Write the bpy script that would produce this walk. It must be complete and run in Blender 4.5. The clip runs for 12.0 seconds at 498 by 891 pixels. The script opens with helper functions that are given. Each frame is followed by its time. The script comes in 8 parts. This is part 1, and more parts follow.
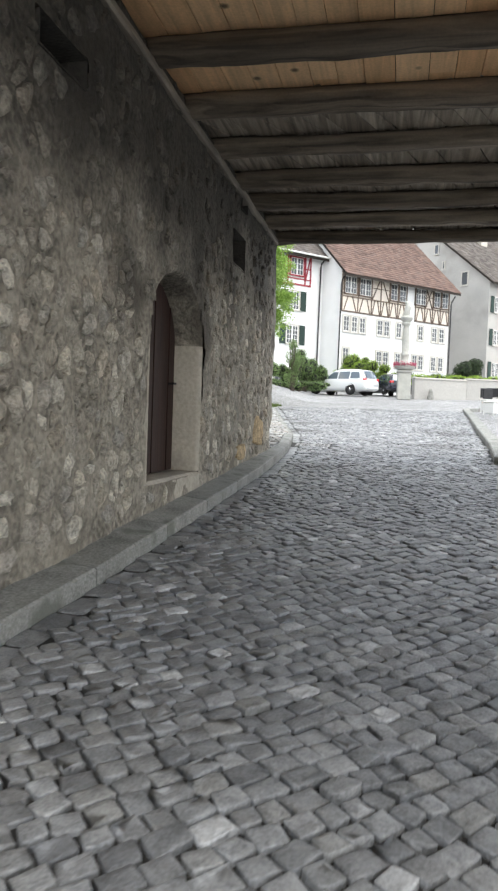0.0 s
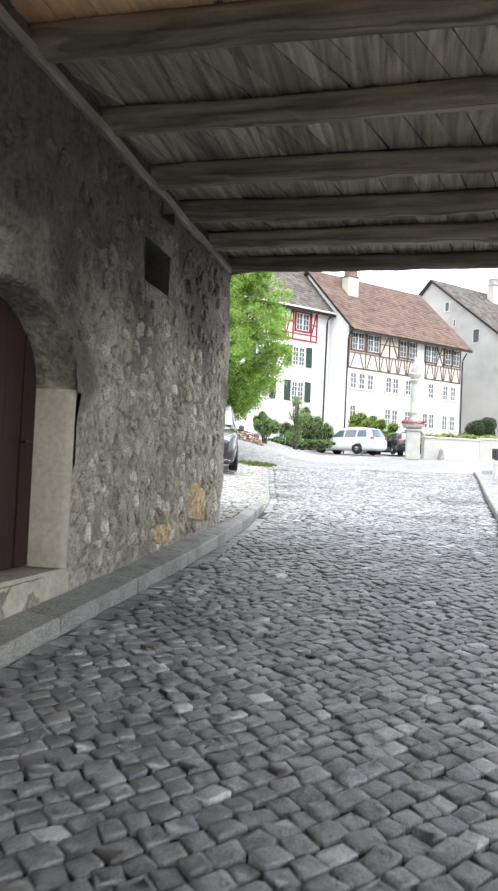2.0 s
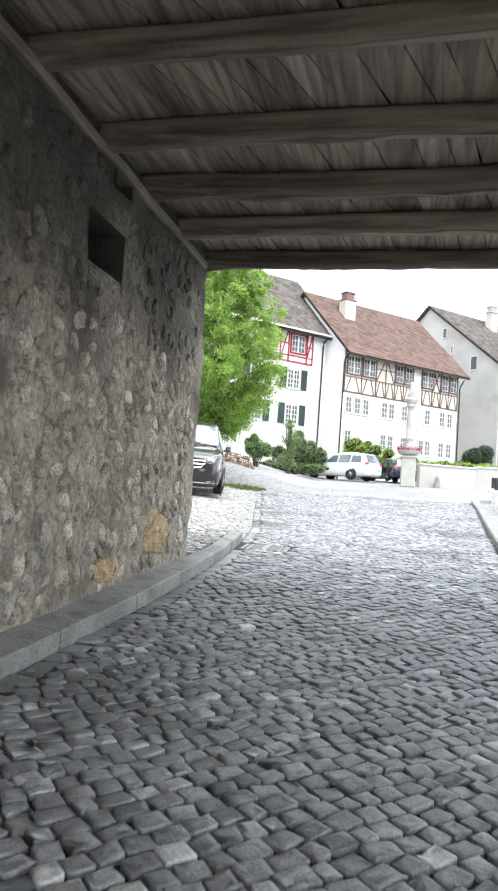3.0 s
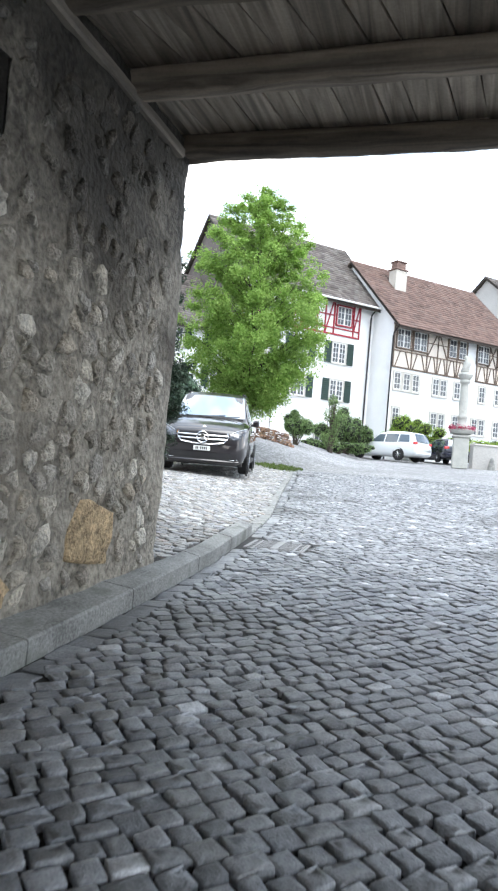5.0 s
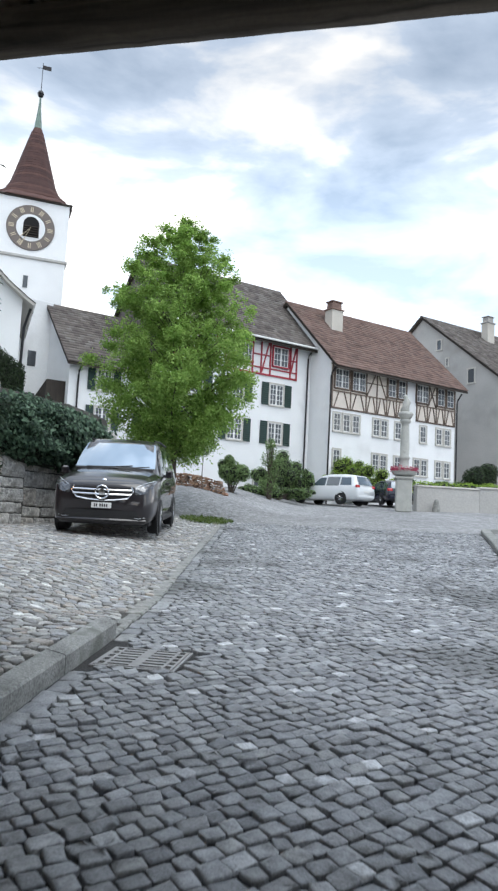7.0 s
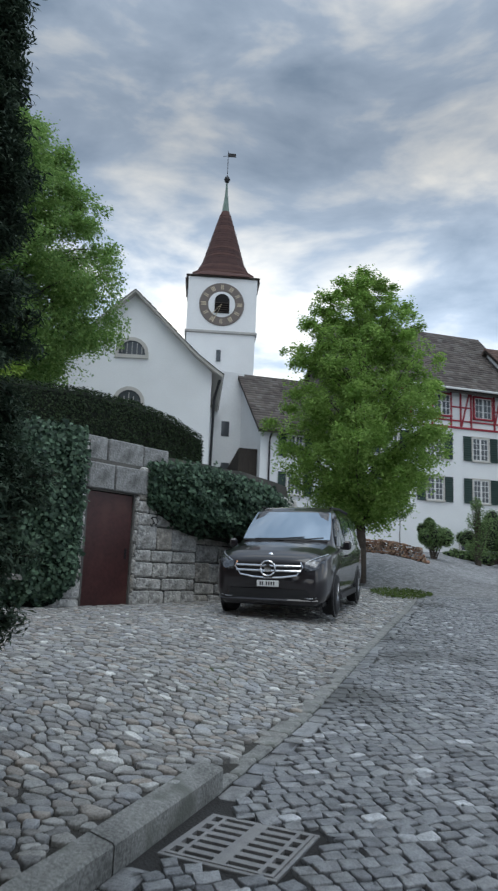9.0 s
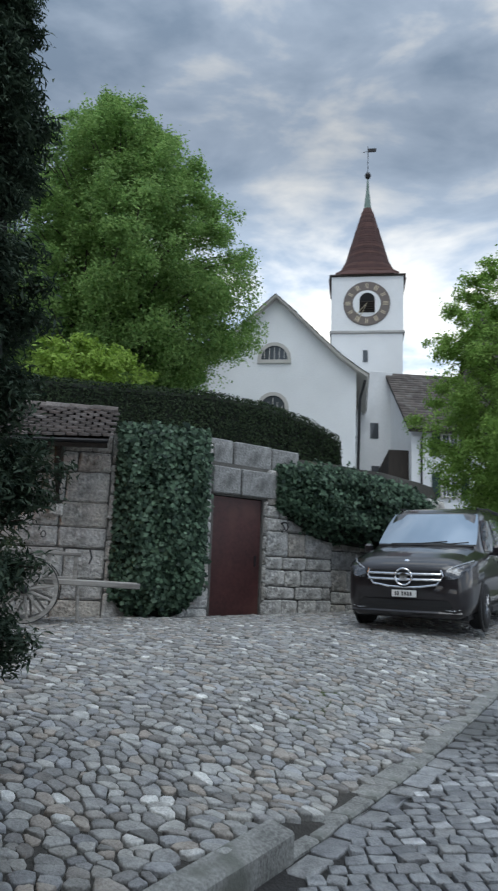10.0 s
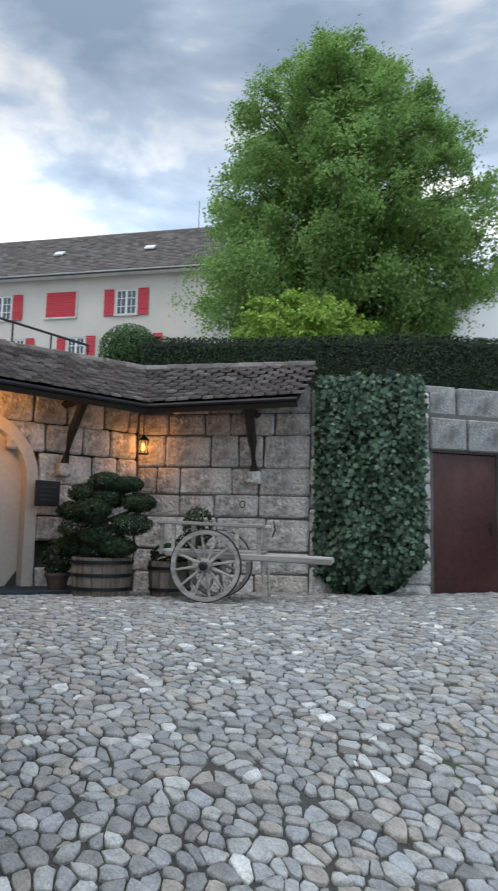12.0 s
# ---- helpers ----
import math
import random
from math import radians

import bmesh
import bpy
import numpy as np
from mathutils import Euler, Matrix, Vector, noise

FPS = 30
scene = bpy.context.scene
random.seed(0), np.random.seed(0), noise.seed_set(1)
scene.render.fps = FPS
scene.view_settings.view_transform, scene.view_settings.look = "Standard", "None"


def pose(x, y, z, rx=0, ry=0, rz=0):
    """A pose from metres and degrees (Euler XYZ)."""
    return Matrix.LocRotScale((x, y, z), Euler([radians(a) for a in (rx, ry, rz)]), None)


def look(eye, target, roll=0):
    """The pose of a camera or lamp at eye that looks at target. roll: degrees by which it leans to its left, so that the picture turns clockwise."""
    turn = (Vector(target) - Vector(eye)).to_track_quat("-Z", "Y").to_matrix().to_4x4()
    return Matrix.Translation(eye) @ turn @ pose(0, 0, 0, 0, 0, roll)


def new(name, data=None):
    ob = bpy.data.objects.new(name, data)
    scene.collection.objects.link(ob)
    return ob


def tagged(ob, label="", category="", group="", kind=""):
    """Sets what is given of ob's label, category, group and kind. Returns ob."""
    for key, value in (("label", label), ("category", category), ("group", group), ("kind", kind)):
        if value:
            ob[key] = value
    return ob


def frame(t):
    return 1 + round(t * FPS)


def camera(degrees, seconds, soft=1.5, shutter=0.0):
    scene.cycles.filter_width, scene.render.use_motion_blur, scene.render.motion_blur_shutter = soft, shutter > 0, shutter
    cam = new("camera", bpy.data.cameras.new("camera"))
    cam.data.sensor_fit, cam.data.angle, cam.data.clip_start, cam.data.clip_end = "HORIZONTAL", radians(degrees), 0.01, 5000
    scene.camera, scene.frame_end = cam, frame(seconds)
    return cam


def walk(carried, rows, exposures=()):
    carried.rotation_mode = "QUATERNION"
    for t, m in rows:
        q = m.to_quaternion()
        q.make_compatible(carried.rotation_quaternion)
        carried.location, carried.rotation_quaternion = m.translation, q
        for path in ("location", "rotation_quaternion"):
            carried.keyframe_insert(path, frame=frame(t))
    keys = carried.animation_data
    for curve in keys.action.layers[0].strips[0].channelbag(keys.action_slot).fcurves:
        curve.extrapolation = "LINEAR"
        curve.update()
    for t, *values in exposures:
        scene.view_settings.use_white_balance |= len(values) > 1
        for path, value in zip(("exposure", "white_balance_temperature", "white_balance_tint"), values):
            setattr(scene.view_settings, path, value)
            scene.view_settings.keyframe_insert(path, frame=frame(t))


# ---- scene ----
cam = camera(38.4, 12.0, 2.2, 0.3)
PATH = [
    (0, (0.59, 1.879, 1.98), (0.316, 3.858, 1.895), 2.1),
    (0.5, (0.852, 2.401, 1.99), (0.492, 4.368, 1.949), 3.2),
    (1, (0.976, 2.979, 2.002), (0.559, 4.928, 1.838), 3.8),
    (1.5, (1.084, 3.568, 2.082), (0.702, 5.531, 2.127), 3.0),
    (2, (1.108, 4.11, 2.12), (0.787, 6.083, 2.194), 2.6),
    (2.5, (1.159, 4.688, 2.141), (0.876, 6.663, 2.283), 2.6),
    (2.7, (1.151, 4.923, 2.145), (0.86, 6.897, 2.288), 3.1),
    (4.3, (1.148, 6.693, 2.209), (0.767, 8.654, 2.31), 6.3),
    (4.5, (1.177, 6.919, 2.199), (0.782, 8.879, 2.257), 6.1),
    (5, (1.218, 7.468, 2.228), (0.78, 9.418, 2.299), 4.8),
    (5.5, (1.224, 7.997, 2.311), (0.749, 9.936, 2.428), 3.7),
    (6, (1.296, 8.563, 2.373), (0.831, 10.501, 2.544), 2.9),
    (6.5, (1.388, 9.027, 2.416), (1.028, 10.986, 2.593), 3.1),
    (6.7, (1.408, 9.319, 2.45), (1.132, 11.292, 2.636), 2.9),
    (8.3, (1.521, 10.76, 2.723), (0.837, 12.609, 3.059), 2.6),
    (8.5, (1.518, 10.941, 2.716), (0.781, 12.769, 3.055), 2.6),
    (9, (1.522, 11.436, 2.756), (0.682, 13.216, 3.112), 2.2),
    (9.5, (1.572, 11.942, 2.812), (0.561, 13.629, 3.176), 2.1),
    (10, (1.543, 12.432, 2.807), (0.332, 13.982, 3.164), 2.2),
    (10.5, (1.497, 12.926, 2.857), (0.152, 14.362, 3.217), 2.5),
    (11, (1.456, 13.407, 2.88), (-0.016, 14.723, 3.198), 2.6),
    (11.5, (1.364, 13.847, 2.911), (-0.228, 15.027, 3.177), 2.1),
    (12, (1.232, 14.301, 2.938), (-0.497, 15.287, 3.177), 1.4),
]
EXPOSURES = [(0, 2.32, 7000, 7), (1.5, 2.68, 6900, 7), (2.7, 2.72, 6850, 7), (4.3, 2.58, 6500, 7), (5.5, 2.26, 6350, 6), (6.7, 1.74, 6350, 6), (8.3, 0.64, 6100, 4), (9.5, 0.68, 6100, 4), (11, 1.04, 6050, 5), (12, 1.2, 6150, 5)]
walk(cam, [(t, look(eye, target, roll)) for t, eye, target, roll in PATH], EXPOSURES)

# ---- light ----
world = bpy.data.worlds.new("sky")
scene.world = world
world.use_nodes = True


def build_sky():
    nt = world.node_tree
    n, l = nt.nodes, nt.links
    n.clear()
    out = n.new("ShaderNodeOutputWorld")
    bg = n.new("ShaderNodeBackground")
    sky = n.new("ShaderNodeTexSky")
    sky.sky_type, sky.sun_disc = "NISHITA", False
    sky.sun_elevation, sky.sun_rotation = radians(60), radians(143)
    dim = n.new("ShaderNodeMix")
    dim.data_type, dim.blend_type = "RGBA", "MULTIPLY"
    dim.inputs[0].default_value = 1.0
    dim.inputs[7].default_value = (0.10, 0.10, 0.10, 1)
    co = n.new("ShaderNodeTexCoord")
    mp = n.new("ShaderNodeMapping")
    mp.inputs["Scale"].default_value = (1.0, 1.0, 2.6)
    mp.inputs["Location"].default_value = (0.35, 0.2, 0.1)
    big = n.new("ShaderNodeTexNoise")
    big.inputs["Scale"].default_value, big.inputs["Detail"].default_value = 4.2, 9
    big.inputs["Roughness"].default_value, big.inputs["Distortion"].default_value = 0.52, 0.25
    ramp = n.new("ShaderNodeValToRGB")
    e = ramp.color_ramp.elements
    e[0].position, e[0].color = 0.37, (0.26, 0.31, 0.39, 1)
    e[1].position, e[1].color = 0.67, (0.92, 0.85, 0.785, 1)
    mid = e.new(0.52)
    mid.color = (0.43, 0.475, 0.56, 1)
    # brighter band low over the horizon
    sep = n.new("ShaderNodeSeparateXYZ")
    # an overcast sky: brightest overhead, dim halfway up, lighter again low down
    low = n.new("ShaderNodeValToRGB")
    low.color_ramp.interpolation = "EASE"
    le = low.color_ramp.elements
    le[0].position, le[0].color = 0.08, (0.80, 0.745, 0.70, 1)
    le[1].position, le[1].color = 1.0, (1.0, 1.0, 1.0, 1)
    for at, val in ((0.30, 0.58), (0.56, 0.25), (0.74, 0.34)):
        k = le.new(at)
        k.color = (val, val, val, 1)
    twice = n.new("ShaderNodeMix")
    twice.data_type, twice.blend_type = "RGBA", "MULTIPLY"
    twice.inputs[0].default_value = 1.0
    twice.inputs[7].default_value = (2.0, 2.0, 2.0, 1)
    lift = n.new("ShaderNodeMix")
    lift.data_type, lift.blend_type = "RGBA", "MULTIPLY"
    lift.inputs[0].default_value = 1.0
    mix = n.new("ShaderNodeMix")
    mix.data_type = "RGBA"
    mix.inputs[0].default_value = 0.88
    l.new(co.outputs["Generated"], mp.inputs[0])
    l.new(mp.outputs[0], big.inputs["Vector"])
    l.new(big.outputs["Fac"], ramp.inputs[0])
    l.new(co.outputs["Generated"], sep.inputs[0])
    l.new(sep.outputs["Z"], low.inputs[0])
    l.new(ramp.outputs[0], lift.inputs[6])
    l.new(low.outputs[0], twice.inputs[6])
    l.new(twice.outputs[2], lift.inputs[7])
    l.new(sky.outputs[0], dim.inputs[6])
    l.new(dim.outputs[2], mix.inputs[6])
    l.new(lift.outputs[2], mix.inputs[7])
    l.new(mix.outputs[2], bg.inputs[0])
    bg.inputs[1].default_value = 1.0
    l.new(bg.outputs[0], out.inputs[0])


build_sky()
sun_data = bpy.data.lights.new("sun", "SUN")
sun_data.energy, sun_data.angle, sun_data.color = 0.5, radians(40), (1.0, 0.975, 0.95)
sun = new("sun", sun_data)
sun.matrix_world = look((13.8, -18.4, 40), (0, 0, 0))

# ---- materials ----
MATS = {}


def mat(name, col, rough=0.85, var=0.25, scale=2.0, fine=40.0, bump=0.35, dist=0.01, metal=0.0, rnd="", cols=None, stain=None, coat=0.0, trans=0.0, emit=0.0):
    """A procedural surface: two scales of noise over a base colour, with relief; rnd spreads the colours of cols over single pieces."""
    m = bpy.data.materials.new(name)
    m.use_nodes = True
    n, l = m.node_tree.nodes, m.node_tree.links
    b = n["Principled BSDF"]
    co = n.new("ShaderNodeTexCoord")
    base = None
    if rnd:
        src = n.new("ShaderNodeNewGeometry" if rnd == "island" else "ShaderNodeObjectInfo")
        ramp = n.new("ShaderNodeValToRGB")
        els = ramp.color_ramp.elements
        cs = cols or [tuple(c * 0.7 for c in col), col, tuple(c * 1.3 for c in col)]
        while len(els) < len(cs):
            els.new(0.5)
        for i, c in enumerate(cs):
            els[i].position = i / (len(cs) - 1)
            els[i].color = (*c, 1)
        l.new(src.outputs["Random Per Island" if rnd == "island" else "Random"], ramp.inputs[0])
        base = ramp.outputs[0]
    na = n.new("ShaderNodeTexNoise")
    na.inputs["Scale"].default_value, na.inputs["Detail"].default_value = scale, 5
    nb = n.new("ShaderNodeTexNoise")
    nb.inputs["Scale"].default_value, nb.inputs["Detail"].default_value = fine, 4
    l.new(co.outputs["Object"], na.inputs["Vector"])
    l.new(co.outputs["Object"], nb.inputs["Vector"])
    add = n.new("ShaderNodeMath")
    add.operation = "ADD"
    l.new(na.outputs["Fac"], add.inputs[0])
    l.new(nb.outputs["Fac"], add.inputs[1])
    rng = n.new("ShaderNodeMapRange")
    rng.inputs["From Min"].default_value, rng.inputs["From Max"].default_value = 0.72, 1.28
    rng.inputs["To Min"].default_value, rng.inputs["To Max"].default_value = 1 - var, 1 + var
    l.new(add.outputs[0], rng.inputs[0])
    mul = n.new("ShaderNodeMix")
    mul.data_type, mul.blend_type = "RGBA", "MULTIPLY"
    mul.inputs[0].default_value = 1.0
    if base:
        l.new(base, mul.inputs[6])
    else:
        mul.inputs[6].default_value = (*col, 1)
    l.new(rng.outputs[0], mul.inputs[7])
    final = mul.outputs[2]
    if stain:
        ns = n.new("ShaderNodeTexNoise")
        ns.inputs["Scale"].default_value, ns.inputs["Detail"].default_value = stain[1], 6
        l.new(co.outputs["Object"], ns.inputs["Vector"])
        rs = n.new("ShaderNodeMapRange")
        rs.inputs["From Min"].default_value, rs.inputs["From Max"].default_value = stain[2], stain[2] + 0.12
        l.new(ns.outputs["Fac"], rs.inputs[0])
        ms = n.new("ShaderNodeMix")
        ms.data_type = "RGBA"
        l.new(rs.outputs[0], ms.inputs[0])
        l.new(final, ms.inputs[6])
        ms.inputs[7].default_value = (*stain[0], 1)
        final = ms.outputs[2]
    l.new(final, b.inputs["Base Color"])
    b.inputs["Roughness"].default_value, b.inputs["Metallic"].default_value = rough, metal
    b.inputs["Coat Weight"].default_value = coat
    b.inputs["Transmission Weight"].default_value = trans
    if emit:
        b.inputs["Emission Color"].default_value = (*col, 1)
        b.inputs["Emission Strength"].default_value = emit
    if bump:
        bp = n.new("ShaderNodeBump")
        bp.inputs["Strength"].default_value, bp.inputs["Distance"].default_value = bump, dist
        l.new(add.outputs[0], bp.inputs["Height"])
        l.new(bp.outputs[0], b.inputs["Normal"])
    MATS[name] = m
    return m


def leaf_mat(name, dark, light, through_light=0.35):
    """Leaves: each leaf its own green, a little light passing through."""
    m = mat(name, dark, rough=0.7, var=0.2, scale=0.8, fine=30, bump=0.0, rnd="island", cols=[dark, tuple((a + b) / 2 for a, b in zip(dark, light)), light])
    n, l = m.node_tree.nodes, m.node_tree.links
    b = n["Principled BSDF"]
    b.inputs["Specular IOR Level"].default_value = 0.25
    tr = n.new("ShaderNodeBsdfTranslucent")
    mx = n.new("ShaderNodeMixShader")
    mx.inputs[0].default_value = through_light
    l.new(b.inputs["Base Color"].links[0].from_socket, tr.inputs[0])
    l.new(b.outputs[0], mx.inputs[1])
    l.new(tr.outputs[0], mx.inputs[2])
    l.new(mx.outputs[0], n["Material Output"].inputs[0])
    return m


def wood_mat(name, dark, light, axis=1, rough=0.8, rnd="island", grain=9.0, tone=(0.55, 1.2)):
    """Timber with the grain drawn out along one axis, each board its own tone."""
    m = mat(name, light, rough=rough, var=0.12, scale=3, fine=50, bump=0.0, rnd=rnd, cols=[dark, tuple((a + b) / 2 for a, b in zip(dark, light)), light])
    n, l = m.node_tree.nodes, m.node_tree.links
    b = n["Principled BSDF"]
    co = n.new("ShaderNodeTexCoord")
    mp = n.new("ShaderNodeMapping")
    s = [grain * 2.2] * 3
    s[axis] = grain * 0.12
    mp.inputs["Scale"].default_value = s
    g = n.new("ShaderNodeTexNoise")
    g.inputs["Scale"].default_value, g.inputs["Detail"].default_value, g.inputs["Distortion"].default_value = 1.0, 6, 0.6
    l.new(co.outputs["Object"], mp.inputs[0])
    l.new(mp.outputs[0], g.inputs["Vector"])
    r = n.new("ShaderNodeMapRange")
    r.inputs["From Min"].default_value, r.inputs["From Max"].default_value = 0.3, 0.7
    r.inputs["To Min"].default_value, r.inputs["To Max"].default_value = tone
    l.new(g.outputs["Fac"], r.inputs[0])
    old = b.inputs["Base Color"].links[0].from_socket
    mu = n.new("ShaderNodeMix")
    mu.data_type, mu.blend_type = "RGBA", "MULTIPLY"
    mu.inputs[0].default_value = 1.0
    l.new(old, mu.inputs[6])
    l.new(r.outputs[0], mu.inputs[7])
    l.new(mu.outputs[2], b.inputs["Base Color"])
    bp = n.new("ShaderNodeBump")
    bp.inputs["Strength"].default_value, bp.inputs["Distance"].default_value = 0.5, 0.008
    l.new(g.outputs["Fac"], bp.inputs["Height"])
    l.new(bp.outputs[0], b.inputs["Normal"])
    return m


SETT_COLS = [(0.15, 0.155, 0.165), (0.20, 0.206, 0.215), (0.25, 0.258, 0.268), (0.29, 0.298, 0.308), (0.225, 0.23, 0.236), (0.33, 0.338, 0.348), (0.265, 0.267, 0.264), (0.235, 0.243, 0.255), (0.21, 0.212, 0.216), (0.28, 0.285, 0.292), (0.185, 0.19, 0.2), (0.58, 0.59, 0.60)]
COB_COLS = [(0.145, 0.145, 0.14), (0.324, 0.318, 0.297), (0.234, 0.24, 0.247), (0.446, 0.441, 0.415), (0.179, 0.169, 0.157), (0.368, 0.379, 0.393), (0.246, 0.241, 0.231), (0.357, 0.318, 0.275), (0.279, 0.279, 0.27), (0.402, 0.402, 0.387), (0.201, 0.201, 0.196), (0.692, 0.692, 0.662)]
RUB_COLS = [(0.30, 0.275, 0.235), (0.43, 0.395, 0.33), (0.345, 0.318, 0.272), (0.53, 0.488, 0.405), (0.285, 0.258, 0.215), (0.40, 0.355, 0.285), (0.37, 0.342, 0.295), (0.60, 0.565, 0.485), (0.33, 0.312, 0.28), (0.46, 0.40, 0.315)]
ASH_COLS = [(0.46, 0.455, 0.44), (0.58, 0.57, 0.545), (0.52, 0.51, 0.49), (0.65, 0.635, 0.60), (0.47, 0.435, 0.385)]
M_SETT = mat("sett_stone", (0.13, 0.13, 0.14), 0.38, 0.40, 14, 90, 0.7, 0.006, rnd="island", cols=SETT_COLS, stain=((0.125, 0.128, 0.128), 0.55, 0.55))
M_SETT1 = mat("sett_stone_single", (0.13, 0.13, 0.14), 0.38, 0.40, 14, 90, 0.7, 0.006, rnd="object", cols=SETT_COLS)
M_COB = mat("cobble_stone", (0.3, 0.3, 0.3), 0.62, 0.34, 14, 80, 0.6, 0.010, rnd="island", cols=COB_COLS)
M_COB1 = mat("cobble_stone_single", (0.3, 0.3, 0.3), 0.62, 0.34, 14, 80, 0.6, 0.010, rnd="object", cols=COB_COLS)
for m_stone in (M_SETT, M_SETT1, M_COB, M_COB1):
    m_stone.node_tree.nodes["Principled BSDF"].inputs["Specular IOR Level"].default_value = 0.42
M_DIRT = mat("joint_sand", (0.056, 0.053, 0.047), 0.95, 0.4, 1.2, 60, 0.6, 0.02, stain=((0.07, 0.09, 0.035), 0.9, 0.60))
M_DIRTR = mat("street_joint", (0.036, 0.035, 0.034), 0.95, 0.4, 1.2, 60, 0.6, 0.02)
M_KERB = mat("kerb_granite", (0.24, 0.242, 0.228), 0.8, 0.5, 3, 60, 0.7, 0.008, rnd="object", cols=[(0.22, 0.222, 0.21), (0.25, 0.251, 0.238), (0.235, 0.238, 0.224), (0.27, 0.268, 0.25)], stain=((0.15, 0.156, 0.138), 3.0, 0.56))
M_MORTAR = mat("lime_mortar", (0.31, 0.285, 0.235), 0.95, 0.55, 3.0, 24, 1.0, 0.03, stain=((0.15, 0.132, 0.105), 0.8, 0.52))
M_GATEM = mat("gate_wall_mortar", (0.265, 0.242, 0.20), 0.95, 0.55, 3.0, 24, 1.0, 0.03, stain=((0.17, 0.15, 0.12), 1.1, 0.56))
# shade inside the putlog holes put into the colour; also the plaque's dark lettering
M_HOLESHADE_TEXT = mat("hole_shade_and_lettering", (0.05, 0.046, 0.04), 0.95, 0.3, 6, 40, 0.6, 0.02)
M_RUB = mat("rubble_stone", (0.3, 0.28, 0.25), 0.92, 0.5, 9, 45, 1.0, 0.035, rnd="island", cols=RUB_COLS, stain=((0.285, 0.26, 0.215), 6.0, 0.57))
M_RUB1 = mat("rubble_stone_single", (0.3, 0.28, 0.25), 0.92, 0.5, 9, 45, 1.0, 0.035, rnd="object", cols=RUB_COLS, stain=((0.285, 0.26, 0.215), 6.0, 0.57))


def soot_and_shade(m):
    """Ragged dark upper wall, heaviest about the door: smoke stains and painted ceiling shade."""
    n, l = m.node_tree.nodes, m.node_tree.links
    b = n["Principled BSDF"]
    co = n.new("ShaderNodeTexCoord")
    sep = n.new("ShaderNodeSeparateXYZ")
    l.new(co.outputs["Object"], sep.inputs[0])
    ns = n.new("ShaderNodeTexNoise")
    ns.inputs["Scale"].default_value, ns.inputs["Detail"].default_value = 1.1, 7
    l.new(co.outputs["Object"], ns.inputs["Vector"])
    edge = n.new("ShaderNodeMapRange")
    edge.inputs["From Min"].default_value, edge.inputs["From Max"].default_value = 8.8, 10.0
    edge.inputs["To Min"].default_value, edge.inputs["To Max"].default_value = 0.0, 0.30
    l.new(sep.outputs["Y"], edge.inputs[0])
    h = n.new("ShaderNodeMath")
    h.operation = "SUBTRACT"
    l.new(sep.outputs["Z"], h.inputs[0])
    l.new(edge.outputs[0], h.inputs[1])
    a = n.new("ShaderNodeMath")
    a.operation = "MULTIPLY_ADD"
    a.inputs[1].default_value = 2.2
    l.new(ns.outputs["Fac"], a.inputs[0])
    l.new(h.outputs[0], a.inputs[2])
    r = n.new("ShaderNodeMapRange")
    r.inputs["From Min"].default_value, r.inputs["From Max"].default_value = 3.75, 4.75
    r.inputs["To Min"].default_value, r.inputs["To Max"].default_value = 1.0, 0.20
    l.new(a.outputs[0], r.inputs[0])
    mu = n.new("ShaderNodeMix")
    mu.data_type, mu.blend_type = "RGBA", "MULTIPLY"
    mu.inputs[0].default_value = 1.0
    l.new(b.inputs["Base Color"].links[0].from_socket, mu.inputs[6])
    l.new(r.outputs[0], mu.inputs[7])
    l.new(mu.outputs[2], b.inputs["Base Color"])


soot_and_shade(M_GATEM)
soot_and_shade(M_RUB)
M_ORANGE = mat("ochre_sandstone", (0.44, 0.33, 0.195), 0.95, 0.6, 14, 50, 1.0, 0.03)
M_ASH = mat("ashlar_limestone", (0.4, 0.4, 0.38), 0.9, 0.42, 5, 22, 1.0, 0.045, rnd="object", cols=ASH_COLS, stain=((0.22, 0.21, 0.19), 2.4, 0.55))
M_ASHD = mat("dark_weathered_block", (0.30, 0.30, 0.292), 0.92, 0.4, 3, 26, 0.9, 0.025, stain=((0.15, 0.15, 0.145), 2.0, 0.54))
M_ASHJ = mat("wall_joint", (0.13, 0.125, 0.115), 0.95, 0.3, 2, 40, 0.5, 0.02)
M_PLASTER = mat("rough_plaster", (0.42, 0.385, 0.32), 0.9, 0.2, 2, 25, 0.5, 0.012, stain=((0.24, 0.225, 0.20), 1.5, 0.58))
M_WHITE = mat("white_render", (0.78, 0.79, 0.79), 0.9, 0.06, 0.6, 18, 0.25, 0.01, stain=((0.66, 0.665, 0.66), 0.35, 0.60))
M_GREYR = mat("grey_render", (0.42, 0.41, 0.39), 0.92, 0.15, 0.4, 14, 0.3, 0.015, stain=((0.33, 0.32, 0.30), 0.3, 0.55))
M_CREAM = mat("cream_render", (0.52, 0.49, 0.435), 0.9, 0.1, 0.5, 16, 0.25, 0.01, stain=((0.44, 0.415, 0.37), 0.3, 0.58))
M_TRIM = mat("sandstone_trim", (0.50, 0.48, 0.44), 0.9, 0.12, 2, 30, 0.3, 0.008)
M_TILEG = mat("old_brown_tiles", (0.14, 0.11, 0.095), 0.9, 0.25, 1.2, 30, 0.4, 0.01, rnd="island", cols=[(0.085, 0.074, 0.067), (0.125, 0.108, 0.098), (0.15, 0.13, 0.118), (0.18, 0.168, 0.156)])
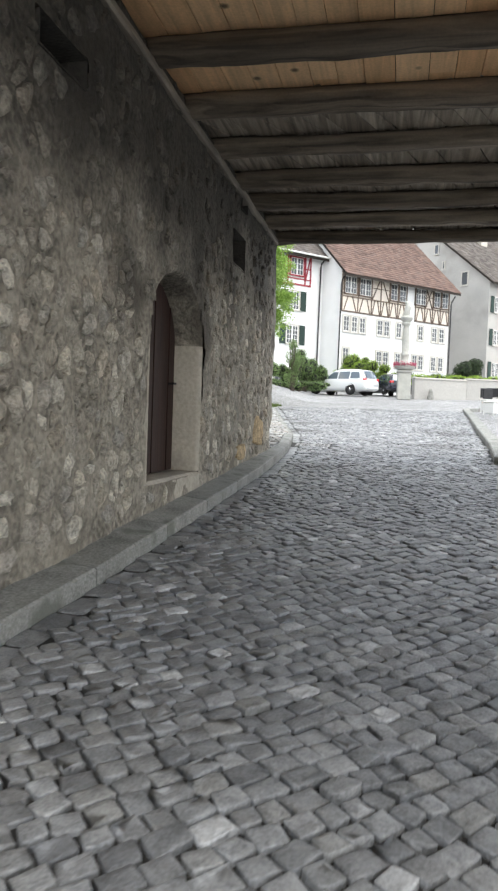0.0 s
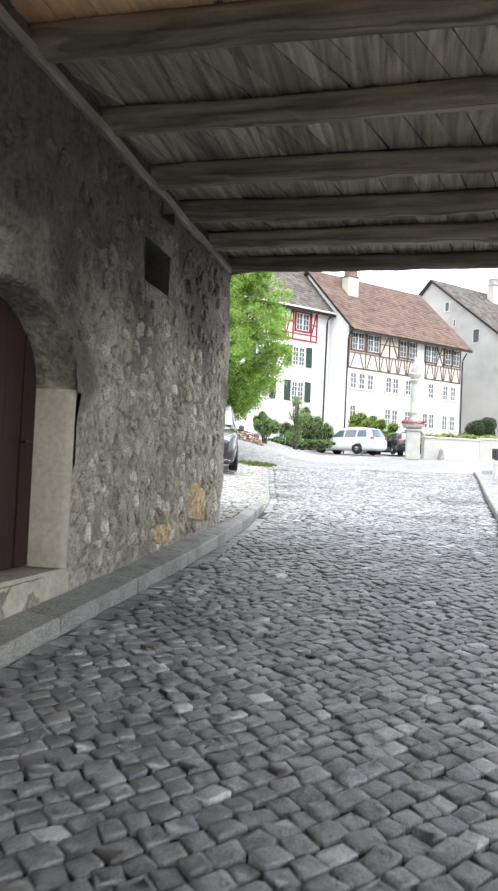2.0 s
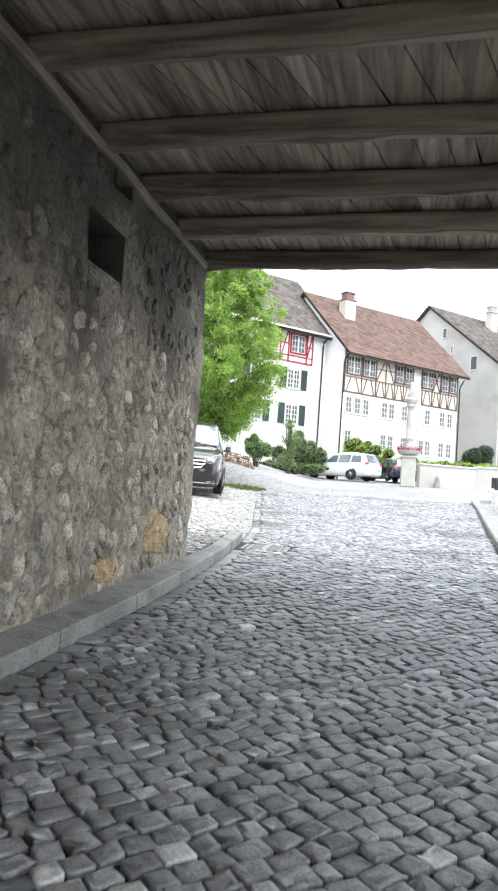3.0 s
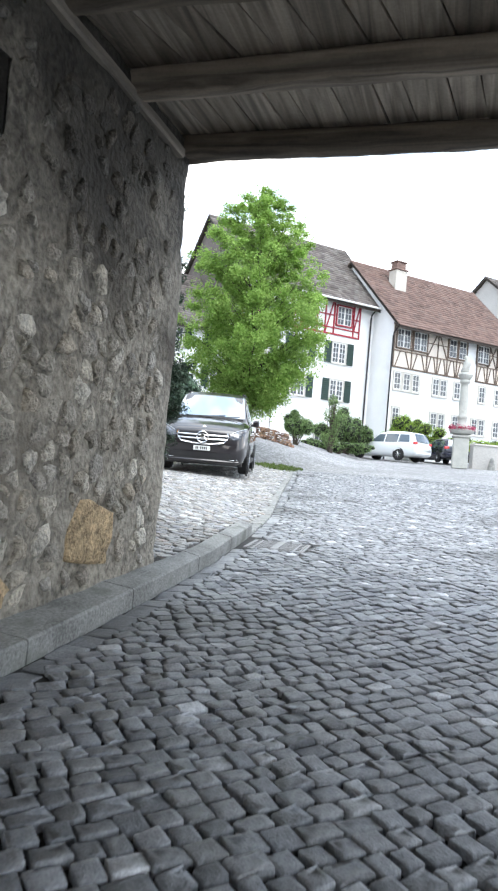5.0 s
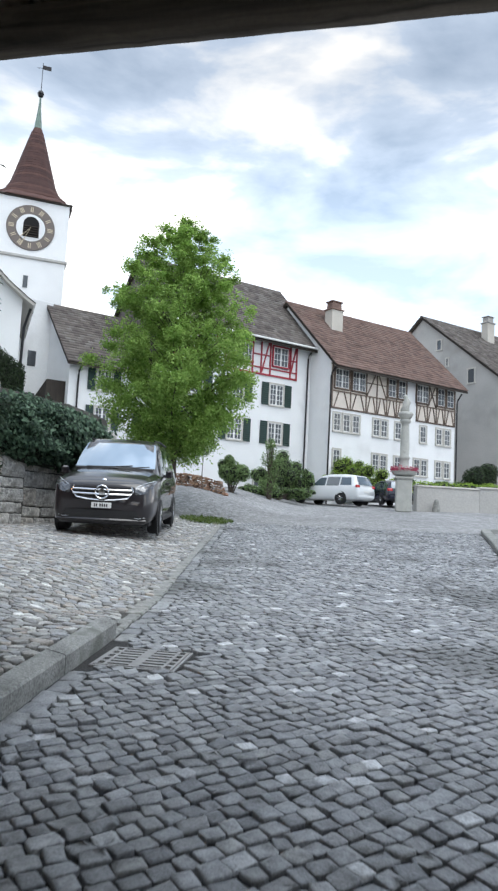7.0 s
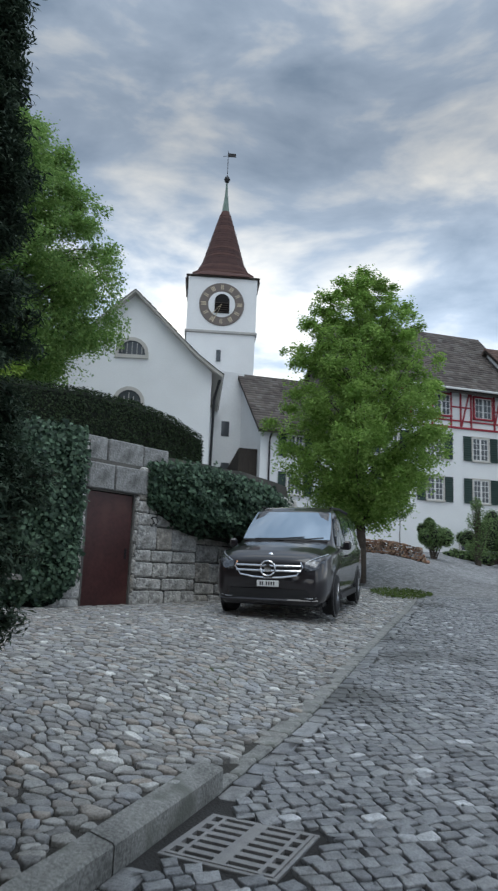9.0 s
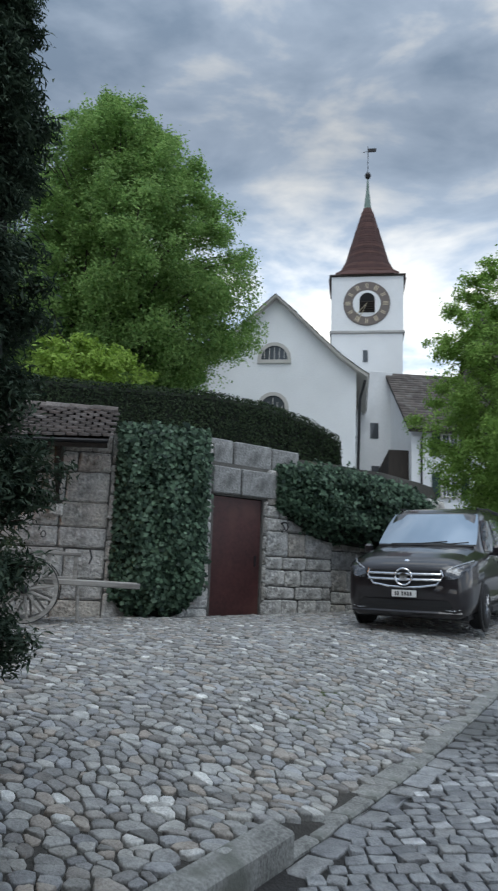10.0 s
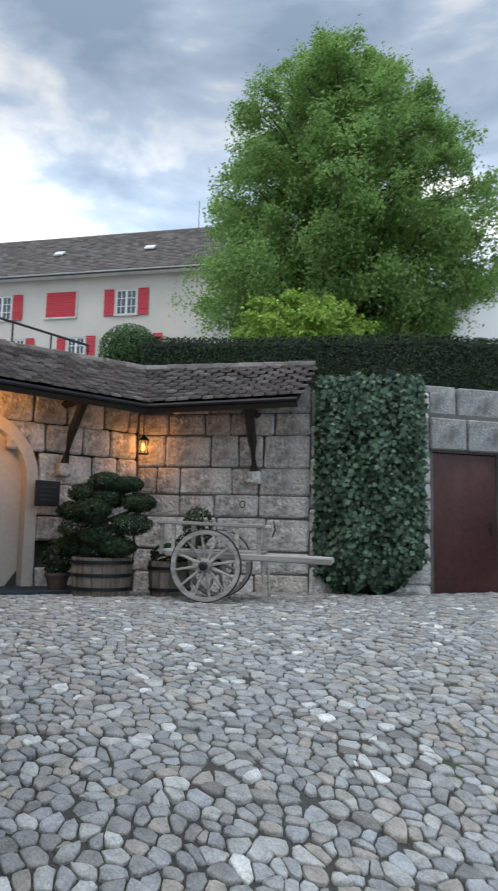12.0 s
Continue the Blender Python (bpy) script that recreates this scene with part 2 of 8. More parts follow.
M_TILER = mat("red_brown_tiles", (0.20, 0.11, 0.09), 0.9, 0.2, 1.2, 30, 0.4, 0.01, rnd="island", cols=[(0.115, 0.078, 0.066), (0.155, 0.10, 0.083), (0.19, 0.125, 0.105), (0.16, 0.115, 0.10)])
M_TILES = mat("spire_tiles", (0.13, 0.06, 0.05), 0.85, 0.2, 2, 40, 0.4, 0.01, rnd="island", cols=[(0.055, 0.026, 0.023), (0.075, 0.036, 0.031), (0.095, 0.046, 0.038)])
M_TILE1 = mat("shed_tile", (0.2, 0.17, 0.15), 0.85, 0.35, 5, 40, 0.5, 0.006, rnd="object", cols=[(0.085, 0.072, 0.066), (0.16, 0.138, 0.126), (0.115, 0.098, 0.088), (0.23, 0.205, 0.19), (0.14, 0.11, 0.097)], stain=((0.30, 0.295, 0.28), 6, 0.63))
M_BEAM = wood_mat("old_oak_beam", (0.11, 0.088, 0.066), (0.24, 0.20, 0.155), axis=0, rnd="object", grain=6, tone=(0.28, 1.55))
M_PLATEW = wood_mat("weathered_wall_plate", (0.15, 0.13, 0.105), (0.30, 0.265, 0.22), axis=1)
M_BOARDO = wood_mat("weathered_board", (0.26, 0.222, 0.178), (0.46, 0.405, 0.335), axis=1, tone=(0.42, 1.3))
M_BOARDN = wood_mat("fresh_spruce_board", (0.72, 0.43, 0.22), (0.88, 0.61, 0.36), axis=1, tone=(0.8, 1.12))


def knots(m):
    """Small dark knots scattered over the boards."""
    n, l = m.node_tree.nodes, m.node_tree.links
    b = n["Principled BSDF"]
    co = n.new("ShaderNodeTexCoord")
    vo = n.new("ShaderNodeTexVoronoi")
    vo.inputs["Scale"].default_value = 3.0
    l.new(co.outputs["Object"], vo.inputs["Vector"])
    r = n.new("ShaderNodeMapRange")
    r.inputs["From Min"].default_value, r.inputs["From Max"].default_value = 0.05, 0.13
    r.inputs["To Min"].default_value, r.inputs["To Max"].default_value = 0.22, 1.0
    l.new(vo.outputs["Distance"], r.inputs[0])
    mu = n.new("ShaderNodeMix")
    mu.data_type, mu.blend_type = "RGBA", "MULTIPLY"
    mu.inputs[0].default_value = 1.0
    l.new(b.inputs["Base Color"].links[0].from_socket, mu.inputs[6])
    l.new(r.outputs[0], mu.inputs[7])
    l.new(mu.outputs[2], b.inputs["Base Color"])


knots(M_BOARDN)
M_DOORW = wood_mat("dark_stained_door", (0.016, 0.0045, 0.0025), (0.046, 0.013, 0.006), axis=2, rough=0.8)
M_BRTIM = wood_mat("brown_house_timber", (0.10, 0.072, 0.056), (0.19, 0.142, 0.11), axis=2, rnd="object")
M_DKWOOD = wood_mat("dark_timber", (0.022, 0.017, 0.013), (0.05, 0.038, 0.028), axis=2)
M_CARTW = wood_mat("grey_cart_wood", (0.24, 0.225, 0.205), (0.46, 0.44, 0.41), axis=0, rnd="object")
M_TUBW = wood_mat("tub_stave", (0.12, 0.10, 0.08), (0.23, 0.20, 0.17), axis=2, rnd="object")
M_REDT = mat("red_painted_timber", (0.30, 0.025, 0.04), 0.7, 0.2, 3, 30, 0.2, 0.004)
M_RUST = mat("oxblood_metal_door", (0.056, 0.018, 0.017), 0.5, 0.35, 1.6, 20, 0.15, 0.004, stain=((0.085, 0.034, 0.028), 1.4, 0.56))
M_GREENS = mat("dark_green_shutter", (0.012, 0.035, 0.028), 0.6, 0.2, 3, 30, 0.1, 0.003)
M_REDS = mat("red_shutter", (0.42, 0.02, 0.035), 0.55, 0.1, 3, 30, 0.1, 0.003)
M_WFRAME = mat("painted_window_frame", (0.72, 0.72, 0.70), 0.6, 0.05, 3, 40, 0.0)
M_PANE = mat("window_pane", (0.075, 0.082, 0.09), 0.10, 0.05, 1, 5, 0.0)
M_PANE.node_tree.nodes["Principled BSDF"].inputs["Specular IOR Level"].default_value = 0.5
M_IRON = mat("wrought_iron", (0.03, 0.03, 0.032), 0.5, 0.3, 6, 60, 0.2, 0.003, metal=0.7)
M_GRATE = mat("cast_iron_grate", (0.30, 0.295, 0.29), 0.5, 0.2, 12, 120, 0.3, 0.002, metal=0.2)
M_BLACK = mat("deep_shadow_void", (0.006, 0.006, 0.006), 0.9, 0.1, 2, 20, 0.0)
M_BARK = mat("bark", (0.075, 0.06, 0.048), 0.95, 0.35, 4, 25, 1.0, 0.03)
M_LEAFT = leaf_mat("maple_leaf", (0.17, 0.30, 0.06), (0.37, 0.52, 0.14), 0.52)
M_LEAFB = leaf_mat("beech_leaf", (0.14, 0.26, 0.07), (0.32, 0.46, 0.145), 0.5)
M_LEAFY = leaf_mat("fresh_lime_leaf", (0.21, 0.33, 0.05), (0.36, 0.5, 0.1), 0.4)
M_LEAFS = leaf_mat("shrub_leaf", (0.11, 0.18, 0.065), (0.23, 0.325, 0.13), 0.3)
M_BOX = leaf_mat("box_leaf", (0.03, 0.075, 0.022), (0.10, 0.18, 0.055), 0.2)
M_IVY = leaf_mat("ivy_leaf", (0.008, 0.022, 0.014), (0.125, 0.20, 0.125), 0.12)
M_IVY.node_tree.nodes["Principled BSDF"].inputs["Roughness"].default_value = 0.5
M_HEDGE = leaf_mat("yew_hedge_leaf", (0.016, 0.03, 0.014), (0.045, 0.068, 0.028), 0.1)
M_CONIF = leaf_mat("conifer_needle", (0.022, 0.042, 0.028), (0.10, 0.14, 0.09), 0.2)
# near-black filler: the shade deep inside foliage, painted on solid cores
M_CORE = mat("inner_shade", (0.008, 0.011, 0.006), 0.95, 0.3, 3, 20, 0.0)
M_GRASS = leaf_mat("grass_blade", (0.06, 0.10, 0.02), (0.14, 0.19, 0.05), 0.3)

# ---- mesh helpers ----
I4 = Matrix.Identity(4)


def np_mesh(name, v, f, material, smooth=True):
    """A mesh from arrays: v (n, 3), f (m, 3) or (m, 4)."""
    v, f = np.asarray(v, np.float32), np.asarray(f, np.int32)
    me = bpy.data.meshes.new(name)
    me.vertices.add(len(v))
    me.vertices.foreach_set("co", v.ravel())
    k = f.shape[1]
    me.loops.add(f.size)
    me.loops.foreach_set("vertex_index", f.ravel())
    me.polygons.add(len(f))
    me.polygons.foreach_set("loop_start", np.arange(0, f.size, k, dtype=np.int32))
    me.polygons.foreach_set("loop_total", np.full(len(f), k, np.int32))
    me.update(calc_edges=True)
    if smooth:
        me.polygons.foreach_set("use_smooth", np.ones(len(f), bool))
    me.materials.append(material)
    return me


def bm_mesh(name, bm, material, smooth=False):
    me = bpy.data.meshes.new(name)
    bm.normal_update()
    bm.to_mesh(me)
    bm.free()
    me.materials.append(material)
    if smooth:
        me.polygons.foreach_set("use_smooth", np.ones(len(me.polygons), bool))
    return me


def part(name, bm, material, parent, label="", smooth=False):
    """One mesh object under a thing, or under a part, in the thing's own coordinates."""
    me = bm if isinstance(bm, bpy.types.Mesh) else bm_mesh(name, bm, material, smooth)
    ob = new(name, me)
    ob.parent = parent
    return tagged(ob, label)


def thing(name, m=I4, label="", category="", group="", kind=""):
    ob = new(name)
    ob.matrix_basis = m
    return tagged(ob, label, category, group, kind)


def box(bm, c, s, rot=None, bevel=0.0, jit=0.0):
    """A box of size s round c, its edges bevelled, its corners a little uneven."""
    m = Matrix.Translation(c) @ (rot or I4) @ Matrix.Diagonal((*s, 1))
    r = bmesh.ops.create_cube(bm, size=1, matrix=m)
    vs = r["verts"]
    if jit:
        for v in vs:
            v.co += Vector((random.uniform(-jit, jit), random.uniform(-jit, jit), random.uniform(-jit, jit)))
    if bevel:
        es = list({e for v in vs for e in v.link_edges})
        bmesh.ops.bevel(bm, geom=es, offset=bevel, segments=1, affect="EDGES", profile=0.6)
    return bm


def boxes(*items):
    bm = bmesh.new()
    for it in items:
        box(bm, *it)
    return bm


def tube(bm, pts, radii, sides=8, cap=True):
    """A tapered tube along points."""
    rings = []
    for i, p in enumerate(pts):
        p = Vector(p)
        d = (Vector(pts[min(i + 1, len(pts) - 1)]) - Vector(pts[max(i - 1, 0)])).normalized()
        a = d.orthogonal().normalized() if abs(d.z) > 0.9 else d.cross(Vector((0, 0, 1))).normalized()
        b = d.cross(a)
        r = radii[i] if hasattr(radii, "__len__") else radii
        rings.append([bm.verts.new(p + (a * math.cos(2 * math.pi * k / sides) + b * math.sin(2 * math.pi * k / sides)) * r) for k in range(sides)])
    for r0, r1 in zip(rings, rings[1:]):
        for k in range(sides):
            bm.faces.new((r0[k], r0[(k + 1) % sides], r1[(k + 1) % sides], r1[k]))
    if cap:
        bm.faces.new(rings[0][::-1])
        bm.faces.new(rings[-1])
    return bm


def lathe(bm, prof, sides=24, m=I4):
    """A turned body: prof of (radius, height)."""
    rings = [[bm.verts.new(m @ Vector((r * math.cos(2 * math.pi * k / sides), r * math.sin(2 * math.pi * k / sides), z))) for k in range(sides)] for r, z in prof]
    for r0, r1 in zip(rings, rings[1:]):
        for k in range(sides):
            bm.faces.new((r0[k], r0[(k + 1) % sides], r1[(k + 1) % sides], r1[k]))
    bm.faces.new(rings[0][::-1])
    bm.faces.new(rings[-1])
    return bm


def prism(bm, outline, depth, m=I4):
    """An outline in the xz plane, drawn out along y."""
    a = [bm.verts.new(m @ Vector((x, 0, z))) for x, z in outline]
    b = [bm.verts.new(m @ Vector((x, depth, z))) for x, z in outline]
    bm.faces.new(a)
    bm.faces.new(b[::-1])
    k = len(a)
    for i in range(k):
        bm.faces.new((a[i], b[i], b[(i + 1) % k], a[(i + 1) % k]))
    return bm


ROUNDED = ((1.0, None), (0.965, 0.70), (0.88, 0.93), (0.55, 1.0))
DOMED = ((1.0, 0.0), (0.90, 0.50), (0.68, 0.85), (0.36, 1.0))
CLEFT = ((1.0, 0.45), (0.985, 0.86), (0.93, 1.0), (0.5, 1.0))


def rough_stones(c, ax, ay, up, su, sv, hgt, seed, sides=8, square=2.0, jag=0.12, turn=None, sink=0.03, corners=False, polar=None, prof=ROUNDED):
    """Arrays of many low lumpy stones: centres c (n,3), local axes (n,3) or (3,), half sizes su, sv, height hgt."""
    rs = np.random.RandomState(seed)
    n = len(c)
    ang = np.linspace(0, 2 * np.pi, sides, endpoint=False)[None, :] + rs.uniform(-0.12, 0.12, (n, sides)) + np.pi / sides
    if corners:
        ang = np.radians([40, 50, 130, 140, 220, 230, 310, 320])[None, :] + rs.uniform(-0.13, 0.13, (n, 8))
    ca, sa = np.cos(ang), np.sin(ang)
    rad = 1.0 / (np.abs(ca) ** square + np.abs(sa) ** square) ** (1.0 / square)
    rad *= 1 + rs.uniform(-jag, jag, (n, sides))
    u, v = ca * rad * np.asarray(su)[:, None], sa * rad * np.asarray(sv)[:, None]
    if polar is not None:
        u, v = polar
    if turn is not None:
        ct, st = np.cos(turn)[:, None], np.sin(turn)[:, None]
        u, v = u * ct - v * st, u * st + v * ct
    ax, ay, up = (np.broadcast_to(np.asarray(a, float), (n, 3)) for a in (ax, ay, up))
    tilt = rs.uniform(-0.07, 0.07, (n, 2))
    lays = []
    for k, (sc, hh) in enumerate(((1.0, -sink),) + prof):
        h = -sink if hh == -sink else (np.asarray(hgt) * (0.2 if hh is None else hh))
        h = np.broadcast_to(np.asarray(h, float).reshape(-1, 1) if np.ndim(h) else np.full((n, 1), h), (n, sides))
        if k:
            h = h + tilt[:, :1] * u * sc + tilt[:, 1:] * v * sc + rs.uniform(-0.10, 0.10, (n, sides)) * np.asarray(hgt)[:, None]
        lays.append(c[:, None, :] + ax[:, None, :] * (u * sc)[..., None] + ay[:, None, :] * (v * sc)[..., None] + up[:, None, :] * h[..., None])
    top = c + up * np.asarray(hgt)[:, None]
    per = 5 * sides + 1
    V = np.concatenate(lays + [top[:, None, :]], axis=1).reshape(-1, 3)
    F = []
    for k in range(4):
        for i in range(sides):
            j = (i + 1) % sides
            a, b, cc, d = k * sides + i, k * sides + j, (k + 1) * sides + j, (k + 1) * sides + i
            F += [(a, b, cc), (a, cc, d)]
    for i in range(sides):
        F.append((4 * sides + i, 4 * sides + (i + 1) % sides, 5 * sides))
    F = (np.array(F)[None] + (np.arange(n) * per)[:, None, None]).reshape(-1, 3)
    return V, F


def cell_outlines(x, y, i, j, dirs, gap, seed, reach=2, jag=0.08):
    """Outlines of close-fitting stones round jittered grid points: how far each reaches, in each direction, before it meets a neighbour."""
    rs = np.random.RandomState(seed)
    ids = {}
    for k, key in enumerate(zip(i.tolist(), j.tolist())):
        ids[key] = k
    n = len(x)
    ang = np.linspace(0, 2 * np.pi, dirs, endpoint=False)[None] + rs.uniform(0, 0.5, (n, 1))
    ca, sa = np.cos(ang), np.sin(ang)
    r = np.full((n, dirs), 0.30)
    for di in range(-reach, reach + 1):
        for dj in range(-reach, reach + 1):
            if di == 0 and dj == 0:
                continue
            nb = np.array([ids.get((a + di, b + dj), -1) for a, b in zip(i.tolist(), j.tolist())])
            ok = nb >= 0
            dx, dy = np.where(ok, x[nb] - x, 9.0), np.where(ok, y[nb] - y, 9.0)
            dot = dx[:, None] * ca + dy[:, None] * sa
            lim = np.where(dot > 1e-4, ((dx * dx + dy * dy) / 2)[:, None] / np.maximum(dot, 1e-4), 9.0)
            r = np.minimum(r, lim)
    gap = np.asarray(gap).reshape(-1, 1)
    r = np.maximum(r - gap, 0.012) * (1 + rs.uniform(-jag, jag * 0.3, (n, dirs)))
    r = np.minimum(r, 1.7 * r.mean(axis=1)[:, None])
    return ca * r, sa * r


def leaves(pos, nrm, size, seed, droop=0.25, aspect=0.6):
    """Many small folded leaves: arrays of quads."""
    rs = np.random.RandomState(seed)
    n = len(pos)
    nrm = nrm + rs.normal(0, 0.45, (n, 3))
    nrm /= np.linalg.norm(nrm, axis=1)[:, None] + 1e-9
    t = np.cross(nrm, rs.normal(0, 1, (n, 3)) + np.array([0, 0, -droop]))
    t /= np.linalg.norm(t, axis=1)[:, None] + 1e-9
    b = np.cross(nrm, t)
    s = (size * rs.uniform(0.6, 1.3, n))[:, None]
    v0 = pos - t * s * 0.5
    v1 = pos + b * s * aspect * 0.5 + nrm * s * 0.10
    v2 = pos + t * s * 0.5 - nrm * s * 0.06
    v3 = pos - b * s * aspect * 0.5 + nrm * s * 0.10
    V = np.stack([v0, v1, v2, v3], 1).reshape(-1, 3)
    F = np.arange(4 * n).reshape(n, 4)
    return V, F


# ---- lie of the land ----
KERB = ((-30, -3.4), (0, -1.28), (4.8, -0.92), (5.9, -0.80), (7.4, -0.70), (8.65, -0.61), (10.7, -0.46), (12.0, -0.41), (13.5, -0.38), (15.45, -0.46), (17.3, -0.60), (21.7, -1.22), (27.0, -1.90), (30.3, -2.40), (60, -9))
WALLLINE = ((-8.55, 12.0), (-9.37, 18.33), (-7.60, 20.40), (-6.80, 21.30), (-6.62, 21.90), (-6.32, 23.12), (-5.80, 24.60), (-5.30, 26.30), (-5.15, 28.60), (-6.6, 32.5), (-10, 36), (-16, 38))


def kerb_x(y):
    ys, xs = zip(*KERB)
    return np.interp(y, ys, xs)


def road_z(x, y):
    return 0.644 + 0.0033 * x + 0.0562 * np.minimum(y, 75)


def court_z(x, y):
    x, y = np.clip(x, -10.5, 0.5), np.clip(y, 12.5, 34) - 18
    return 1.594 - 0.1476 * x + 0.03965 * y - 0.0113 * x * x + 0.0061 * x * y + 0.00176 * y * y


def wall_offset(x, y):
    """Signed distance behind the terrace wall."""
    x, y = np.asarray(x, float), np.asarray(y, float)
    best, sgn = np.full(x.shape, 1e9), np.full(x.shape, -1.0)
    for (x0, y0), (x1, y1) in zip(WALLLINE, WALLLINE[1:]):
        dx, dy = x1 - x0, y1 - y0
        s = np.clip(((x - x0) * dx + (y - y0) * dy) / (dx * dx + dy * dy), 0, 1)
        d = np.hypot(x - x0 - s * dx, y - y0 - s * dy)
        side = dx * (y - y0) - dy * (x - x0)
        sgn = np.where(d < best - 1e-9, np.where(side > 0, 1.0, -1.0), sgn)
        best = np.minimum(best, d)
    return best * sgn


def ground_z(x, y):
    x, y = np.asarray(x, float), np.asarray(y, float)
    r = road_z(x, y)
    kx = kerb_x(y)
    far = np.clip((y - 30) / 8, 0, 1)
    left = court_z(x, y) * (1 - far) + (r + 0.04 + 0.05 * np.clip(kx - x, 0, 14)) * far
    edge = np.clip((kx - 0.12 - x) / 1.3, 0, 1)
    edge = edge * edge * (3 - 2 * edge)
    rim = r + 0.135 - 0.115 * np.clip((y - 15.3) / 0.8, 0, 1)
    left = rim + (left - rim) * edge
    left = np.where(y < 12.7, r + 0.11, left)
    z = np.where(x < kx - 0.12, left, r)
    up_bank = np.clip((-1.0 - x) / 4.5, 0, 1)
    out_bank = np.clip((y - 31) / 6, 0, 1)
    z = z + 0.85 * up_bank * up_bank * (3 - 2 * up_bank) * out_bank * out_bank * (3 - 2 * out_bank)
    off = wall_offset(x, y)
    terr = 5.1 + 0.11 * np.clip(off, 0, 40)
    return np.where((off > 0.30) & (x < -5), terr, z)

# ---- ground ----
def axis_steps(a, b, fine, reach):
    core = list(np.arange(a, b + 1e-6, fine))
    out_hi, out_lo, st = [], [], fine
    hi, lo = core[-1], core[0]
    while hi < reach:
        st *= 1.35
        hi, lo = hi + st, lo - st
        out_hi.append(hi)
        out_lo.append(lo)
    return np.array(out_lo[::-1] + core + out_hi)


def build_ground():
    xs = np.unique(np.round(np.concatenate([axis_steps(-12, 6, 0.3, 1500), np.arange(-3.0, 0.0, 0.06)]), 3))
    ys = axis_steps(-2, 62, 0.4, 1500)
    X, Y = np.meshgrid(xs, ys)
    Z = ground_z(X, Y) - 0.012
    V = np.stack([X, Y, Z], -1).reshape(-1, 3)
    nx, ny = len(xs), len(ys)
    i = (np.arange(ny - 1)[:, None] * nx + np.arange(nx - 1)[None]).ravel()
    F = np.stack([i, i + 1, i + nx + 1, i + nx], 1)
    me = np_mesh("ground", V, F, M_GROUND)
    me.materials.append(M_DIRT)
    mid = V[F].mean(axis=1)
    paved = (mid[:, 1] > 1.6) & (mid[:, 1] < 30.9) & (mid[:, 0] > -10) & (mid[:, 0] < 2.9 + 0.09 * np.clip(mid[:, 1] - 12, 0, 30))
    me.materials.append(M_DIRTR)
    street = paved & (mid[:, 0] > kerb_x(mid[:, 1]) - 0.05)
    me.polygons.foreach_set("material_index", paved.astype(np.int32) + street.astype(np.int32))
    ob = new("ground", me)
    return tagged(ob, "sloping stone-paved village street and forecourt with sandy joints", "ground", kind="structure")


def cobbled_ground_mat():
    """Small setts drawn by relief where the street lies far off, with sandy joints."""
    m = mat("far_paving", (0.26, 0.26, 0.262), 0.85, 0.25, 0.25, 8, 0.0)
    n, l = m.node_tree.nodes, m.node_tree.links
    b = n["Principled BSDF"]
    co = n.new("ShaderNodeTexCoord")
    vo = n.new("ShaderNodeTexVoronoi")
    vo.feature = "DISTANCE_TO_EDGE"
    vo.inputs["Scale"].default_value = 9.5
    l.new(co.outputs["Object"], vo.inputs["Vector"])
    vc = n.new("ShaderNodeTexVoronoi")
    vc.inputs["Scale"].default_value = 9.5
    l.new(co.outputs["Object"], vc.inputs["Vector"])
    r = n.new("ShaderNodeMapRange")
    r.inputs["From Max"].default_value = 0.09
    r.inputs["To Min"].default_value = 0.35
    l.new(vo.outputs["Distance"], r.inputs[0])
    old = b.inputs["Base Color"].links[0].from_socket
    m1 = n.new("ShaderNodeMix")
    m1.data_type, m1.blend_type = "RGBA", "MULTIPLY"
    m1.inputs[0].default_value = 1.0
    l.new(old, m1.inputs[6])
    l.new(r.outputs[0], m1.inputs[7])
    hs = n.new("ShaderNodeMapRange")
    hs.inputs["To Min"].default_value, hs.inputs["To Max"].default_value = 0.7, 1.5
    sp = n.new("ShaderNodeSeparateColor")
    l.new(vc.outputs["Color"], sp.inputs[0])
    l.new(sp.outputs[0], hs.inputs[0])
    m2 = n.new("ShaderNodeMix")
    m2.data_type, m2.blend_type = "RGBA", "MULTIPLY"
    m2.inputs[0].default_value = 1.0
    l.new(m1.outputs[2], m2.inputs[6])
    l.new(hs.outputs[0], m2.inputs[7])
    l.new(m2.outputs[2], b.inputs["Base Color"])
    bp = n.new("ShaderNodeBump")
    bp.inputs["Strength"].default_value, bp.inputs["Distance"].default_value = 0.6, 0.02
    l.new(r.outputs[0], bp.inputs["Height"])
    l.new(bp.outputs[0], b.inputs["Normal"])
    return m


M_GROUND = cobbled_ground_mat()
GROUND = build_ground()

# ---- gate passage: west wall, far wall, beams and boards ----
TA, TU = Vector((-0.93, 7.4, 0)), Vector((0.07, 1.0, 0)).normalized()
TN = Vector((TU.y, -TU.x, 0))
T0, T1 = -5.6, 5.28
TC, TL = (T0 + T1) / 2, T1 - T0


def on_wall(u, z, out=0.0):
    p = TA + TU * u + TN * out
    return Vector((p.x, p.y, z))


DOOR_U = (-0.18, 1.27)
DOOR_Z0, DOOR_SP, DOOR_TOP = 1.42, 2.62, 3.20


def in_door(u, z, grow=0.0):
    a, b = DOOR_U[0] - grow, DOOR_U[1] + grow
    if not (a < u < b) or z < DOOR_Z0 - grow:
        return False
    c, h = (a + b) / 2, (b - a) / 2
    t = (u - c) / h
    return z < DOOR_SP + (DOOR_TOP + grow - DOOR_SP) * math.sqrt(max(0.0, 1 - t * t))


